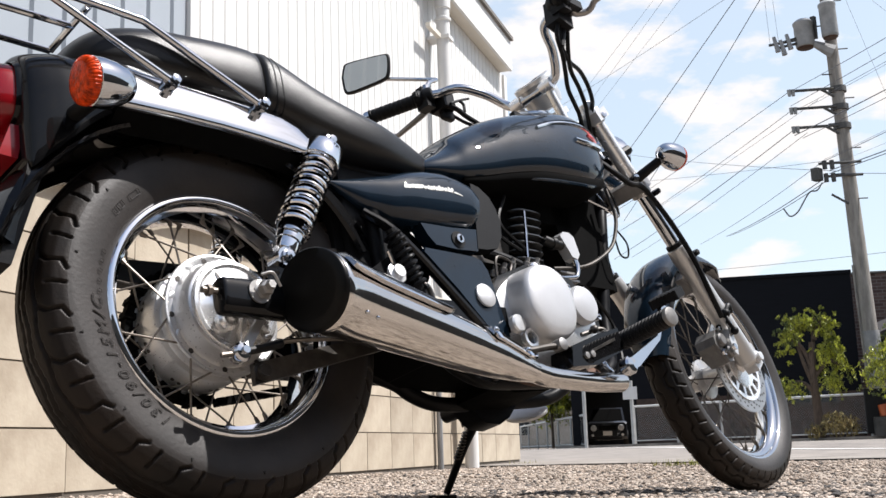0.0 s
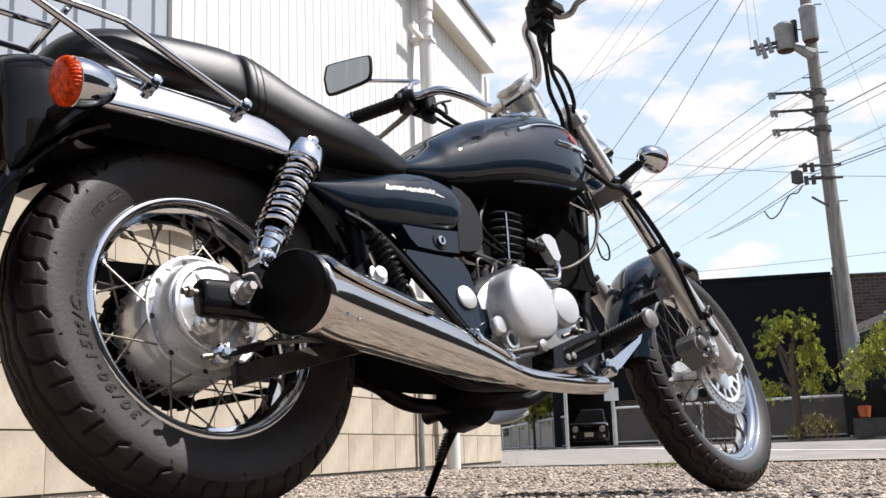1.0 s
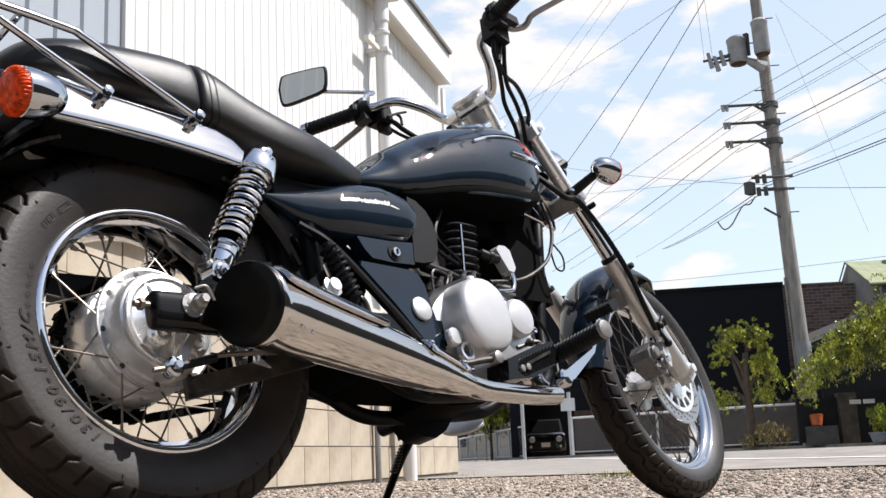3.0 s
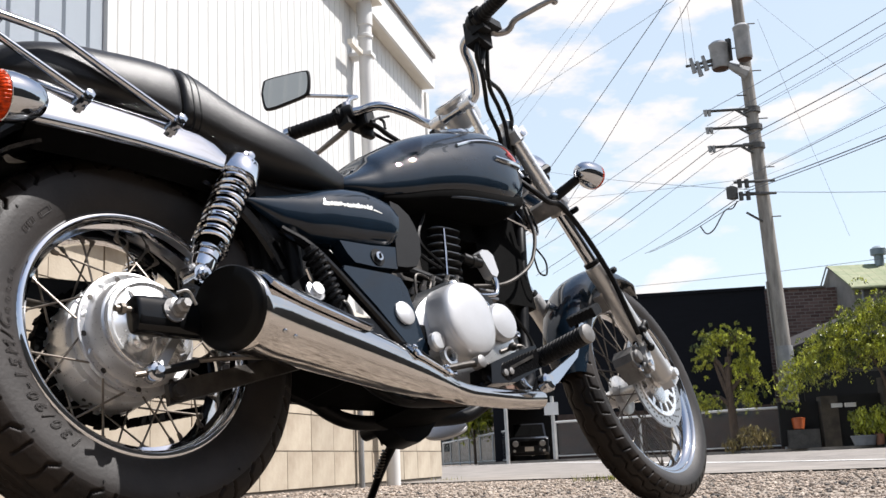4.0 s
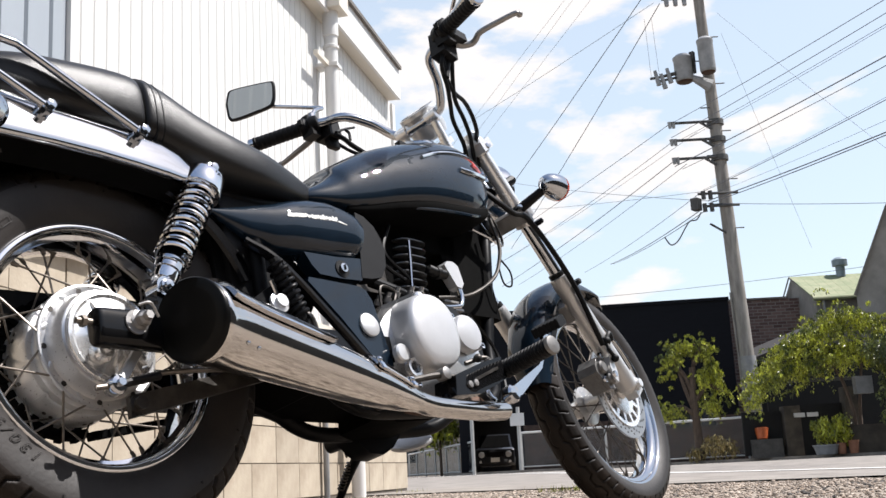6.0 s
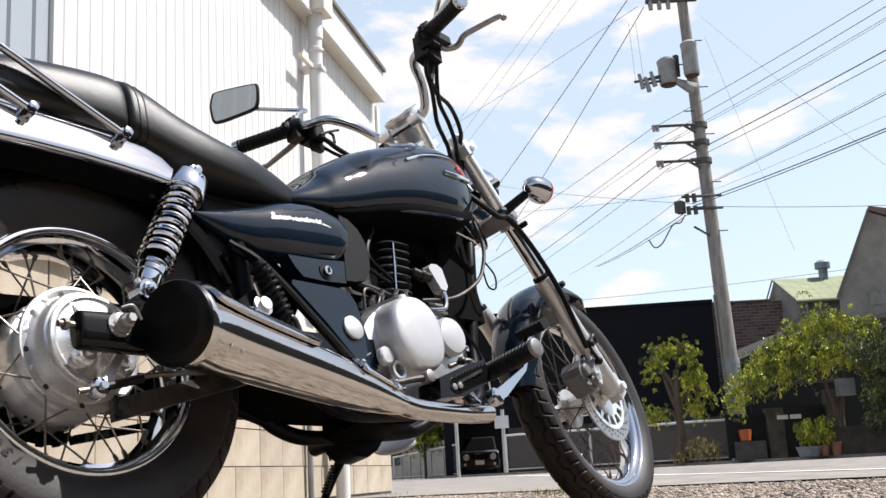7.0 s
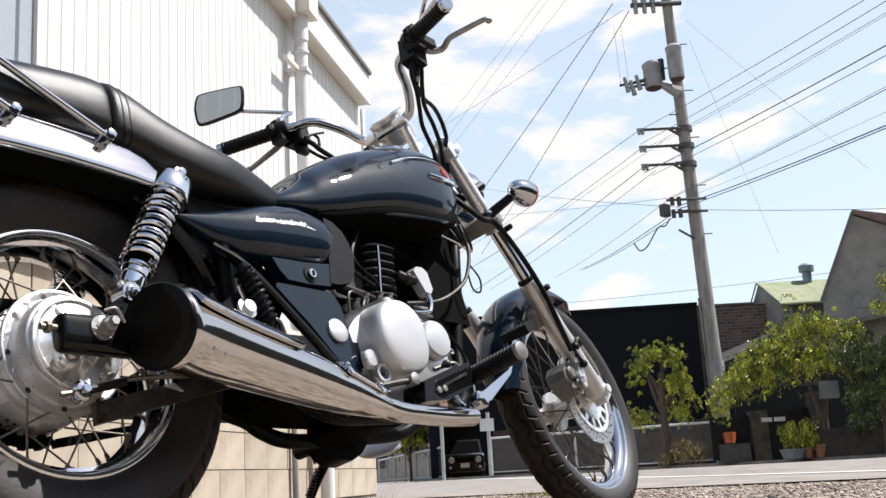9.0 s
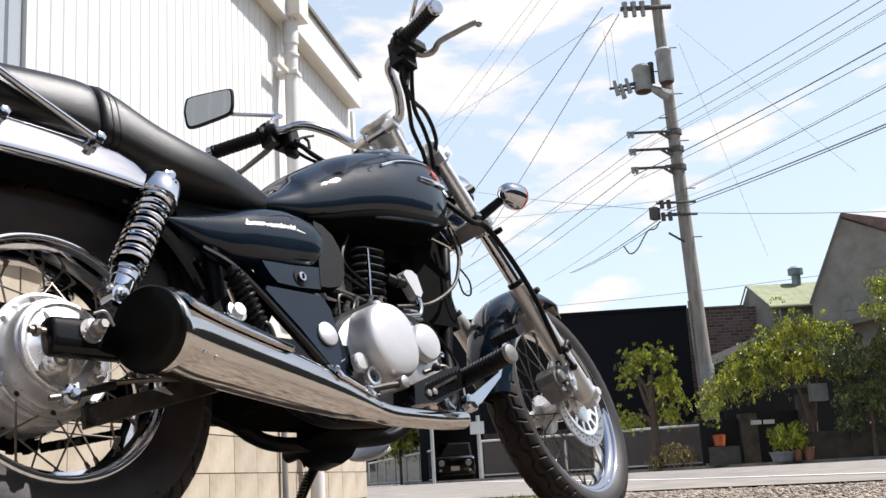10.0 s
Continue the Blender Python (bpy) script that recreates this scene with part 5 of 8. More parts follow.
def turn_signal(tip, way, root, label, turn=None, k=1.0):
    """A bullet lamp; tip is the middle of its lens, way where the lens faces."""
    prof = [(r * k, h * k) for r, h in ((0.0, 0.064), (0.010, 0.0625), (0.019, 0.056), (0.026, 0.044), (0.031, 0.026), (0.0330, 0.012), (0.0330, 0.002), (0.030, 0.0))]
    tip, root, way = Vector(tip), Vector(root), Vector(way)
    bm = lathe(prof, tip, -way, 28)
    lens = lathe([(r * k, h * k) for r, h in ((0.0312, 0.002), (0.0312, -0.007), (0.0295, -0.0105), (0.024, -0.014), (0.014, -0.0162), (0.0, -0.017))], tip, -way, 36)
    ribs = merge(*[tube([tip + way * (x * k) + (axes(way)[1] * math.cos(a) + axes(way)[2] * math.sin(a)) * (r * k) for x, r in ((0.0, 0.0314), (0.007, 0.0314), (0.0108, 0.0296), (0.0142, 0.024))], 0.0010, 5, smooth=False) for a in (2 * math.pi * i / 40 for i in range(40))])
    dots = merge(*[ball(tip + way * ((0.0168 - (r / 0.0312) ** 2 * 0.005) * k) + (axes(way)[1] * math.cos(a) + axes(way)[2] * math.sin(a)) * (r * k), 0.0011, 6, 4) for r, n in ((0.006, 6), (0.0115, 12), (0.017, 18)) for a in (2 * math.pi * i / n for i in range(n))])
    ribs = merge(ribs, dots)
    stalk = tube([tip - way * (0.035 * k), root], (0.010, 0.013), 12, smooth=False)
    if turn is not None:
        for b in (bm, lens, ribs, stalk):
            b.transform(turn)
    s = part("turn_signal", bm, M_chrome, bike, label)
    part("lens", lens, M_orange, s, "ribbed orange lens")
    part("lens_rib", ribs, M_orange, s)
    part("stalk", stalk, M_black_plastic, s)


for s in (-1, 1):
    turn_signal((-0.286, s * 0.200, 0.5665), (-0.995, 0.0, -0.10), (-0.262, s * 0.09, 0.572), "chrome bullet rear indicator with an orange lens", None, 1.10)
    turn_signal((1.225, s * 0.195, 0.760), (1, 0, 0), (1.155, s * 0.10, 0.722), "chrome bullet front indicator", STEER)

# luggage rack of chrome tube
rack = bpart("luggage_rack", tube([(0.059, -0.135, 0.648), (-0.05, -0.134, 0.703), (-0.135, -0.132, 0.748), (-0.165, -0.130, 0.757), (-0.33, -0.128, 0.768), (-0.48, -0.125, 0.78), (-0.52, -0.08, 0.783), (-0.52, 0.08, 0.783), (-0.48, 0.125, 0.78), (-0.33, 0.128, 0.768), (-0.165, 0.130, 0.757), (-0.135, 0.132, 0.748), (-0.05, 0.134, 0.703), (0.059, 0.135, 0.648)], 0.0065, 12), M_chrome, "chrome tube luggage rack over the pillion seat")
for s in (-1, 1):
    part("strut", tube([(-0.109, s * 0.137, 0.648), (-0.20, s * 0.134, 0.697), (-0.31, s * 0.130, 0.757), (-0.345, s * 0.128, 0.768)], 0.0065, 12), M_chrome, rack)
    for x in (-0.109, 0.059):
        part("foot", merge(lathe([(0.011, 0), (0.011, 0.012), (0.0085, 0.013), (0.0085, 0.022), (0.005, 0.023), (0.0, 0.0235)], (x, s * 0.128, 0.648), (0, s, 0), 6), lathe([(0.012, 0), (0.012, 0.03)], (x - 0.004, s * 0.105, 0.646), (0, s, 0), 12)), M_chrome, rack)
    part("bar", tube([(-0.235, s * 0.127, 0.757), (-0.262, s * 0.045, 0.716)], 0.0055, 10, smooth=False), M_chrome, rack)
    part("bar", tube([(-0.245, s * 0.090, 0.738), (-0.50, s * 0.080, 0.752)], 0.0055, 10, smooth=False), M_chrome, rack)
    part("bar", tube([(-0.262, s * 0.045, 0.716), (-0.50, s * 0.035, 0.732)], 0.0055, 10, smooth=False), M_chrome, rack)


# -- seat, tank and panels --
def body(stations, seg=40, top=2.3, low=3.0, mid=0.38):
    """A swollen form along x; stations are (x, half width, top, bottom)."""
    rings = []
    for x, w, zt, zb in stations:
        zm = zb + (zt - zb) * mid
        ring = []
        for i in range(seg):
            a = 2 * math.pi * i / seg
            c, s = math.cos(a), math.sin(a)
            e = top if s > 0 else low
            y = w * math.copysign(abs(c) ** (2 / e), c)
            z = zm + ((zt - zm) if s > 0 else (zm - zb)) * math.copysign(abs(s) ** (2 / e), s)
            ring.append(Vector((x, y, z)))
        rings.append(ring)
    return loft(rings)


TANK = [(0.43, 0.060, 0.652, 0.634), (0.48, 0.095, 0.672, 0.624), (0.545, 0.112, 0.712, 0.616), (0.575, 0.120, 0.745, 0.614), (0.63, 0.130, 0.778, 0.620), (0.70, 0.142, 0.815, 0.632), (0.79, 0.153, 0.850, 0.643), (0.88, 0.156, 0.880, 0.647), (0.96, 0.148, 0.897, 0.657), (1.03, 0.122, 0.895, 0.685), (1.075, 0.088, 0.870, 0.720), (1.10, 0.045, 0.830, 0.760)]
tank = bpart("fuel_tank", body(finer(TANK), 48, 2.25, 3.2, 0.36), M_paint, "glossy dark blue-grey teardrop fuel tank", angle=70)
part("seam", merge(*[tube([(x, s * interp([(0.545, 0.04), (0.63, 0.104), (0.79, 0.136), (0.88, 0.140), (0.96, 0.132), (1.06, 0.09)], x), interp([(0.545, 0.678), (0.63, 0.630), (0.70, 0.643), (0.88, 0.653), (0.96, 0.663), (1.06, 0.710)], x)) for x in (0.60, 0.65, 0.70, 0.76, 0.82, 0.88, 0.94, 1.0, 1.05)], 0.004, 6) for s in (-1, 1)]), M_paint, tank)
# added black plate: the shade under the tank put into colour
part("tank_shade_plate", body([(x, w * 0.90, zb + 0.05, zb - 0.004) for x, w, zt, zb in finer(TANK)[10:-6]], 32, 3, 5, 0.5), M_black_and_shade, tank, "black plate added for the shade under the tank", angle=70)
part("filler_cap", lathe([(0.038, -0.01), (0.038, 0.004), (0.034, 0.010), (0.02, 0.012), (0.0, 0.012)], (0.905, -0.055, 0.876), (-0.25, -0.42, 1), 28), M_chrome, tank, "chrome filler cap")
part("cap_hinge", rounded(box(-0.012, 0.012, -0.008, 0.008, 0, 0.014, Matrix.Translation((0.872, -0.03, 0.874))), 0.003), M_black_plastic, tank)
SEAT_BACK = [(-0.245, 0.035, 0.712, 0.700), (-0.230, 0.072, 0.742, 0.690), (-0.195, 0.100, 0.768, 0.682), (-0.13, 0.118, 0.786, 0.676), (-0.05, 0.126, 0.796, 0.668), (0.03, 0.130, 0.803, 0.660), (0.072, 0.130, 0.803, 0.654), (0.080, 0.126, 0.795, 0.655)]
seat = bpart("seat", body(finer(SEAT_BACK), 40, 2.6, 4.0, 0.4), M_leather, "black vinyl two-piece seat with a grained finish", angle=70)
SEAT_FRONT = [(0.082, 0.124, 0.796, 0.652), (0.092, 0.132, 0.804, 0.646), (0.13, 0.136, 0.792, 0.632), (0.19, 0.140, 0.758, 0.614), (0.26, 0.142, 0.731, 0.602), (0.34, 0.134, 0.714, 0.600), (0.42, 0.110, 0.698, 0.608), (0.49, 0.080, 0.684, 0.626), (0.54, 0.050, 0.680, 0.642), (0.558, 0.02, 0.674, 0.652)]
part("rider_cushion", body(finer(SEAT_FRONT), 40, 2.6, 3.6, 0.4), M_leather, seat, angle=70)
for x, w, zt in ((0.100, 0.1335, 0.8035), (0.112, 0.1345, 0.7995)):
    ring = body([(x - 0.0012, w + 0.0006, zt + 0.0006, 0.640), (x + 0.0012, w + 0.0006, zt + 0.0006, 0.636)], 40, 2.6, 3.6, 0.4)
    part("stitching", ring, M_black_plastic, seat)
part("strap_stud", ball((-0.148, -0.086, 0.742), 0.022, 20, 10, (1.0, 0.55, 0.8)), M_leather, seat)
part("seat_base", rounded(body([(-0.22, 0.07, 0.70, 0.672), (0.14, 0.085, 0.668, 0.628), (0.42, 0.085, 0.625, 0.595)], 24, 4, 4, 0.5), 0.002), M_black_plastic, seat)

COVER_TOP = [(0.212, 0.556), (0.266, 0.568), (0.337, 0.585), (0.382, 0.600), (0.428, 0.611), (0.474, 0.616), (0.510, 0.611), (0.545, 0.600), (0.557, 0.585)]
COVER_LOW = [(0.212, 0.550), (0.246, 0.529), (0.28, 0.507), (0.329, 0.487), (0.384, 0.484), (0.460, 0.487), (0.510, 0.491), (0.530, 0.494), (0.540, 0.502)]


def cover_shell():
    """The long side cover: pointed behind, swollen, and cut off square in front."""
    rings = []
    n = 34
    for i in range(n + 1):
        f = i / n
        xt = 0.212 + (0.557 - 0.212) * f
        xb = 0.212 + (0.540 - 0.212) * f
        zt, zb = interp(COVER_TOP, xt), interp(COVER_LOW, xb)
        deep = 0.046 * step(-0.12, 0.55, f) * (1 - 0.10 * step(0.94, 1.0, f))
        ring = [Vector((xt, -0.086, zt - 0.004)), Vector((xt, -0.094, zt))]
        for k in range(1, 16):
            v = k / 16
            swell = (1 - abs(1 - 2 * v ** 0.88) ** 2.5) ** 0.62
            ring.append(Vector((xt + (xb - xt) * v, -0.096 - deep * swell, zt + (zb - zt) * v)))
        ring += [Vector((xb, -0.094, zb)), Vector((xb, -0.086, zb + 0.004))]
        rings.append(ring)
    return loft(rings)


BAND = [(0.378, 0.486), (0.460, 0.488), (0.536, 0.495), (0.529, 0.470), (0.518, 0.447), (0.46, 0.444), (0.408, 0.446), (0.392, 0.462)]
TRIM = [(0.376, 0.432), (0.500, 0.430), (0.518, 0.424), (0.530, 0.404), (0.552, 0.275), (0.516, 0.272), (0.44, 0.358), (0.372, 0.424)]
AIR = [(0.553, 0.602), (0.576, 0.597), (0.600, 0.579), (0.612, 0.556), (0.618, 0.528), (0.611, 0.494), (0.592, 0.467), (0.56, 0.460), (0.535, 0.459), (0.548, 0.53)]
for s in (-1, 1):
    def half(bm):
        return bm if s < 0 else mirrored(bm)
    c = bpart("side_cover", half(cover_shell()), M_paint, "glossy dark blue-grey side cover", angle=60)
    part("key_band", half(rounded(prism([(x + 0.016, z + 0.006) for x, z in BAND], 0.03, Matrix.Translation((0, -0.121, 0))), 0.005, 2)), M_paint, c, "flat dark blue-grey band with the lock")
    part("lower_cover", half(rounded(prism(TRIM, 0.014, Matrix.Translation((0, -0.138, 0))), 0.004, 2)), M_paint, c, "flat dark blue-grey lower panel")
    part("air_box", half(rounded(prism(AIR, 0.03, Matrix.Translation((0, -0.122, 0))), 0.008, 3)), M_black_plastic, c, "matt black air box")
    # matt silver paints the bright sky that this chrome cap mirrors
    part("round_badge", half(lathe([(0.0235, 0), (0.0235, 0.004), (0.0215, 0.0055), (0, 0.0065)], (0.506, -0.138, 0.352), (0, -1, 0.10), 28)), M_matt_silver, c, "round chrome cap")
    part("frame_strut", half(tube([(0.27, -0.105, 0.50), (0.32, -0.128, 0.455), (0.42, -0.134, 0.355), (0.51, -0.134, 0.265)], 0.0095, 10)), M_black_gloss, c)
    if s < 0:
        part("key_recess", lathe([(0.017, 0), (0.017, 0.0015), (0.0, 0.002)], (0.485, -0.1215, 0.4705), (0, -1, 0), 24), M_black_plastic, c)
        part("key_lock", lathe([(0.009, 0), (0.009, 0.006), (0.0, 0.007)], (0.485, -0.1225, 0.4705), (0, -1, 0), 20), M_chrome, c, "chrome key lock")
        part("key_slot", box(-0.0008, 0.0008, -0.0075, -0.005, -0.005, 0.005, Matrix.Translation((0.485, -0.1245, 0.4705))), M_black_plastic, c, smooth=False)
        # slanted white strokes in place of the script badge
        tree = BVHTree.FromBMesh(cover_shell())

        def laid(outline):
            """A thin stroke that follows the swell of the cover."""
            bm = bmesh.new()
            on = []
            for px, pz in outline:
                hit = tree.ray_cast(Vector((px, -0.5, pz)), Vector((0, 1, 0)))[0]
                on.append((px, hit.y if hit else -0.13, pz))
            front = [bm.verts.new((q[0], q[1] - 0.0012, q[2])) for q in on]
            back = [bm.verts.new((q[0], q[1] + 0.002, q[2])) for q in on]
            bm.faces.new(front)
            for i in range(len(on)):
                k2 = (i + 1) % len(on)
                bm.faces.new((front[i], back[i], back[k2], front[k2]))
            return bm

        strokes, x = [], 0.352
        for k, (w, h) in enumerate(((0.017, 0.0105), (0.012, 0.008), (0.009, 0.0075), (0.017, 0.008), (0.015, 0.0075), (0.013, 0.008), (0.009, 0.010), (0.015, 0.0075), (0.017, 0.009))):
            z = 0.549 + 0.0011 * k
            lean = h * 0.45

            def bar(u0, v0, u1, v1, th=0.0030):
                """One pen stroke inside a slanted cell."""
                p0 = Vector((x + u0 * w + lean * v0, z + v0 * h))
                p1 = Vector((x + u1 * w + lean * v1, z + v1 * h))
                n = Vector((p0.y - p1.y, p1.x - p0.x)).normalized() * (th / 2)
                strokes.append(laid([tuple(p0 - n), tuple(p1 - n), tuple(p1 + n), tuple(p0 + n)]))

            bar(0.16, 0.0, 0.16, 1.0, 0.0040)
            bar(0.10, 0.50, 0.92, 0.55, 0.0034)
            bar(0.70, 0.0 if k % 2 else 0.4, 0.70, 1.0 if k % 3 else 0.6, 0.0038)
            if k % 2 == 0:
                bar(0.12, 0.12, 0.9, 0.10, 0.0026)
            x += w
        strokes.append(laid([(x + 0.001, 0.5575), (x + 0.024, 0.5545), (x + 0.024, 0.5555), (x + 0.004, 0.5605)]))
        part("badge_strokes", merge(*strokes), M_white_print, c, "white slanted strokes of a script badge", smooth=False)

coil_ob = bpart("coil_spring", coil((0.292, -0.148, 0.440), (0.330, -0.148, 0.340), 0.0155, 0.0040, 9, 8, 18), M_black_satin, "black coil spring beside the frame")
part("spring_core", tube([(0.288, -0.148, 0.45), (0.334, -0.148, 0.330)], 0.010, 10, smooth=False), M_black_plastic, coil_ob)
part("spring_hook", tube([(0.322, -0.148, 0.352), (0.345, -0.155, 0.345), (0.350, -0.155, 0.305), (0.330, -0.15, 0.300)], 0.005, 8), M_dark_steel, coil_ob)
bolt = bpart("frame_bolt", lathe([(0.019, 0), (0.019, 0.005), (0.012, 0.007), (0.012, 0.013), (0.0, 0.014)], (0.283, -0.146, 0.366), (0, -1, 0.15), 20), M_matt_silver, "chrome frame bolt with a broad washer")
part("grease_pin", tube([(0.280, -0.150, 0.38), (0.272, -0.150, 0.405)], 0.0045, 8, smooth=False), M_chrome, bolt)

# -- engine --
CASE = [(0.515, 0.300), (0.555, 0.275), (0.62, 0.258), (0.76, 0.250), (0.83, 0.262), (0.855, 0.300), (0.850, 0.370), (0.790, 0.425), (0.66, 0.440), (0.57, 0.405), (0.515, 0.345)]
engine = bpart("engine", rounded(prism(CASE, 0.235, Matrix.Translation((0, -0.125, 0))), 0.014, 3), M_engine_black, "silver single-cylinder engine")
part("clutch_cover_base", pillow([(0.530, 0.330), (0.540, 0.275), (0.57, 0.243), (0.64, 0.232), (0.72, 0.238), (0.79, 0.262), (0.838, 0.300), (0.842, 0.345), (0.815, 0.385), (0.755, 0.405), (0.700, 0.416), (0.635, 0.420), (0.580, 0.395), (0.548, 0.365)], -0.124, 0.014, 4, 1.5), M_hub, engine, "silver painted clutch cover", angle=60)
rings = []
for s, y in ((1.03, -0.120), (1.0, -0.160), (0.985, -0.171), (0.95, -0.178), (0.89, -0.182), (0.70, -0.1855), (0.42, -0.1875), (0.15, -0.188), (0.01, -0.188)):
    rings.append([Vector((0.647 + 0.0705 * s * math.copysign(abs(math.cos(a)) ** 0.9, math.cos(a)), y, 0.341 + 0.0775 * s * math.copysign(abs(math.sin(a)) ** 0.9, math.sin(a)))) for a in (2 * math.pi * i / 48 for i in range(48))])
part("clutch_dome", loft(rings), M_matt_silver, engine, "smooth round silver clutch dome", angle=60)
part("boss", ball((0.650, -0.150, 0.420), 0.0125), M_silver_paint, engine)
part("oil_filter_cover", lathe([(0.041, 0), (0.041, 0.012), (0.037, 0.018), (0.02, 0.021), (0.0, 0.0215)], (0.784, -0.136, 0.358), (0, -1, 0), 32), M_matt_silver, engine, "small round silver cover")
for x, z in ((0.748, 0.392), (0.826, 0.335), (0.828, 0.305), (0.70, 0.236), (0.60, 0.240)):
    part("cover_bolt", lathe([(0.0075, 0), (0.0075, 0.010), (0.005, 0.0105), (0.0, 0.008)], (x, -0.138, z), (0, -1, 0), 12), M_chrome, engine)
part("oil_cap", lathe([(0.018, 0), (0.018, 0.010), (0.015, 0.013), (0.0, 0.014)], (0.562, -0.147, 0.296), (0, -1, 0), 24), M_alu, engine, "round oil filler cap")
part("oil_window_ring", ring_lathe([(0.0185, 0.0), (0.0185, 0.012), (0.0125, 0.012), (0.0115, 0.0)], (0.590, -0.145, 0.270), (0, -1, 0), 28), M_silver_paint, engine)
part("oil_window", lathe([(0.0125, 0.0), (0.0125, 0.004), (0.0, 0.004)], (0.590, -0.146, 0.270), (0, -1, 0), 24), M_glass, engine, "dark oil sight glass")
# barrel blackened for the deep shade under the tank
part("barrel", rounded(box(0.685, 0.815, -0.055, 0.055, 0.40, 0.66), 0.012), M_black_and_shade, engine)
for k in range(9):
    z = 0.442 + 0.0190 * k
    x0 = 0.664 + 0.0045 * k
    plan = [(x0 + 0.078 + 0.054 * math.copysign(abs(math.cos(t)) ** 0.5, math.cos(t)), 0.078 * math.copysign(abs(math.sin(t)) ** 0.5, math.sin(t))) for t in (2 * math.pi * i / 32 for i in range(32))]
    part("fin", loft([[Vector((x0 + 0.078 + (px - x0 - 0.078) * f, py * f, z + dz + 0.25 * abs(py) * 0.18)) for px, py in plan] for dz, f in ((0.0, 0.97), (0.0012, 1.0), (0.0036, 1.0), (0.0048, 0.97))]), M_fin, engine, "black cooling fin" if k == 0 else "")
for k in range(4):
    z = 0.425 + 0.017 * k
    part("head_fin", rounded(box(0.84, 0.90, -0.07, 0.07, z - 0.008, z - 0.003), 0.0015, 1), M_alu_dull, engine)
part("breather_pipe", tube([(0.743, -0.088, 0.588), (0.734, -0.088, 0.545), (0.717, -0.088, 0.470)], 0.0035, 8), M_chrome, engine, "thin bright pipe beside the fins")
# head and rocker cover blackened for the same shade
part("cylinder_head", rounded(box(0.72, 0.88, -0.05, 0.05, 0.595, 0.64), 0.012), M_black_and_shade, engine)
part("rocker_cover", rounded(box(0.74, 0.96, -0.045, 0.045, 0.60, 0.68), 0.015), M_black_and_shade, engine)
# added block that paints the dark gap between engine and frame tubes
part("dark_gap_block", rounded(box(0.90, 1.06, -0.045, 0.09, 0.46, 0.68), 0.02), M_black_and_shade, engine)
part("carburettor", rounded(merge(box(0.59, 0.69, -0.055, 0.05, 0.47, 0.56), lathe([(0.03, 0), (0.03, 0.1)], (0.62, 0, 0.45), (0.9, 0, 0.35), 16)), 0.008), M_dark_steel, engine, "dark carburettor body")
part("carb_hose", tube([(0.60, -0.085, 0.475), (0.66, -0.088, 0.462), (0.70, -0.085, 0.455)], 0.012, 10), M_black_plastic, engine)
valve = part("air_valve", rounded(prism([(0.826, 0.538), (0.838, 0.548), (0.858, 0.549), (0.872, 0.540), (0.878, 0.500), (0.868, 0.488), (0.852, 0.491)], 0.024, Matrix.Translation((0, -0.103, 0))), 0.007, 3), M_matt_silver, engine, "bright silver valve cover")
part("valve_stub", merge(tube([(0.790, -0.085, 0.530), (0.812, -0.090, 0.522), (0.835, -0.092, 0.520)], 0.011, 12), lathe([(0.014, 0), (0.014, 0.010), (0.0, 0.011)], (0.808, -0.088, 0.523), (1, -0.1, 0), 12)), M_engine_black, engine, "black stub behind the valve cover")
part("chrome_hose", tube([(0.866, -0.094, 0.500), (0.868, -0.096, 0.475), (0.856, -0.098, 0.450), (0.835, -0.098, 0.443), (0.78, -0.100, 0.435)], 0.0058, 12), M_chrome, engine, "bent chrome pipe")
for x, z in ((0.645, 0.44), (0.615, 0.425), (0.69, 0.447), (0.72, 0.45), (0.585, 0.415)):
    part("fitting", merge(lathe([(0.008, 0), (0.008, 0.012), (0.005, 0.013), (0.005, 0.022), (0, 0.022)], (x, -0.100, z), (0.2, -0.5, 1), 6)), M_alu_dull, engine)
part("throttle_link", tube([(0.578, -0.115, 0.40), (0.590, -0.115, 0.45), (0.632, -0.112, 0.447), (0.625, -0.112, 0.425)], 0.003, 6), M_dark_steel, engine)
for q in ([(0.60, -0.08, 0.60), (0.64, -0.09, 0.52), (0.70, -0.09, 0.49)], [(0.62, -0.07, 0.59), (0.63, -0.075, 0.57), (0.635, -0.08, 0.55)], [(0.70, -0.08, 0.62), (0.66, -0.085, 0.55), (0.72, -0.085, 0.50)], [(0.90, -0.08, 0.44), (0.98, -0.07, 0.36), (0.95, -0.09, 0.25)]):
    part("wire", tube(q, 0.0042, 6), M_black_plastic, engine, "black wire")

# -- exhaust --
MUF = [(0.054, 0.0620), (0.058, 0.0650), (0.066, 0.0650), (0.070, 0.0632), (0.12, 0.0585), (0.184, 0.0538), (0.30, 0.0475), (0.36, 0.0435), (0.425, 0.0372), (0.48, 0.0285), (0.515, 0.0215), (0.535, 0.0185)]


def muffler_axis(x):
    return Vector((x, -0.200 + 0.01 * (x - 0.05), 0.2890 - (x - 0.056) * 0.2185))


def around(x, r, a):
    u = Vector((0, -1, 0))
    v = Vector((-0.06, 0, 1))
    cut_x = 0.22 * (1 - step(0.05, 0.14, x)) * r * math.cos(a)
    return muffler_axis(x) + u * (r * math.cos(a)) + v * (r * math.sin(a)) + Vector((cut_x, 0, 0))


muffler = bpart("muffler", loft([[around(x, r, 2 * math.pi * i / 56) for i in range(56)] for x, r in MUF]), M_chrome_worn, "long tapered chrome muffler with a black end cap", angle=50)
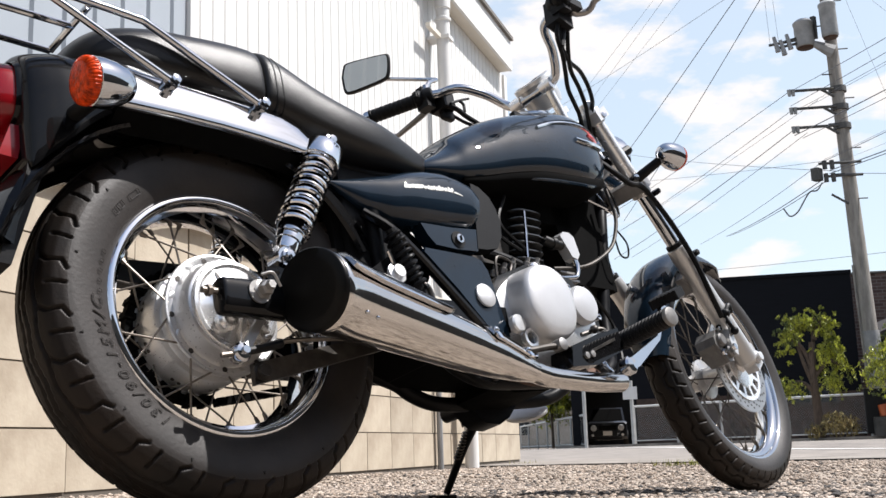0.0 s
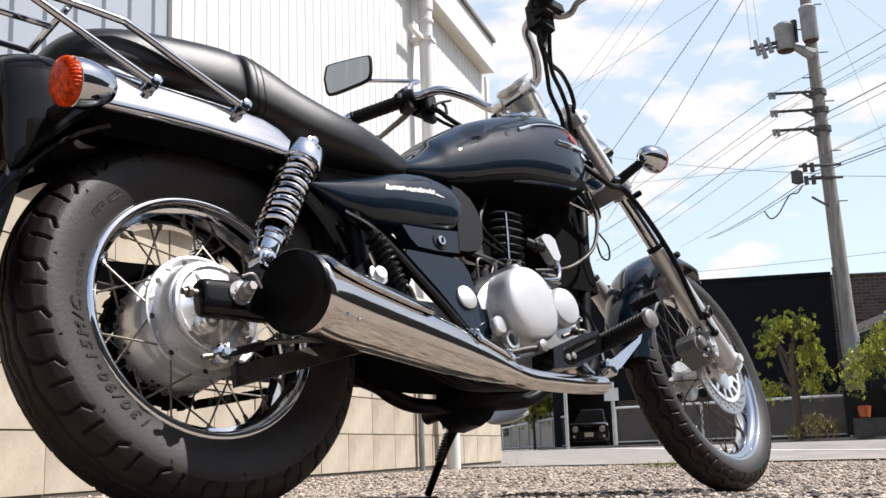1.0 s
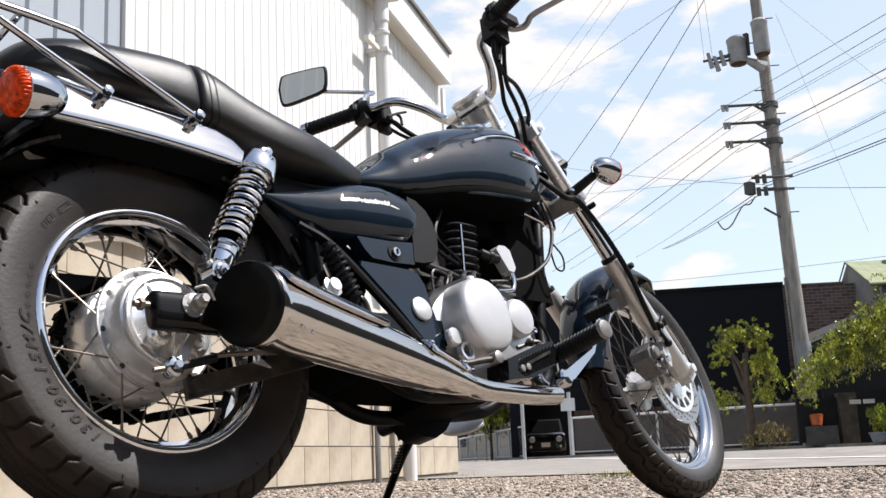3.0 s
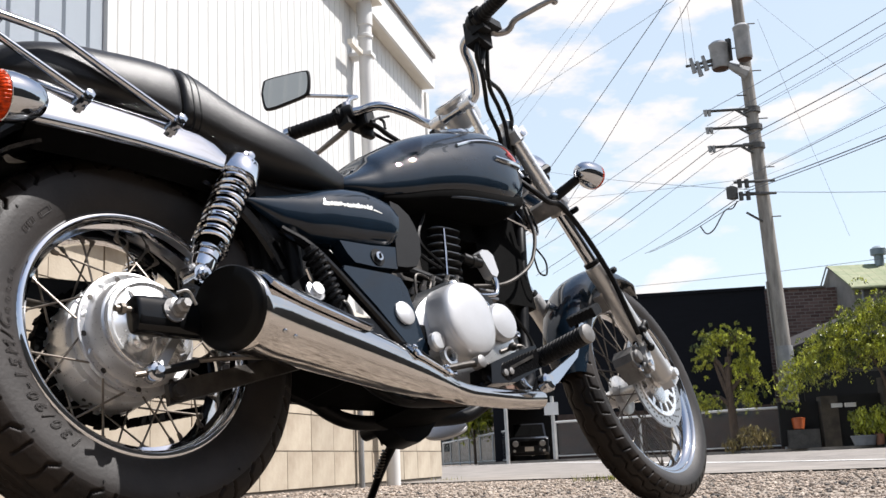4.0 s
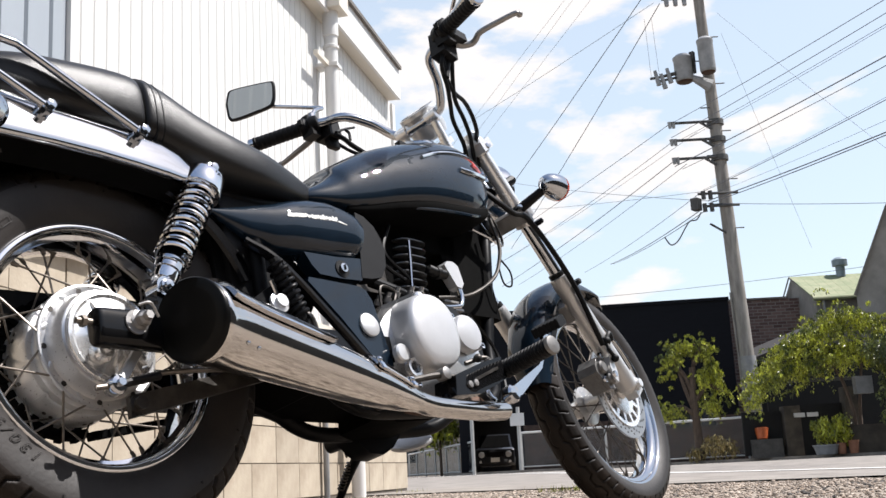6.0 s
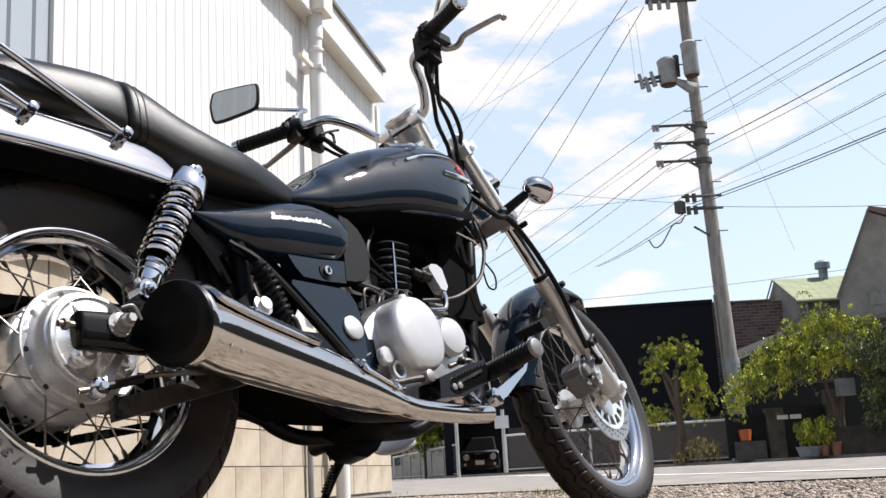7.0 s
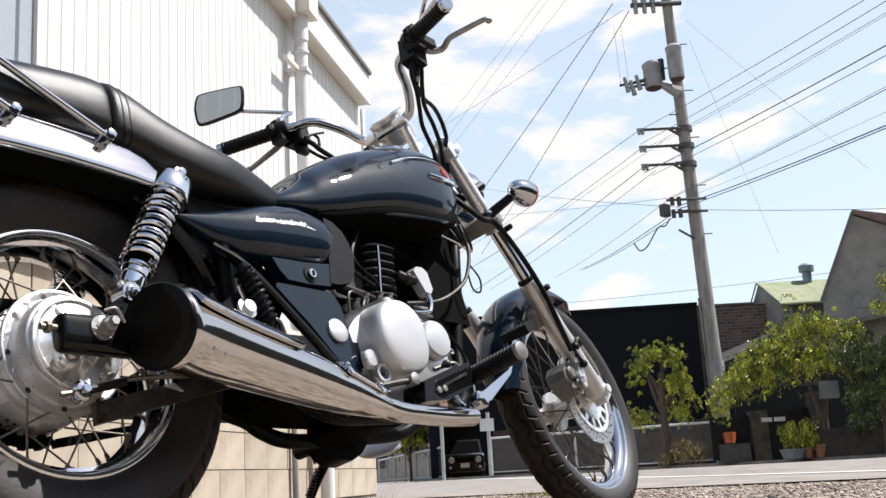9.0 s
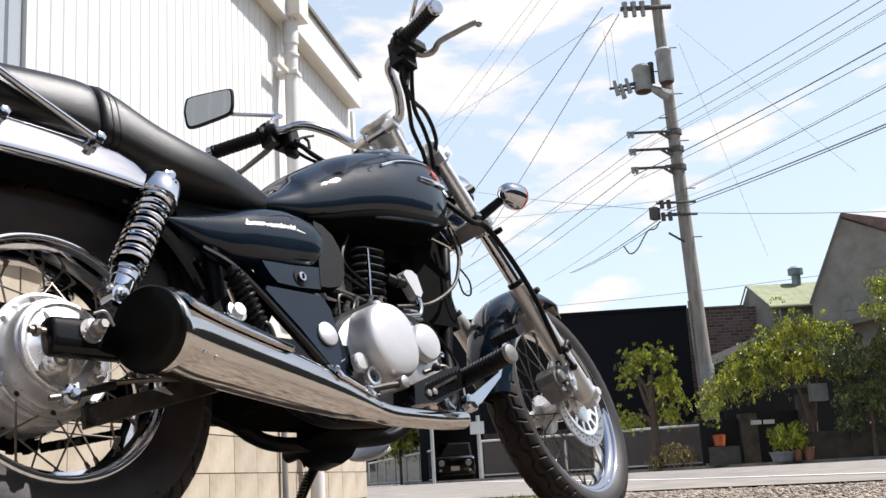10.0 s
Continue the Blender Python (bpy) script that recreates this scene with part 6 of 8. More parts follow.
part("end_cap", loft([[around(x, r, 2 * math.pi * i / 56) for i in range(56)] for x, r in ((0.056, 0.0652), (0.050, 0.0652), (0.047, 0.0625), (0.0465, 0.046), (0.0460, 0.020), (0.0459, 0.004))]), M_cap, muffler, "satin black end cap", angle=50)


def shell(stations, a0, a1, lift, thick):
    rings = []
    for x, r, f in stations:
        m = (a0 + a1) / 2
        b0, b1 = m + (a0 - m) * f, m + (a1 - m) * f
        out = [around(x, r + lift, b0 + (b1 - b0) * i / 16) for i in range(17)]
        inn = [around(x, r + lift - thick, b1 + (b0 - b1) * i / 16) for i in range(17)]
        rings.append(out + inn)
    return loft(rings)


part("heat_shield", shell([(x, interp(MUF, x), f) for x, f in ((0.080, 0.92), (0.10, 0.97), (0.15, 0.98), (0.20, 0.96), (0.26, 0.93), (0.295, 0.86), (0.312, 0.62))], radians(19), radians(125), 0.010, 0.008), M_rim, muffler, "raised chrome heat shield", angle=50)
part("clamp_cover", shell([(x, interp(MUF, x), f) for x, f in ((0.398, 0.8), (0.405, 1.0), (0.49, 1.0), (0.503, 0.9))], radians(18), radians(120), 0.007, 0.005), M_rim, muffler, "chrome joint cover", angle=50)
part("clamp_slot", shell([(x, interp(MUF, x), 1.0) for x in (0.418, 0.478)], radians(40), radians(47), 0.0082, 0.002), M_black_plastic, muffler)
for x in (0.407, 0.492):
    part("clamp_band", shell([(x - 0.004, interp(MUF, x), 1.0), (x + 0.004, interp(MUF, x), 1.0)], radians(14), radians(124), 0.0095, 0.004), M_rim, muffler, "chrome clamp band", angle=50)
for x, a in ((0.407, 40), (0.492, 40), (0.105, -38), (0.13, -40)):
    r = interp(MUF, x) + (0.008 if x > 0.3 else 0.0)
    c = around(x, r, radians(a))
    part("rivet", ball(c, 0.006 if x > 0.3 else 0.0035, 12, 8), M_chrome, muffler)
# hanger inferred from its bolt, placed to keep sun off the tyre
bpart("muffler_hanger", rounded(prism([(0.16, 0.300), (0.20, 0.262), (0.33, 0.226), (0.40, 0.224), (0.385, 0.300), (0.345, 0.385), (0.285, 0.405), (0.235, 0.372)], 0.007, Matrix.Translation((0, -0.139, 0))), 0.002), M_black_satin, "black muffler hanger plate sized to shade the rear tyre")
header = bpart("exhaust_pipe", tube([muffler_axis(0.52), (0.60, -0.196, 0.1765), (0.70, -0.193, 0.1750), (0.765, -0.187, 0.179), (0.805, -0.170, 0.190), (0.84, -0.135, 0.205), (0.87, -0.09, 0.25), (0.90, -0.055, 0.33), (0.90, -0.04, 0.42)], 0.0170, 24), M_chrome, "chrome exhaust header pipe")
part("pipe_cover", tube([(0.520, -0.196, 0.1870), (0.555, -0.197, 0.1790), (0.60, -0.197, 0.1765), (0.70, -0.194, 0.1755), (0.79, -0.185, 0.182)], (0.0195, 0.0182), 24), M_chrome_worn, header)

# -- frame --
frame_ob = bpart("frame", tube([(0.55, 0, 0.69), (0.8, 0, 0.73), (1.02, 0, 0.80), (1.12, 0, 0.84)], 0.028, 16), M_black_satin, "black tubular steel frame")
part("head_tube", tube([(1.185, 0, 0.70), (1.09, 0, 0.86)], 0.03, 18, smooth=False), M_black_satin, frame_ob)
part("gusset", rounded(prism([(0.98, 0.62), (1.16, 0.70), (1.10, 0.80), (0.98, 0.76)], 0.05, Matrix.Translation((0, -0.025, 0))), 0.004), M_black_satin, frame_ob)
for s in (-1, 1):
    part("down_tube", tube([(1.14, s * 0.02, 0.74), (1.093, s * 0.030, 0.634), (1.063, s * 0.030, 0.542), (1.031, s * 0.030, 0.453), (1.006, s * 0.030, 0.382), (0.975, s * 0.045, 0.300), (0.935, s * 0.065, 0.262), (0.89, s * 0.07, 0.240), (0.84, s * 0.07, 0.229), (0.76, s * 0.07, 0.222), (0.60, s * 0.07, 0.212), (0.525, s * 0.07, 0.213), (0.475, s * 0.07, 0.228), (0.44, s * 0.07, 0.248), (0.38, s * 0.072, 0.268), (0.325, s * 0.08, 0.30), (0.30, s * 0.09, 0.40), (0.30, s * 0.10, 0.55)], 0.0150, 14), M_black_satin, frame_ob)
    part("seat_rail", tube([(0.55, s * 0.06, 0.66), (0.35, s * 0.08, 0.60), (0.20, s * 0.075, 0.615), (-0.1, s * 0.07, 0.64), (-0.28, s * 0.06, 0.65)], 0.012, 12), M_black_satin, frame_ob)
part("cross_tube", tube([(0.42, -0.08, 0.258), (0.42, 0.08, 0.258)], 0.014, 12, smooth=False), M_black_satin, frame_ob)
part("stand_bracket", rounded(prism([(0.612, 0.226), (0.616, 0.204), (0.632, 0.184), (0.652, 0.171), (0.690, 0.169), (0.722, 0.184), (0.752, 0.212), (0.756, 0.226)], 0.05, Matrix.Translation((0, 0.055, 0))), 0.008), M_black_satin, frame_ob, "black stand bracket plate")
# two black fillers for the dark mass between the lower frame tubes
part("lower_plate", rounded(prism([(0.31, 0.32), (0.37, 0.262), (0.44, 0.236), (0.52, 0.234), (0.60, 0.234), (0.60, 0.28), (0.42, 0.31)], 0.13, Matrix.Translation((0, -0.065, 0))), 0.006), M_black_and_shade, frame_ob, "black plate added to fill the lower frame")
part("sump", rounded(prism([(0.578, 0.206), (0.62, 0.196), (0.72, 0.204), (0.765, 0.222), (0.80, 0.262), (0.59, 0.262)], 0.12, Matrix.Translation((0, -0.06, 0))), 0.010), M_black_and_shade, frame_ob, "black sump block added to fill the underside")
for x in (0.60, 0.64, 0.70):
    part("sump_bolt", lathe([(0.008, 0), (0.008, 0.008), (0, 0.009)], (x, -0.06, 0.215), (0, -1, -0.2), 6), M_dark_steel, frame_ob)
part("link_plate", rounded(prism([(0.40, 0.262), (0.44, 0.232), (0.50, 0.206), (0.54, 0.200), (0.56, 0.214), (0.50, 0.250)], 0.020, Matrix.Translation((0, -0.092, 0))), 0.005), M_black_satin, frame_ob, "black bracket plate under the swingarm pivot")
part("under_pipe", tube([(0.58, -0.085, 0.225), (0.66, -0.088, 0.212), (0.76, -0.086, 0.218), (0.86, -0.080, 0.240)], 0.0125, 12), M_rust, frame_ob, "rusty pipe under the engine")
for x, z in ((0.455, 0.236), (0.535, 0.212)):
    part("plate_bolt", lathe([(0.009, 0), (0.009, 0.007), (0, 0.008)], (x, -0.092, z), (0, -1, 0), 6), M_dark_steel, frame_ob)
part("swing_pivot", rounded(box(0.50, 0.56, -0.11, 0.11, 0.255, 0.37), 0.012), M_black_satin, frame_ob)
stand = bpart("side_stand", tube([(0.665, 0.105, 0.180), (0.683, 0.165, 0.147), (0.705, 0.255, 0.082)], (0.0105, 0.0075), 12), M_black_satin, "black side stand on the gravel")
part("stand_foot", rounded(box(-0.03, 0.02, -0.014, 0.02, -0.004, 0.004, Matrix.Translation((0.705, 0.262, 0.0745)) @ Matrix.Rotation(radians(14.5), 4, "X")), 0.003), M_black_satin, stand)
part("stand_spring", coil((0.664, 0.125, 0.175), (0.676, 0.180, 0.132), 0.0065, 0.0017, 9, 6, 12), M_steel, stand, "steel return spring")
part("spring_hook", tube([(0.648, 0.118, 0.182), (0.640, 0.11, 0.198), (0.66, 0.11, 0.205)], 0.0025, 6), M_steel, stand)
CAP_N = Vector((-0.58, -0.52, 0.63)).normalized()
CAP_U = Vector((0, 0, 1)).cross(CAP_N).normalized()
CAP_V = CAP_N.cross(CAP_U)
# pale matt silver stands in for the sky mirrored in this chrome
bpart("shift_pedal_end", loft([[Vector((0.948, 0.20, 0.243)) + CAP_U * (0.050 * k * math.cos(t)) + CAP_V * (0.027 * k * math.sin(t)) + CAP_N * h for t in (2 * math.pi * i / 28 for i in range(28))] for k, h in ((0.86, -0.006), (1.0, -0.003), (1.0, 0.002), (0.93, 0.0045), (0.6, 0.006), (0.05, 0.0065))]), M_matt_silver, "chrome rounded end of the left foot control", angle=60)

# -- foot controls --
peg = bpart("footpeg", rounded(loft([[(0.628, -0.150, 0.199), (0.640, -0.150, 0.240), (0.640, -0.205, 0.240), (0.628, -0.205, 0.199)], [(0.700, -0.150, 0.205), (0.720, -0.150, 0.268), (0.720, -0.208, 0.268), (0.700, -0.208, 0.205)], [(0.800, -0.160, 0.243), (0.795, -0.160, 0.288), (0.795, -0.205, 0.288), (0.800, -0.205, 0.243)]]), 0.005), M_black_gloss, "black forward foot control bracket with ribbed rubber peg")
rib_prof, h = [], 0.0
for k in range(13):
    rib_prof += [(0.0165, h), (0.0190, h + 0.002), (0.0190, h + 0.006), (0.0165, h + 0.008)]
    h += 0.0092
part("peg_rubber", lathe([(0.0, -0.004), (0.016, -0.004)] + rib_prof + [(0.0185, h), (0.0, h + 0.001)], (0.822, -0.190, 0.268), (-0.06, -1, 0.03), 20), M_black_plastic, peg, "ribbed black peg rubber")
part("peg_end", lathe([(0.0195, 0), (0.0200, 0.003), (0.0185, 0.008), (0.012, 0.010), (0.0, 0.0105)], Vector((0.822, -0.190, 0.268)) + Vector((-0.06, -1, 0.03)).normalized() * 0.1215, (-0.06, -1, 0.03), 20), M_caliper, peg)
part("bracket_window", prism([(0.688, 0.228), (0.770, 0.258), (0.770, 0.264), (0.688, 0.234)], 0.004, Matrix.Translation((0, -0.2105, 0))), M_dark_steel, peg, smooth=False)
for x, z in ((0.672, 0.222), (0.690, 0.226)):
    part("bracket_bolt", lathe([(0.007, 0), (0.007, 0.006), (0, 0.007)], (x, -0.205, z), (0, -1, 0), 6), M_alu_dull, peg)
pedal = bpart("brake_pedal", merge(rounded(loft([[(0.752, -0.224, 0.186), (0.748, -0.224, 0.204), (0.748, -0.236, 0.204), (0.752, -0.236, 0.186)], [(0.792, -0.224, 0.198), (0.780, -0.224, 0.219), (0.780, -0.236, 0.219), (0.792, -0.236, 0.198)], [(0.884, -0.226, 0.258), (0.880, -0.226, 0.267), (0.880, -0.236, 0.267), (0.884, -0.236, 0.258)], [(0.940, -0.226, 0.335), (0.930, -0.226, 0.345), (0.930, -0.236, 0.345), (0.940, -0.236, 0.335)]]), 0.003), lathe([(0.017, 0.0), (0.018, 0.004), (0.018, 0.016), (0.014, 0.020), (0.0, 0.021)], (0.764, -0.220, 0.199), (0, -1, 0), 24)), M_chrome, "chrome rear brake pedal with a ribbed pad")
part("pedal_pad", rounded(box(-0.016, 0.016, -0.034, 0.034, -0.009, 0.009, Matrix.Translation((0.930, -0.248, 0.348)) @ Matrix.Rotation(-0.45, 4, "Y")), 0.005), M_black_plastic, pedal, "ribbed rubber pedal pad")
for k in range(7):
    part("pad_rib", box(-0.017, 0.017, -0.002, 0.002, -0.011, 0.011, Matrix.Translation((0.930, -0.218 - 0.010 * k, 0.348)) @ Matrix.Rotation(-0.45, 4, "Y")), M_black_plastic, pedal, smooth=False)
part("pedal_link", tube([(0.54, -0.180, 0.232), (0.62, -0.186, 0.244), (0.68, -0.195, 0.232)], 0.0065, 10), M_dark_steel, pedal)
part("pedal_pivot", lathe([(0.012, 0), (0.012, 0.02), (0.006, 0.022), (0, 0.022)], (0.625, -0.178, 0.246), (0, -1, 0), 16), M_alu_dull, pedal)
part("control_fittings", merge(ball((0.80, -0.17, 0.285), 0.012), ball((0.775, -0.165, 0.298), 0.009), tube([(0.75, -0.15, 0.29), (0.80, -0.165, 0.30), (0.83, -0.17, 0.27)], 0.005, 8), tube([(0.78, -0.185, 0.20), (0.80, -0.19, 0.225), (0.83, -0.19, 0.215)], 0.004, 8)), M_dark_steel, pedal)
bpart("footpeg", tube([(0.82, 0.15, 0.268), (0.812, 0.32, 0.272)], 0.018, 16, smooth=False), M_black_plastic, "ribbed black rubber peg of the far side")

# -- front end (turns with the handlebar) --
TOP, LOW = Vector((1.062, 0, 0.912)), Vector((1.455, 0, 0.292))
DOWN = (LOW - TOP).normalized()


def on_fork(k, y):
    p = TOP.lerp(LOW, k)
    return Vector((p.x, y, p.z))


for s in (-1, 1):
    y = s * 0.097
    f = fpart("fork_leg", tube([on_fork(0.0, y), on_fork(0.58, y)], 0.0165, 20, smooth=False), M_chrome, "chrome fork tube with a silver slider")
    fpart("upper_tube", tube([on_fork(0.03, y), on_fork(0.30, y)], 0.0190, 20, smooth=False), M_silver_paint, "satin silver upper tube", f)
    fpart("fork_cap", lathe([(0.014, -0.012), (0.017, -0.006), (0.017, 0.01)], on_fork(0.0, y), DOWN, 16), M_alu, "", f)
    prof = [(0.0185, 0.0), (0.0245, 0.004), (0.0255, 0.03), (0.0240, 0.05), (0.0245, 0.18), (0.0262, 0.29), (0.0245, 0.332), (0.014, 0.345)]
    fpart("slider", lathe(prof, on_fork(0.545, y), DOWN, 32), M_fork, "satin silver fork slider", f)
    fpart("dust_seal", lathe([(0.0185, -0.010), (0.0215, -0.008), (0.0215, 0.003), (0.0185, 0.004)], on_fork(0.545, y), DOWN, 24), M_black_plastic, "", f)
    fpart("axle_lug", rounded(box(-0.022, 0.022, -0.016, 0.016, -0.03, 0.03, Matrix.Translation((1.468, y, 0.300)) @ Matrix.Rotation(radians(-33), 4, "Y")), 0.01), M_fork, "", f)
    fpart("axle_bolt", lathe([(0.016, 0), (0.016, 0.006), (0.011, 0.007), (0.011, 0.014), (0, 0.015)], (1.472, s * 0.113, 0.297), (0, s, 0), 18), M_alu, "", f)
    fpart("mudguard_stay", tube([(1.30, s * 0.085, 0.50), (1.36, s * 0.072, 0.56), (1.42, s * 0.06, 0.585)], 0.008, 8), M_alu_dull, "", f)
top_clamp = fpart("top_clamp", rounded(merge(box(-0.03, 0.03, -0.125, 0.125, -0.013, 0.013, Matrix.Translation((1.078, 0, 0.885)) @ Matrix.Rotation(radians(-33), 4, "Y")), lathe([(0.024, -0.02), (0.024, 0.02)], on_fork(0.04, -0.097), DOWN, 20), lathe([(0.024, -0.02), (0.024, 0.02)], on_fork(0.04, 0.097), DOWN, 20)), 0.003), M_alu, "cast aluminium fork clamp")
fpart("clamp_bolt", lathe([(0.008, 0), (0.008, 0.012), (0, 0.013)], on_fork(0.05, -0.118), (-0.4, -1, 0), 8), M_chrome, "", top_clamp)
low_clamp = fpart("lower_clamp", rounded(merge(box(-0.032, 0.032, -0.12, 0.12, -0.018, 0.018, Matrix.Translation((1.180, 0, 0.722)) @ Matrix.Rotation(radians(-33), 4, "Y")), lathe([(0.025, -0.025), (0.025, 0.025)], on_fork(0.31, -0.097), DOWN, 20), lathe([(0.025, -0.025), (0.025, 0.025)], on_fork(0.31, 0.097), DOWN, 20)), 0.003), M_alu_dull, "cast aluminium lower fork clamp")
for k in (0.28, 0.34):
    fpart("clamp_bolt", lathe([(0.008, 0), (0.008, 0.01), (0, 0.011)], on_fork(k, -0.10) + Vector((-0.022, -0.015, -0.012)), (-0.6, -1, -0.2), 8), M_chrome, "", low_clamp)
lampo = fpart("headlamp", lathe([(0.0, -0.075), (0.030, -0.068), (0.054, -0.048), (0.068, -0.018), (0.072, 0.013), (0.076, 0.022), (0.076, 0.030), (0.070, 0.035)], (1.225, 0, 0.855), (1, 0, -0.05), 36), M_chrome, "chrome round headlamp")
fpart("headlamp_glass", lathe([(0.070, 0.033), (0.056, 0.040), (0.030, 0.045), (0.0, 0.047)], (1.225, 0, 0.855), (1, 0, -0.05), 32), M_clear, "clear headlamp glass", lampo)
for q in (-1, 1):
    fpart("lamp_bracket", tube([(1.15, q * 0.06, 0.80), (1.23, q * 0.085, 0.845)], 0.012, 8, smooth=False), M_black_satin, "", lampo)

MIRROR = [(-0.069, 0.013), (-0.057, 0.037), (-0.044, 0.0455), (0.012, 0.034), (0.062, 0.0205), (0.0715, 0.011), (0.065, -0.0175), (0.0565, -0.037), (0.0425, -0.047), (-0.012, -0.0445), (-0.056, -0.040), (-0.0725, -0.030)]
BAR = [(1.000, 0.0, 0.985), (1.000, 0.045, 0.986), (1.003, 0.076, 1.002), (0.968, 0.107, 1.042), (0.905, 0.138, 1.062), (0.882, 0.182, 1.066), (0.860, 0.215, 1.067), (0.790, 0.345, 1.063)]
bar = fpart("handlebar", tube([(x, -y, z) for x, y, z in BAR[:0:-1]] + [BAR[0]] + BAR[1:], 0.0115, 14), M_chrome, "chrome swept-back handlebar")
for s in (-1, 1):
    a, b = Vector((0.850, s * 0.237, 1.0665)), Vector((0.790, 0.345, 1.063)) if s > 0 else Vector((0.800, -0.345, 1.048))
    d = (b - a).normalized()
    prof, h = [(0.0125, 0)], 0.0
    for k in range(10):
        prof += [(0.0168, h), (0.0175, h + 0.003), (0.0175, h + 0.008), (0.0164, h + 0.010)]
        h += 0.0115
    fpart("grip", lathe(prof + [(0.0185, h), (0.0185, h + 0.005), (0.012, h + 0.006)], a, d, 20), M_black_plastic, "black rubber grip", bar)
    fpart("bar_end", lathe([(0.0165, 0), (0.0175, 0.002), (0.0175, 0.011), (0.015, 0.014), (0.006, 0.0145), (0, 0.0135)], a + d * (h + 0.006), d, 20), M_chrome, "", bar)
    blk = a - d * 0.048
    sw = lathe([(0.014, 0.0), (0.021, 0.003), (0.023, 0.010), (0.023, 0.024), (0.020, 0.027), (0.021, 0.030), (0.024, 0.034), (0.024, 0.046), (0.018, 0.050)], blk, d, 18)
    fpart("switch_block", merge(sw, rounded(box(-0.014, 0.014, -0.018, 0.018, -0.034, -0.010, Matrix.Translation(blk + d * 0.025)), 0.004), rounded(box(-0.006, 0.010, -0.010, 0.010, 0.014, 0.030, Matrix.Translation(blk + d * 0.03)), 0.003)), M_black_plastic, "black switch housing", bar)
    fpart("switch_button", rounded(box(-0.030, -0.020, -0.006, 0.006, -0.004, 0.010, Matrix.Translation(blk + d * 0.030)), 0.002), M_black_plastic, "", bar)
    piv = a - d * 0.012 + Vector((0.040, 0, -0.006))
    fpart("lever_mount", rounded(box(-0.03, 0.020, -0.016, 0.016, -0.012, 0.008, Matrix.Translation(piv)), 0.005), M_black_plastic, "", bar)
    tip = [piv, piv + Vector((0.019, 0.006, -0.009)), piv + Vector((0.037, -0.012, -0.011)), piv + Vector((0.038, -0.027, -0.009)), piv + Vector((0.033, -0.048, -0.002)), piv + Vector((0.044, -0.090, 0.002)), piv + Vector((0.059, -0.133, 0.006)), piv + Vector((0.068, -0.140, 0.004))] if s < 0 else [piv, piv + d * 0.035 + Vector((0.010, 0, -0.012)), piv + d * 0.075 + Vector((0.020, 0, -0.022)), piv + d * 0.115 + Vector((0.032, 0, -0.030)), piv + d * 0.128 + Vector((0.036, 0, -0.031))]
    fpart("lever", merge(tube(tip, (0.0085, 0.0060), 12), ball(tip[-1], 0.0085, 14, 8)), M_alu_dull, "aluminium hand lever", bar)
    root = a - d * 0.03 + Vector((0.004, 0, 0.022))
    mid = Vector((0.925, s * 0.212, 1.140))
    head = Vector((0.836, s * 0.345, 1.196))
    m = fpart("mirror", tube([root, Vector((0.885, s * 0.208, 1.115)), mid, mid.lerp(head, 0.25), head], 0.0052, 10), M_chrome, "chrome-stemmed rear-view mirror")
    n = Vector((-0.878, -s * 0.33, -0.07)).normalized()
    u = Vector((0, 0, 1)).cross(n).normalized()
    v = n.cross(u)
    tilt = radians(3) * s
    u, v = u * math.cos(tilt) + v * math.sin(tilt), v * math.cos(tilt) - u * math.sin(tilt)
    pts = []
    for q in smooth_path([(x, y, 0) for x, y in MIRROR + MIRROR[:1]], 4)[:-1]:
        pts.append((q.x * s - 0.007 * s, q.y + 0.026))

    def plate_ring(k, off):
        cp, cq = -0.007 * s, 0.026
        return [head + u * (cp + (p - cp) * k) + v * (cq + (q - cq) * k) + n * off for p, q in pts]
    fpart("mirror_shell", loft([plate_ring(0.3, -0.024), plate_ring(0.7, -0.020), plate_ring(0.94, -0.010), plate_ring(1.0, 0.0), plate_ring(1.0, 0.005), plate_ring(0.97, 0.0075), plate_ring(0.90, 0.0055)]), M_black_plastic, "black mirror shell", m, angle=60)
    fpart("mirror_glass", loft([plate_ring(0.905, 0.003), plate_ring(0.905, 0.0068)]), M_mirror, "rectangular mirror glass", m)
    fpart("stem_nut", lathe([(0.010, 0), (0.010, 0.012), (0.006, 0.014)], root, (0.2, 0, 1), 8), M_chrome, "", m)
for s in (-1, 1):
    fpart("riser", merge(lathe([(0.011, -0.018), (0.0165, -0.016), (0.0175, 0.0), (0.0165, 0.016), (0.011, 0.018)], (1.000, s * 0.047, 0.986), (0, 1, 0), 20), tube([(1.000, s * 0.047, 0.984), (1.035, s * 0.047, 0.890)], (0.0105, 0.0120), 16, smooth=False)), M_silver_paint, "cast handlebar riser", bar)
fpart("riser_bridge", rounded(box(-0.010, 0.010, -0.056, 0.056, 0.002, 0.013, Matrix.Translation((1.000, 0, 0.986))), 0.005), M_silver_paint, "cast silver bar clamp", bar)
meter = fpart("speedometer", lathe([(0.020, -0.075), (0.040, -0.070), (0.046, -0.055), (0.048, -0.008), (0.051, -0.004), (0.051, 0.006), (0.046, 0.008)], (1.018, 0.0, 1.026), (-0.58, 0, 0.815), 36), M_alu, "silver-cupped round speedometer")
fpart("dial", lathe([(0.046, 0.006), (0.045, 0.009), (0.0, 0.010)], (1.018, 0.0, 1.026), (-0.58, 0, 0.815), 32), M_glass, "dark dial under glass", meter)
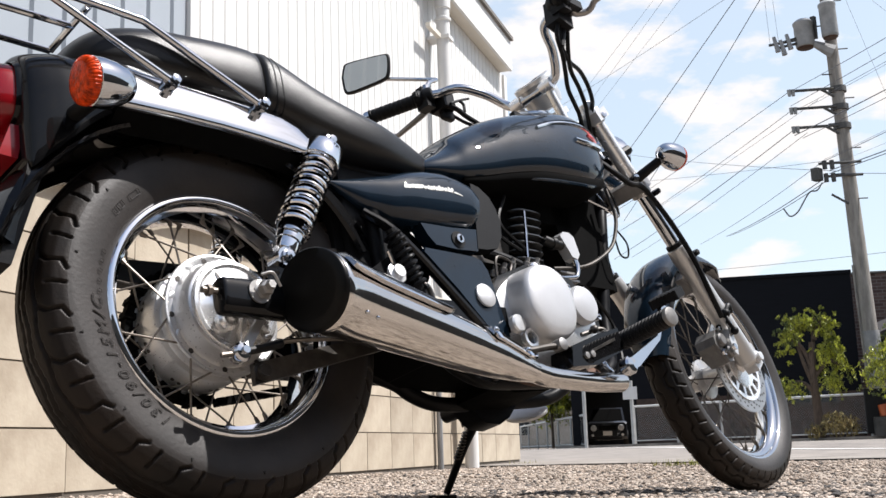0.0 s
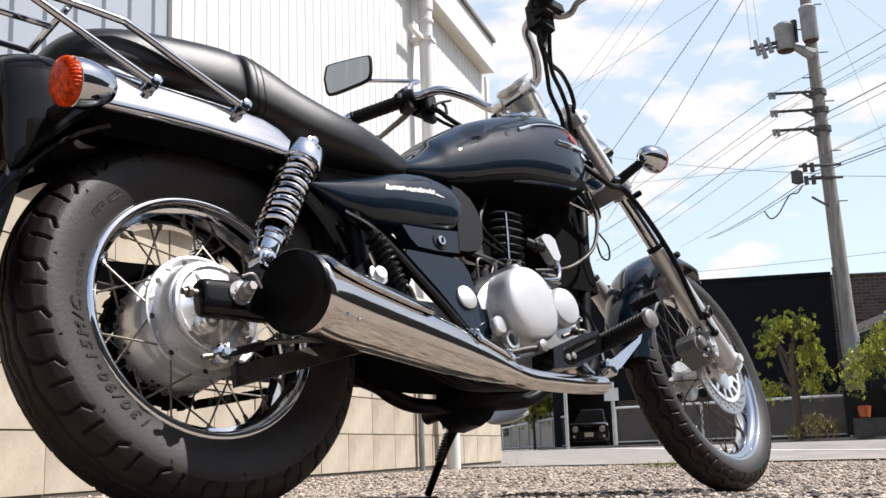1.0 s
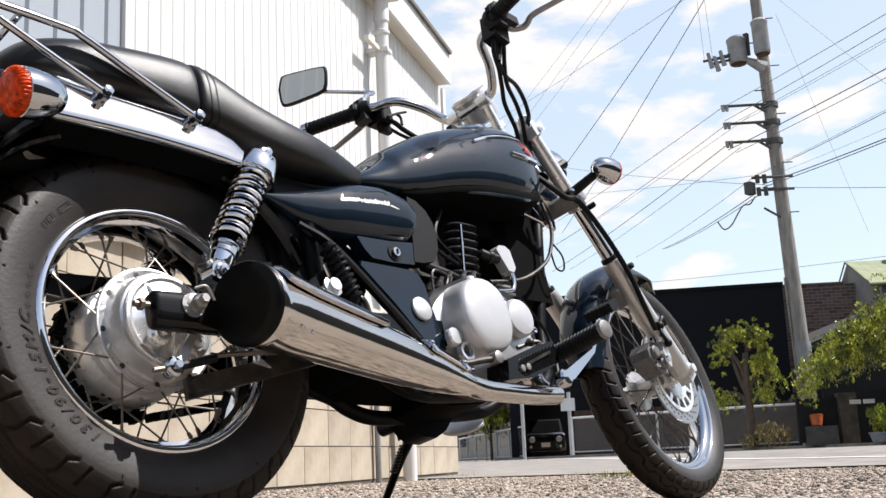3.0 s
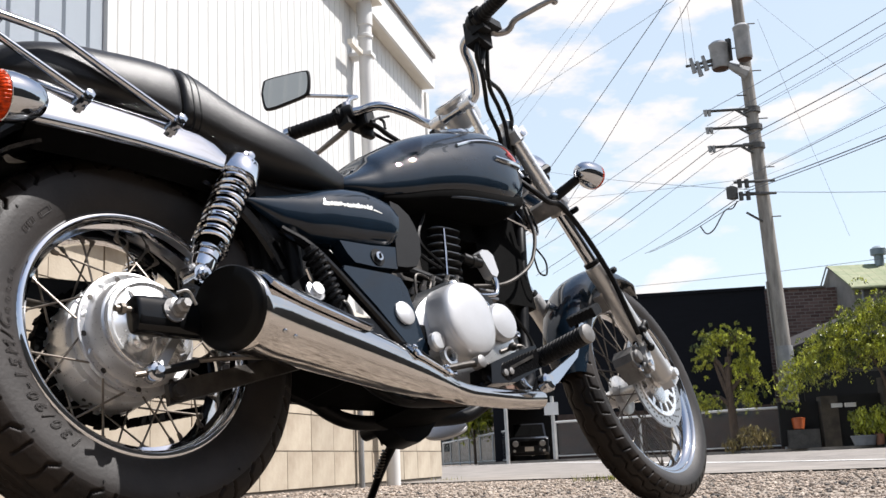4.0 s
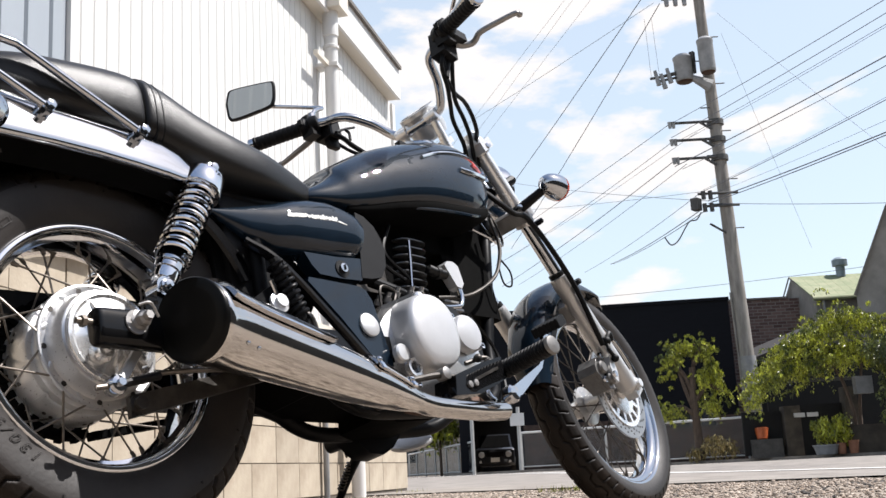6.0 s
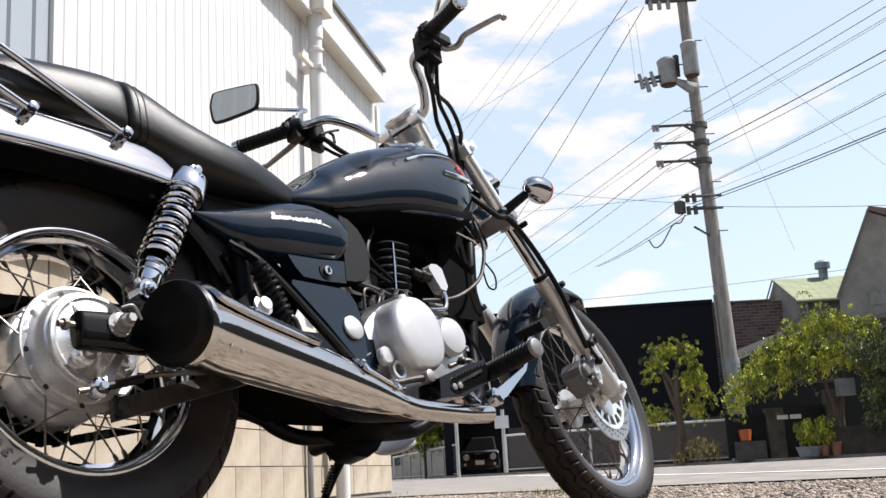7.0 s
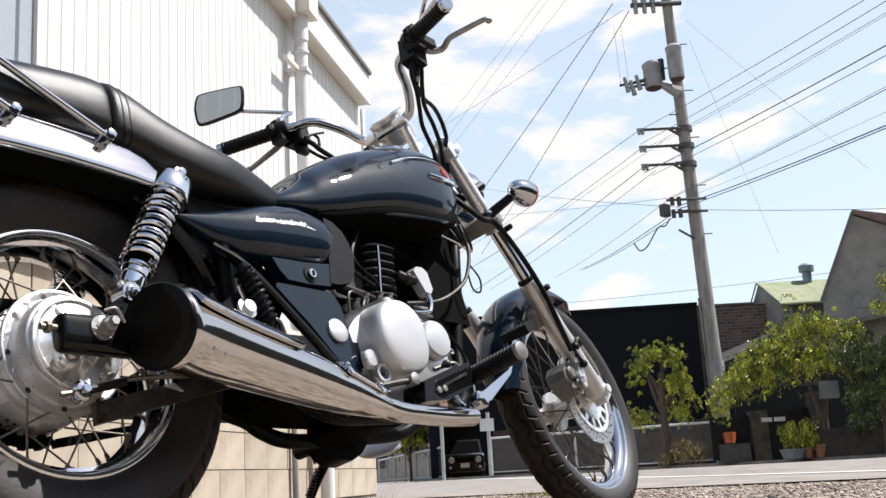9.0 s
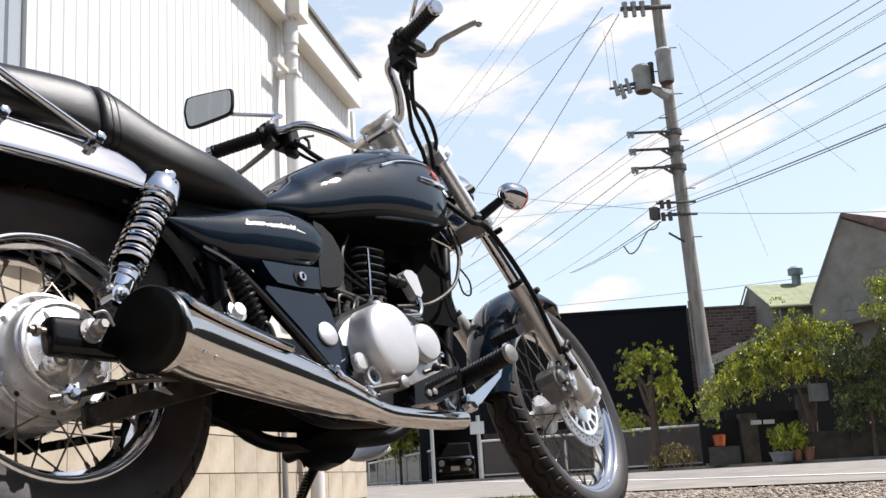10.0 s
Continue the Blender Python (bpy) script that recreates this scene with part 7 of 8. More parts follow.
fpart("meter_bracket", rounded(box(-0.015, 0.04, -0.018, 0.018, -0.008, 0.008, Matrix.Translation((1.085, 0, 0.955)) @ Matrix.Rotation(radians(-30), 4, "Y")), 0.005), M_alu, "", meter)
# cables
CABLES = [[(0.868, -0.205, 1.040), (0.855, -0.19, 0.990), (0.889, -0.17, 0.960), (0.915, -0.15, 0.934), (0.94, -0.13, 0.907), (0.978, -0.115, 0.88), (1.001, -0.105, 0.862), (1.05, -0.07, 0.80)],
          [(0.890, -0.205, 1.064), (0.897, -0.198, 1.02), (0.905, -0.18, 0.978), (0.933, -0.155, 0.945), (0.994, -0.13, 0.925), (1.026, -0.115, 0.894), (1.037, -0.105, 0.872), (1.08, -0.07, 0.80)],
          [(0.872, -0.20, 1.035), (0.870, -0.185, 0.985), (0.917, -0.165, 0.959), (0.984, -0.15, 0.961), (1.040, -0.13, 0.950), (1.058, -0.12, 0.918), (1.058, -0.11, 0.892), (1.09, -0.07, 0.82)]]
for pts in CABLES:
    fpart("control_cable", tube(pts, 0.0052, 10), M_black_plastic, "thick black control cable")
throttle = fpart("throttle_housing", rounded(box(-0.026, 0.024, -0.020, 0.020, -0.036, 0.034, Matrix.Translation((0.880, -0.195, 1.048)) @ Matrix.Rotation(0.25, 4, "Y")), 0.015, 4), M_black_plastic, "black throttle cable housing under the grip", bar)
fpart("cable_boot", tube([(0.884, -0.190, 1.012), (0.878, -0.186, 0.990), (0.872, -0.184, 0.968)], (0.0105, 0.0065), 12), M_black_plastic, "", bar)
perch = fpart("clutch_perch", rounded(merge(box(-0.020, 0.022, -0.024, 0.024, -0.030, 0.014, Matrix.Translation((0.905, 0.200, 1.060))), box(-0.010, 0.030, -0.008, 0.010, -0.052, -0.020, Matrix.Translation((0.905, 0.200, 1.060)))), 0.005), M_black_plastic, "black clutch lever perch", bar)
fpart("perch_cable", tube([(0.900, 0.19, 1.040), (0.905, 0.175, 1.030), (0.925, 0.17, 1.022), (0.950, 0.17, 1.012), (0.995, 0.165, 0.995)], 0.0065, 10), M_black_plastic, "thick black clutch cable", bar)
fpart("perch_wire", tube([(0.898, 0.17, 1.034), (0.937, 0.17, 1.055), (0.981, 0.17, 1.074)], 0.0035, 8), M_black_plastic, "", bar)
fpart("perch_wire", tube([(0.937, 0.17, 1.055), (0.952, 0.17, 1.048), (0.950, 0.17, 1.026)], 0.0040, 8), M_black_plastic, "", bar)
fpart("control_cable", tube([(0.915, 0.205, 1.04), (0.96, 0.18, 1.00), (1.02, 0.13, 0.95), (1.09, 0.08, 0.88)], 0.0045, 8), M_black_plastic, "black clutch cable")
hose = fpart("brake_hose", tube([(1.00, -0.05, 0.80), (1.035, -0.095, 0.756), (1.056, -0.115, 0.722), (1.102, -0.122, 0.698), (1.155, -0.126, 0.695), (1.225, -0.128, 0.625), (1.285, -0.128, 0.53), (1.315, -0.125, 0.45), (1.355, -0.115, 0.39)], 0.0068, 10), M_black_plastic, "thick black front brake hose")
for k in (0.36, 0.60):
    fpart("hose_clip", lathe([(0.012, -0.006), (0.014, 0), (0.012, 0.006)], on_fork(k, -0.127) + Vector((0.004, 0, 0.006)), DOWN, 12), M_black_satin, "", hose)
CAL = Matrix.Translation((1.346, -0.056, 0.323)) @ Matrix.Rotation(radians(-48), 4, "Y")
caliper = fpart("brake_caliper", rounded(prism([(-0.030, -0.030), (-0.016, -0.042), (0.014, -0.040), (0.026, -0.020), (0.026, 0.020), (0.014, 0.040), (-0.016, 0.042), (-0.030, 0.030)], 0.052, CAL @ Matrix.Translation((0, -0.045, 0))), 0.009, 3), M_caliper, "cast grey two-piston brake caliper")
for q in (-0.020, 0.018):
    fpart("piston_cap", lathe([(0.0165, 0), (0.0165, 0.007), (0.013, 0.011), (0, 0.012)], CAL @ Vector((-0.004, -0.045, q)), (0, -1, 0), 24), M_caliper, "", caliper)
fpart("caliper_bridge", rounded(box(-0.032, -0.012, -0.036, 0.006, -0.030, 0.030, CAL), 0.008), M_caliper, "dull caliper bracket", caliper)
fpart("pad_slot", rounded(box(-0.012, 0.020, -0.048, -0.040, -0.0035, 0.0035, CAL), 0.002), M_black_and_shade, "", caliper)
fpart("mount_plate", rounded(prism([(1.354, 0.300), (1.368, 0.292), (1.381, 0.318), (1.377, 0.352), (1.362, 0.360), (1.350, 0.332)], 0.014, Matrix.Translation((0, -0.118, 0))), 0.005), M_fork, "bright caliper mounting lug", caliper)
for q in ((1.366, -0.118, 0.372), (1.352, -0.118, 0.310), (1.335, -0.104, 0.362), (1.325, -0.100, 0.300)):
    fpart("caliper_bolt", lathe([(0.0085, 0), (0.0085, 0.008), (0.005, 0.0085), (0.0, 0.007)], q, (0, -1, 0), 6), M_chrome, "", caliper)
fpart("banjo", merge(ball((1.366, -0.122, 0.398), 0.012), tube([(1.366, -0.122, 0.398), (1.385, -0.128, 0.420), (1.405, -0.120, 0.408)], 0.006, 8), tube([(1.366, -0.122, 0.398), (1.358, -0.126, 0.372), (1.374, -0.126, 0.355)], 0.005, 8), ball((1.374, -0.126, 0.352), 0.010)), M_black_plastic, "black hose union", caliper)
bpart("speedo_cable", tube([(1.069, -0.085, 0.70), (1.072, -0.09, 0.633), (1.050, -0.09, 0.579), (1.016, -0.09, 0.539), (0.951, -0.09, 0.500), (0.89, -0.088, 0.478), (0.80, -0.085, 0.465)], 0.0045, 10), M_dark_steel, "grey sheathed cable under the tank")
bpart("cable_guide", tube([(1.075, -0.08, 0.60), (1.095, -0.085, 0.565), (1.085, -0.085, 0.53), (1.065, -0.08, 0.535), (1.06, -0.08, 0.58)], 0.0022, 6), M_black_satin, "thin wire cable guide")
bpart("lock_bracket", merge(tube([(1.00, -0.075, 0.665), (1.06, -0.08, 0.648), (1.115, -0.07, 0.645), (1.13, -0.06, 0.70), (1.115, -0.05, 0.74)], 0.0035, 6), tube([(1.02, -0.07, 0.72), (1.06, -0.08, 0.655)], 0.003, 6)), M_chrome, "bright wire bracket below the tank")
# added black block that darkens the gap at the frame tubes
bpart("front_dark_block", rounded(box(1.03, 1.075, -0.04, 0.06, 0.46, 0.62), 0.01), M_black_and_shade, "black block filling the dark gap at the frame tubes")

# front mudguard
rings = []
for i in range(29):
    a = radians(58 + i * (178 - 58) / 28)
    deg = math.degrees(a)
    rc = 0.327 + 0.02 * step(75, 58, deg)
    w = 0.056 * (0.35 + 0.65 * step(56, 74, deg)) * (0.62 + 0.38 * step(179, 160, deg))
    re = interp([(58, 0.325), (75, 0.300), (100, 0.283), (150, 0.275), (190, 0.268)], deg)
    sec = [(-w, re), (-w * 0.98, rc - 0.022), (-w * 0.78, rc - 0.008), (-w * 0.4, rc - 0.001), (0, rc), (w * 0.4, rc - 0.001), (w * 0.78, rc - 0.008), (w * 0.98, rc - 0.022), (w, re)]
    sec = sec + [(y * 0.94, r - 0.004) for y, r in sec[::-1]]
    rings.append([Vector((FRONT.x + math.cos(a) * r, y, FRONT.z + math.sin(a) * r)) for y, r in sec])
guard = fpart("front_mudguard", loft(rings), M_paint, "glossy dark blue-grey front mudguard")
for s in (-1, 1):
    fpart("guard_mount", rounded(box(-0.03, 0.03, -0.012, 0.012, -0.022, 0.022, Matrix.Translation((1.335, s * 0.068, 0.50)) @ Matrix.Rotation(radians(-33), 4, "Y")), 0.006), M_alu_dull, "", guard)

# wing-shaped tank badge, laid on the swell of the tank
for s in (-1, 1):
    def skin(x, z):
        """Half width of the tank at a height."""
        st = finer(TANK, 6)
        a = min(st, key=lambda q: abs(q[0] - x))
        zm = a[3] + (a[2] - a[3]) * 0.36
        h, e = ((a[2] - zm), 2.25) if z > zm else ((zm - a[3]), 3.2)
        k = min(1.0, abs(z - zm) / h)
        return s * (a[1] * (1 - k ** e) ** (1 / e) + 0.001)

    wing = [(0.783, 0.770), (0.841, 0.794), (0.90, 0.808), (0.955, 0.814), (0.995, 0.810), (1.022, 0.797)]
    lowwing = [(0.898, 0.760), (0.933, 0.761), (0.975, 0.766), (1.012, 0.774), (1.030, 0.785)]
    for pts, r in ((wing, 0.0055), (lowwing, 0.0080)):
        bm = tube([(x, skin(x, z), z) for x, z in pts], (r * 0.7, r), 8)
        part("tank_badge", bm, M_silver_badge, tank, "silver wing-shaped badge")
    red = [(0.968, 0.792), (0.988, 0.790), (1.006, 0.786)]
    part("badge_inlay", tube([(x, skin(x, z), z) for x, z in red], 0.0040, 8), M_badge_red, tank, "red badge inlay")


# ---- plants and things across the road ----
rng = random.Random(5)


def garden_tree(x, y, z, height, limbs, clumps, leaf, mat, label, trunk_r=0.07):
    ob = empty("tree", Matrix.Translation((x, y, z)))
    tagged(ob, label, "tree")
    part("trunk", tube([(0, 0, -0.1), (0.02, 0.02, height * 0.25), (-0.03, 0.02, height * 0.5), (0.0, 0.0, height * 0.72)], (trunk_r, trunk_r * 0.6), 12), M_bark, ob)
    for pts in limbs:
        part("limb", tube(pts, (trunk_r * 0.55, trunk_r * 0.25), 8), M_bark, ob)
    v, f = leaf_mesh(clumps, leaf, rng)
    crown = from_lists("crown", v, f, mat, ob, "loose sunlit crown of small leaves")
    return ob


def sprays(spine, count, length, leaf, droop, depth):
    """Arching shoots that hang from a spine of (sideways, height) points, as leaf places for leaf_mesh."""
    out = []
    for _ in range(count):
        k = rng.uniform(0, len(spine) - 1.001)
        i = int(k)
        a = spine[i][0] + (spine[i + 1][0] - spine[i][0]) * (k - i) + rng.gauss(0, 0.10)
        z = spine[i][1] + (spine[i + 1][1] - spine[i][1]) * (k - i) + rng.gauss(-0.06, 0.13)
        d = rng.uniform(-depth, depth)
        way = rng.uniform(0, 6.3)
        rise = rng.uniform(0.1, 1.5)
        n = length * rng.uniform(0.35, 1.5)
        for j in range(7):
            f = (j + 0.5) / 7
            u = n * f
            out.append((vw(a + u * math.cos(way), d + u * math.sin(way), z + rise * n * f - droop * n * f * f), (leaf * 1.2, leaf * 1.2, leaf), 3))
    return out


def spread(c, r, n, k, size):
    """k uneven clumps inside an ellipsoid."""
    out = []
    for _ in range(n):
        q = [rng.uniform(-1, 1) for _ in range(3)]
        s = rng.uniform(0.16, 0.34)
        out.append(((c[0] + q[0] * r[0] * 0.8, c[1] + q[1] * r[1] * 0.8, c[2] + q[2] * r[2] * 0.8), (r[0] * s, r[1] * s, r[2] * s * 0.8), k))
    return out


VIEW = Vector((0.617, -0.785, 0))
DEEP = Vector((0.785, 0.617, 0))


def vw(a, d, z):
    p = VIEW * a + DEEP * d
    return (p.x, p.y, z)


limbs = [[vw(0, 0, 1.2), vw(-0.16, 0, 1.75), vw(-0.34, 0, 1.98), vw(-0.5, 0, 2.02)], [vw(0, 0, 1.5), vw(0.05, 0.1, 2.0), vw(0.10, 0.1, 2.45)], [vw(-0.02, 0, 1.0), vw(-0.2, 0, 1.55), vw(-0.34, 0.1, 2.2)], [vw(0, 0, 1.25), vw(0.3, -0.05, 1.55), vw(0.55, 0, 1.40)], [vw(0, 0, 0.9), vw(-0.25, 0, 1.12), vw(-0.5, 0.1, 1.14)], [vw(0.05, 0, 2.0), vw(0.25, 0, 2.4), vw(0.42, 0, 2.25)]]
clumps = sprays([(-0.44, 2.24), (-0.28, 2.36), (-0.02, 2.44), (0.24, 2.40), (0.40, 2.22)], 130, 0.11, 0.030, 1.6, 0.28)
clumps += sprays([(0.36, 2.15), (0.44, 1.90), (0.42, 1.66)], 60, 0.10, 0.030, 2.2, 0.2)
clumps += sprays([(0.10, 1.78), (0.36, 1.62), (0.62, 1.36)], 46, 0.13, 0.030, 1.8, 0.22) + sprays([(0.14, 1.15), (0.42, 1.22)], 34, 0.12, 0.030, 1.6, 0.22)
clumps += sprays([(-0.76, 1.06), (-0.55, 1.16), (-0.36, 1.12)], 50, 0.13, 0.030, 1.5, 0.22) + sprays([(-0.62, 1.98), (-0.42, 2.04)], 36, 0.09, 0.030, 1.5, 0.18)
garden_tree(20.29, 9.50, 0.09, 2.7, limbs, clumps, 0.034, M_leaf, "small pruned garden tree with yellow-green leaves", 0.10)
v, f = leaf_mesh([(vw(0.2, 0, 0.25), (0.35, 0.25, 0.28), 260), (vw(0.5, 0.1, 0.2), (0.2, 0.2, 0.22), 120), (vw(-0.2, 0, 0.12), (0.25, 0.2, 0.15), 100)], 0.07, rng, 0.12)
weeds = from_lists("weeds", v, f, M_dry_grass)
weeds.matrix_world = Matrix.Translation((20.15, 9.3, 0.1))
tagged(weeds, "dry yellow-green weeds round the tree foot", "weeds", kind="stuff")


def shrub(name, x, y, z, clumps, leaf, mat, label, stems):
    ob = empty(name, Matrix.Translation((x, y, z)))
    tagged(ob, label, "shrub")
    for pts in stems:
        part("stem", tube(pts, (0.045, 0.02), 7), M_bark, ob)
    v, f = leaf_mesh(clumps, leaf, rng)
    from_lists("foliage", v, f, mat, ob)
    return ob


c = sprays([(-1.6, 1.05), (-1.3, 1.5), (-1.0, 1.95), (-0.55, 2.15), (-0.15, 2.35), (0.1, 2.55), (0.45, 2.6), (0.85, 2.35), (1.2, 2.1)], 420, 0.24, 0.045, 1.3, 0.5)
c += sprays([(-0.9, 1.55), (-0.3, 1.75), (0.3, 1.95), (1.0, 1.85)], 230, 0.26, 0.045, 1.3, 0.5)
shrub("climbing_shrub", 19.75, 6.3, 0.09, c, 0.038, M_leaf, "sprawling sunlit green shrub over a garden gate", [[vw(0.3, 0, 0), vw(0.25, 0, 0.9), vw(0.0, 0, 1.6), vw(-0.4, 0, 1.6)], [vw(0.35, 0, 0), vw(0.45, 0.1, 1.0), vw(0.6, 0, 2.0)]])
shrub("hedge", 19.5, 4.9, 0.09, spread(vw(0.1, 0.1, 1.35), (0.75, 0.8, 0.95), 60, 130, 0) + spread(vw(1.3, 0.1, 1.5), (0.9, 0.8, 1.2), 50, 130, 0), 0.040, M_leaf_dark, "dense dark green hedge behind a low wall", [[vw(0.1, 0, 0), vw(0.12, 0, 1.2)], [vw(0.9, 0, 0), vw(0.95, 0, 1.4)]])
shrub("tall_shrub", 20.4, 3.7, 0.09, spread(vw(-0.35, 0.2, 2.75), (0.8, 0.8, 0.9), 60, 120, 0), 0.042, M_leaf, "tall bright green shrub rising above the hedge", [[vw(0.2, 0.2, 0), vw(0.2, 0.2, 2.4)]])
shrub("street_tree", 24.0, 19.7, 0.05, sprays([(-0.35, 1.9), (0.0, 2.2), (0.35, 1.9)], 70, 0.4, 0.06, 1.7, 0.4) + sprays([(-0.35, 1.25), (0.0, 1.6), (0.40, 1.35)], 150, 0.4, 0.06, 1.7, 0.4), 0.075, M_leaf, "green tree hanging over the side street fence", [[(0, 0, 0), (0, 0, 1.2), (0.05, 0, 1.9)]])

low = part("garden_wall", rounded(box(-1.1, 3.5, -0.08, 0.08, 0.0, 0.52, Matrix.Translation((20.0, 5.7, 0.09)) @ Matrix(((0.47, 0.88, 0, 0), (-0.88, 0.47, 0, 0), (0, 0, 1, 0), (0, 0, 0, 1)))), 0.01), M_garden_wall)
tagged(low, "low grey mortar garden wall in front of the hedge", "garden wall")
gate = empty("gate", Matrix.Translation((20.35, 7.5, 0.09)))
tagged(gate, "dark garden gate between grey pillars with letter boxes", "gate")
TURN = Matrix(((0.617, 0.785, 0, 0), (-0.785, 0.617, 0, 0), (0, 0, 1, 0), (0, 0, 0, 1)))
part("pillar", rounded(box(-0.16, 0.16, -0.16, 0.16, 0, 0.98, TURN), 0.015), M_garden_wall, gate)
part("pillar", rounded(box(1.05, 1.3, -0.16, 0.16, 0, 1.3, TURN), 0.015), M_garden_wall, gate)
# gate panel in the near-black that paints the garden's deep shade
part("gate_panel", rounded(box(0.18, 1.03, 0.0, 0.05, 0.05, 1.0, TURN), 0.01), M_painted_shade, gate)
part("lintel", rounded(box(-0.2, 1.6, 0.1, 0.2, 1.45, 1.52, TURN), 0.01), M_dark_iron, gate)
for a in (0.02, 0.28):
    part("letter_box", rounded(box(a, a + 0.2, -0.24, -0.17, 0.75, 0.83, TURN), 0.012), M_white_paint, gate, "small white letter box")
part("side_panel", rounded(box(-0.95, -0.18, 0.0, 0.08, 0.05, 0.9, TURN), 0.01), M_painted_shade, gate)
# near-black panel painted for the dark void behind the gate
part("back_panel", box(-0.1, 4.5, 1.2, 1.3, 0.0, 2.0, TURN), M_painted_shade, gate, "near-black panel for the shade behind the gate", smooth=False)
boxo = part("meter_box", rounded(box(-0.14, 0.17, -0.1, 0.1, -0.16, 0.16, Matrix.Translation((20.0, 5.9, 1.34)) @ TURN), 0.015), M_grey_sheet, gate)
boxo.matrix_world = Matrix.Identity(4)
bucket = part("orange_bucket", lathe([(0.0, 0), (0.10, 0), (0.13, 0.2), (0.135, 0.2), (0.135, 0.215), (0.12, 0.215), (0.09, 0.02), (0, 0.02)], (19.95, 7.95, 0.45), (0.2, 0.1, 1), 18), M_orange_plastic)
tagged(bucket, "orange plastic bucket hung on the garden fence", "bucket")
shelf = part("plank_shelf", rounded(box(-0.25, 0.35, -0.12, 0.12, 0.0, 0.36, Matrix.Translation((19.98, 7.95, 0.09)) @ TURN), 0.01), M_dark_iron)
tagged(shelf, "dark low plank shelf by the gate", "shelf")


def pot(x, y, r, h, mat, label, plant):
    ob = part("flower_pot", lathe([(0.0, 0), (r * 0.75, 0), (r * 0.95, h * 0.85), (r, h * 0.85), (r, h), (r * 0.88, h), (r * 0.8, h * 0.8), (0, h * 0.8)], (x, y, 0.095), (0, 0, 1), 18), mat)
    tagged(ob, label, "flower pot")
    if plant:
        v, f = leaf_mesh([((x + rng.uniform(-0.15, 0.15), y + rng.uniform(-0.15, 0.15), 0.095 + h + rng.uniform(0.05, 0.45)), (0.12, 0.12, 0.12), 50) for _ in range(14)], 0.045, rng)
        pl = from_lists("pot_plant", v, f, M_leaf)
        tagged(pl, "leafy green plant growing from a flower pot", "plant", kind="stuff")


pot(19.45, 6.5, 0.24, 0.18, M_grey_sheet, "wide pale grey flower pot by the road", True)
pot(19.65, 6.06, 0.10, 0.24, M_terracotta, "terracotta flower pot beside a garden wall", False)
pot(19.55, 6.25, 0.09, 0.2, M_terracotta, "small terracotta flower pot beside a garden wall", True)

# parked car in the garage
CAR = Matrix.Translation((33.48, 24.96, 0.04)) @ Matrix.Rotation(math.atan2(-0.60, -0.80), 4, "Z")
car = empty("car", CAR)
tagged(car, "small boxy black car parked nose out in the garage", "car")
part("body", rounded(loft([[(1.6, y, z) for y, z in ((-0.70, 0.35), (0.70, 0.35), (0.70, 0.80), (0.62, 0.86), (-0.62, 0.86), (-0.70, 0.80))], [(1.5, y, z) for y, z in ((-0.73, 0.25), (0.73, 0.25), (0.73, 0.86), (0.66, 0.92), (-0.66, 0.92), (-0.73, 0.86))], [(-1.6, y, z) for y, z in ((-0.73, 0.25), (0.73, 0.25), (0.73, 0.92), (0.68, 0.95), (-0.68, 0.95), (-0.73, 0.92))]]), 0.02), M_car, car)
part("cabin", rounded(loft([[(0.75, y, 0.90) for y in (-0.66, 0.66)] + [(-1.58, y, 0.90) for y in (0.66, -0.66)], [(0.40, y, 1.45) for y in (-0.58, 0.58)] + [(-1.4, y, 1.45) for y in (0.58, -0.58)]]), 0.02), M_car, car)
part("windscreen", rounded(loft([[(0.752, -0.58, 0.96), (0.752, 0.58, 0.96), (0.735, 0.58, 0.96), (0.735, -0.58, 0.96)], [(0.455, -0.52, 1.40), (0.455, 0.52, 1.40), (0.438, 0.52, 1.40), (0.438, -0.52, 1.40)]]), 0.004), M_black_and_shade, car, "dark windscreen")
for s in (-1, 1):
    part("headlight", lathe([(0.0, 0.03), (0.10, 0.02), (0.115, 0.0), (0.115, -0.02)], (1.6, s * 0.50, 0.68), (1, 0, 0), 20), M_clear, car, "round clear headlight")
    part("fog_lamp", lathe([(0.0, 0.02), (0.05, 0.01), (0.05, -0.02)], (1.6, s * 0.55, 0.42), (1, 0, 0), 14), M_clear, car)
    for x in (1.05, -1.05):
        w = part("wheel", lathe([(0.28, -0.09), (0.30, -0.06), (0.30, 0.06), (0.28, 0.09), (0.17, 0.09), (0.16, 0.07), (0.0, 0.07)], (x, s * 0.66, 0.29), (0, s, 0), 24), M_rubber, car)
        part("rim", lathe([(0.16, 0.06), (0.15, 0.085), (0.04, 0.08), (0.0, 0.085)], (x, s * 0.66, 0.29), (0, s, 0), 18), M_alu_dull, w)
part("grille", rounded(box(1.6, 1.63, -0.32, 0.32, 0.60, 0.76), 0.01), M_black_plastic, car)
part("number_plate", rounded(box(1.62, 1.635, -0.165, 0.165, 0.40, 0.56), 0.005), M_white_print, car, "blank white number plate")

far_house = empty("distant_house", Matrix.Translation((52, 48, 0)) @ Matrix.Rotation(radians(-48), 4, "Z"))
tagged(far_house, "pale distant house at the end of the side street", "house")
part("wall", box(-7, 9, 0, 6, 0, 2.6), M_grey_wall, far_house, smooth=False)
part("roof", prism([(-7.4, 2.6), (9.4, 2.6), (8.0, 4.0), (-6.0, 4.0)], 6.4, Matrix.Translation((0, -0.2, 0))), M_roof_metal, far_house, smooth=False)
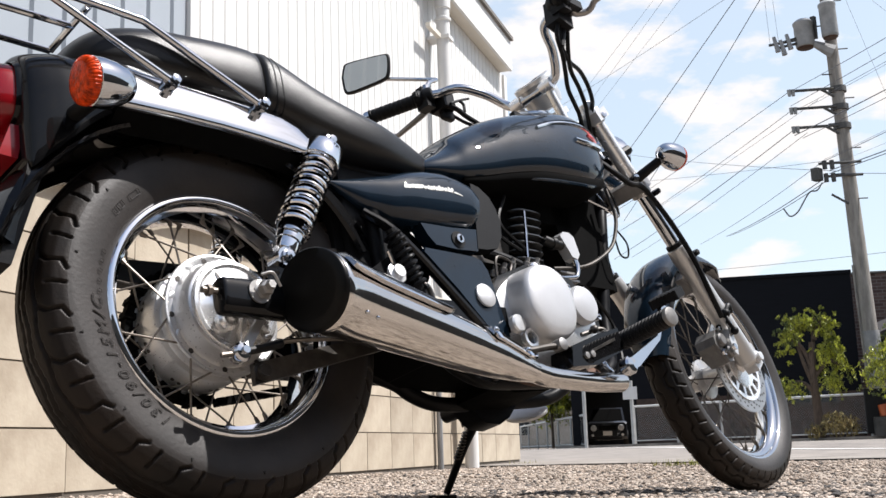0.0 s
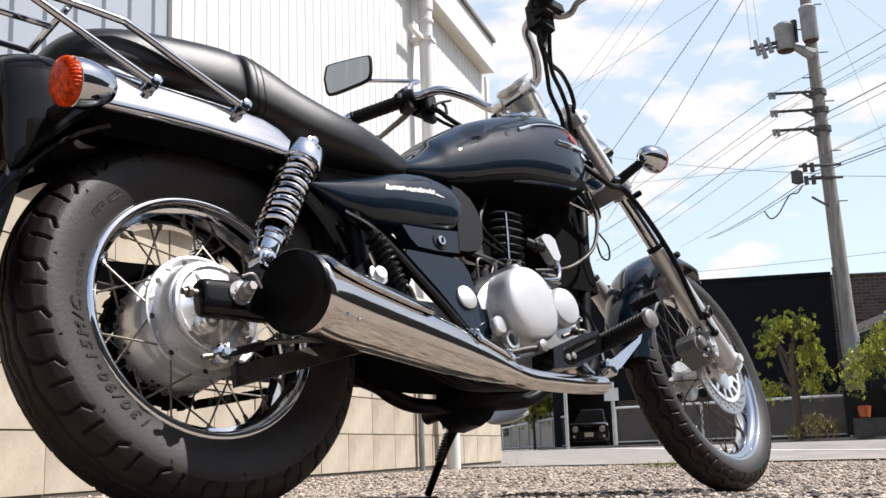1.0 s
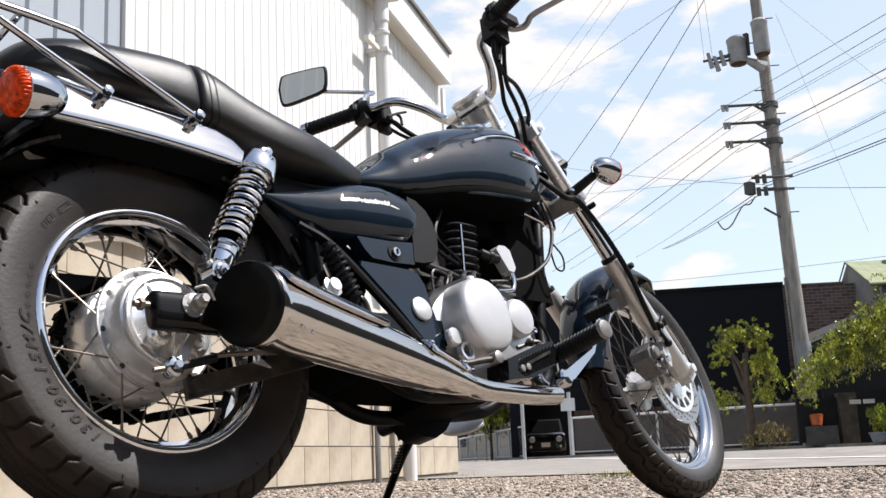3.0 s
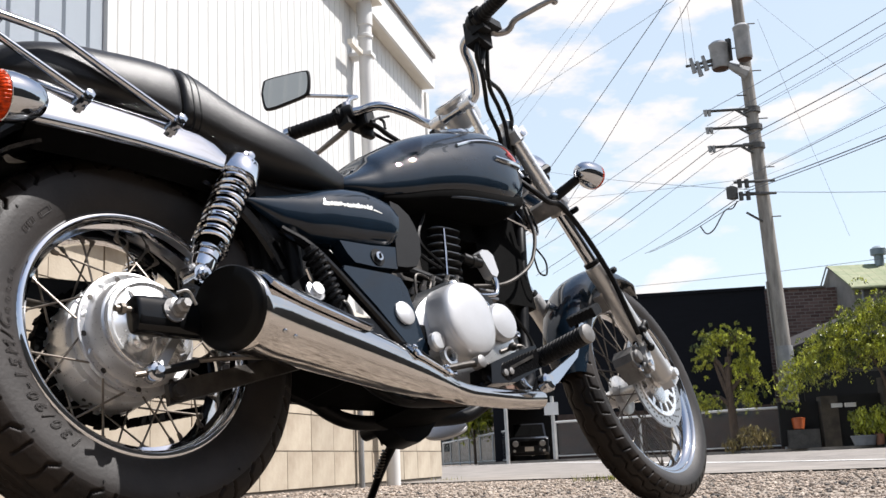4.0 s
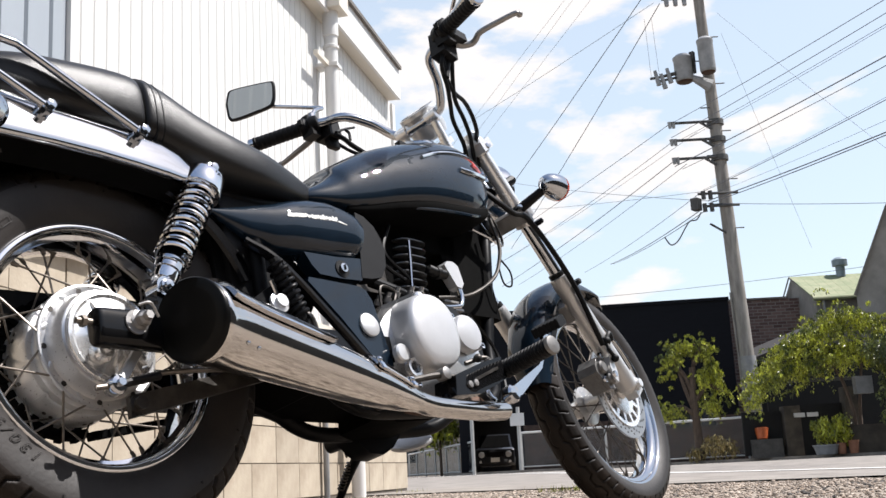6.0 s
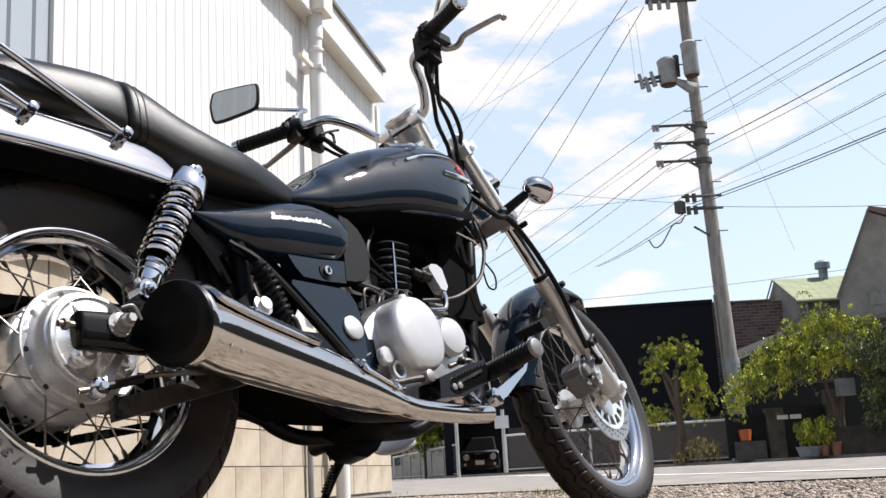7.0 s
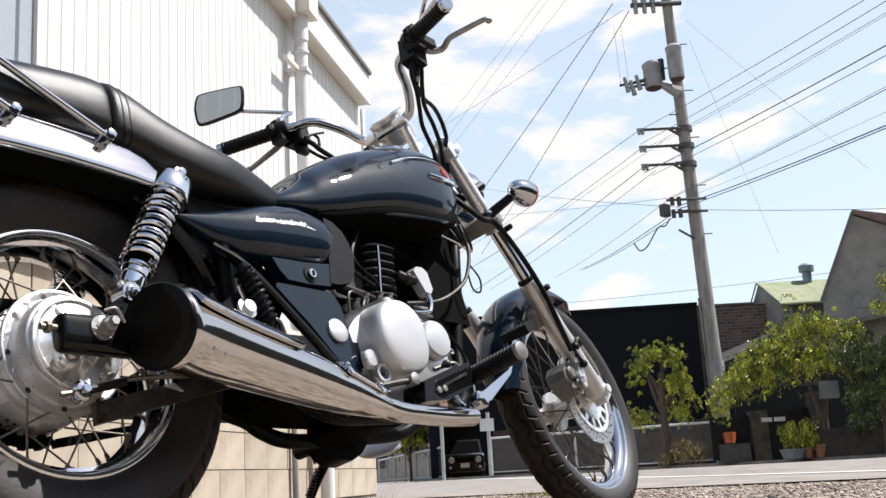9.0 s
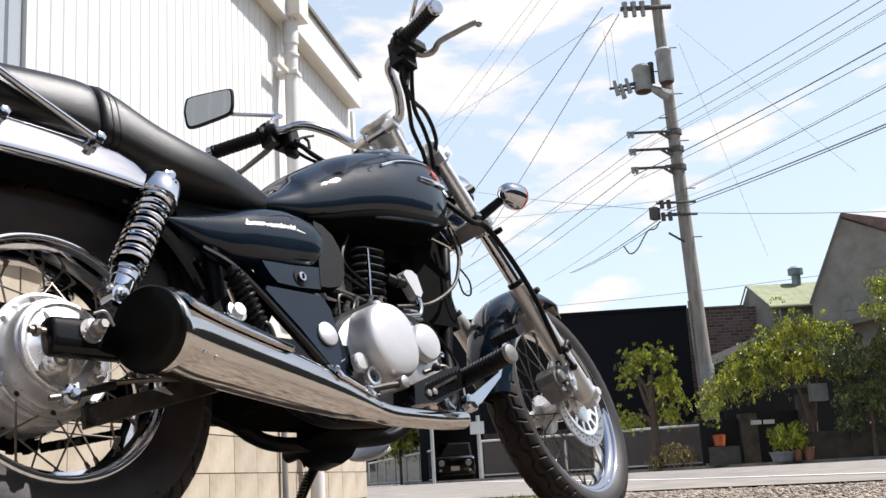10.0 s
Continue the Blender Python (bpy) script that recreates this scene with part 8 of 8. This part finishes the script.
for a in (-5, -2.4, 0.6):
    w = part("window", box(a, a + 1.4, -0.05, 0.0, 0.9, 2.0), M_glass, far_house)
    part("frame", box(a - 0.06, a + 1.46, -0.08, -0.052, 2.0, 2.06), M_white_paint, w, smooth=False)

# ---- unseen plain walls added behind the camera to darken reflections and close the yard ----
for nm, q in (("wall_south", box(-14, 18.0, -6.7, -6.5, -0.3, 4.3)), ("wall_west", box(-9.2, -9.0, -6.5, 4.0, -0.3, 3.4))):
    ob = part(nm, q, M_yard_wall, smooth=False)
    tagged(ob, "unseen dark grey wall added to close the yard", "wall", kind="structure")

# ---- concrete blocks of the warehouse base ----
block_bm = rounded(box(-0.1745, 0.1745, -0.06, 0.06, -0.0965, 0.0965), 0.006, 2)
block_me = bpy.data.meshes.new("block")
block_bm.to_mesh(block_me)
block_bm.free()
block_me.materials.append(M_block)
for row in range(5):
    for col in range(-26, 8):
        b = new("block", block_me)
        b.parent = warehouse
        b.location = (0.365 + 0.356 * col, 0.06 + rng.uniform(-0.002, 0.002), 0.0955 + 0.1985 * row)
        b.rotation_euler = (rng.uniform(-0.004, 0.004), rng.uniform(-0.003, 0.003), rng.uniform(-0.004, 0.004))

# ---- loose gravel ----
stone = bmesh.new()
bmesh.ops.create_icosphere(stone, subdivisions=1, radius=1.0)
sv = [tuple(q.co) for q in stone.verts]
sf = [tuple(q.index for q in g.verts) for g in stone.faces]
stone.free()
verts, faces = [], []
for n, x0, x1, y0, y1, r0, r1 in ((17000, -0.4, 2.2, -0.6, 1.8, 0.0022, 0.0085), (18000, 0.6, 4.6, -0.6, 3.4, 0.0028, 0.010), (5000, 2.4, 4.9, -0.8, 4.6, 0.004, 0.012)):
    for _ in range(n):
        x, y = rng.uniform(x0, x1), rng.uniform(y0, y1)
        if x > 4.35 + 0.9 * rng.random() ** 4:
            continue
        r = r0 + (r1 - r0) * rng.random() ** 2.5
        z = ground_height(x, y) + r * 0.1
        e = Euler((rng.uniform(0, 6), rng.uniform(0, 6), rng.uniform(0, 6)))
        sc = (rng.uniform(0.7, 1.3), rng.uniform(0.7, 1.2), rng.uniform(0.45, 0.8))
        k = len(verts)
        for q in sv:
            w = Vector((q[0] * rng.uniform(0.85, 1.1), q[1], q[2]))
            w.rotate(e)
            verts.append((x + w.x * r * sc[0], y + w.y * r * sc[1], z + w.z * r * sc[2]))
        faces += [(a + k, b + k, c2 + k) for a, b, c2 in sf]
gravel = from_lists("gravel", verts, faces, M_pebble)
tagged(gravel, "loose pale brown gravel stones on the yard", "gravel", kind="stuff")

# dark crumbs of broken asphalt and a little grass in the yard
verts, faces = [], []
for n, cx, cy, sx, sy, r0, r1 in ((220, 1.15, 0.32, 0.12, 0.30, 0.004, 0.013), (90, 1.5, 0.25, 0.25, 0.10, 0.004, 0.011), (120, 1.15, -0.30, 0.12, 0.25, 0.004, 0.014), (40, 5.05, 3.92, 0.10, 0.06, 0.006, 0.016), (60, 3.6, 0.25, 0.5, 0.06, 0.005, 0.013), (500, 2.6, 1.0, 0.8, 0.7, 0.004, 0.011), (260, 1.9, 0.2, 0.4, 0.25, 0.003, 0.010)):
    for _ in range(n):
        x, y = rng.gauss(cx, sx), rng.gauss(cy, sy)
        r = r0 + (r1 - r0) * rng.random() ** 2
        z = ground_height(x, y) + r * 0.15
        e = Euler((rng.uniform(0, 6), rng.uniform(0, 6), rng.uniform(0, 6)))
        sc = (rng.uniform(0.7, 1.5), rng.uniform(0.7, 1.3), rng.uniform(0.4, 0.75))
        k = len(verts)
        for q in sv:
            w = Vector((q[0] * rng.uniform(0.8, 1.15), q[1] * rng.uniform(0.85, 1.1), q[2]))
            w.rotate(e)
            verts.append((x + w.x * r * sc[0], y + w.y * r * sc[1], z + w.z * r * sc[2]))
        faces += [(a + k, b + k, c2 + k) for a, b, c2 in sf]
crumbs = from_lists("asphalt_crumbs", verts, faces, M_crumb)
tagged(crumbs, "dark crumbs of broken asphalt among the gravel", "rubble", kind="stuff")
verts, faces = [], []
for cx, cy, spread_r, n in ((4.08, 1.87, 0.14, 150), (4.3, 1.7, 0.10, 60), (5.15, 4.0, 0.08, 30)):
    for _ in range(n):
        x, y = rng.gauss(cx, spread_r), rng.gauss(cy, spread_r * 0.7)
        z, h, a = ground_height(x, y), rng.uniform(0.015, 0.045), rng.uniform(0, 6.3)
        w = Vector((math.cos(a), math.sin(a), 0)) * 0.0025
        lean = Vector((rng.uniform(-0.4, 0.4), rng.uniform(-0.4, 0.4), 1)) * h
        k = len(verts)
        p = Vector((x, y, z))
        verts += [tuple(p - w), tuple(p + w), tuple(p + lean)]
        faces.append((k, k + 1, k + 2))
tuft = from_lists("grass_tuft", verts, faces, M_leaf)
tagged(tuft, "short green grass growing at the gravel edge", "grass", kind="stuff")
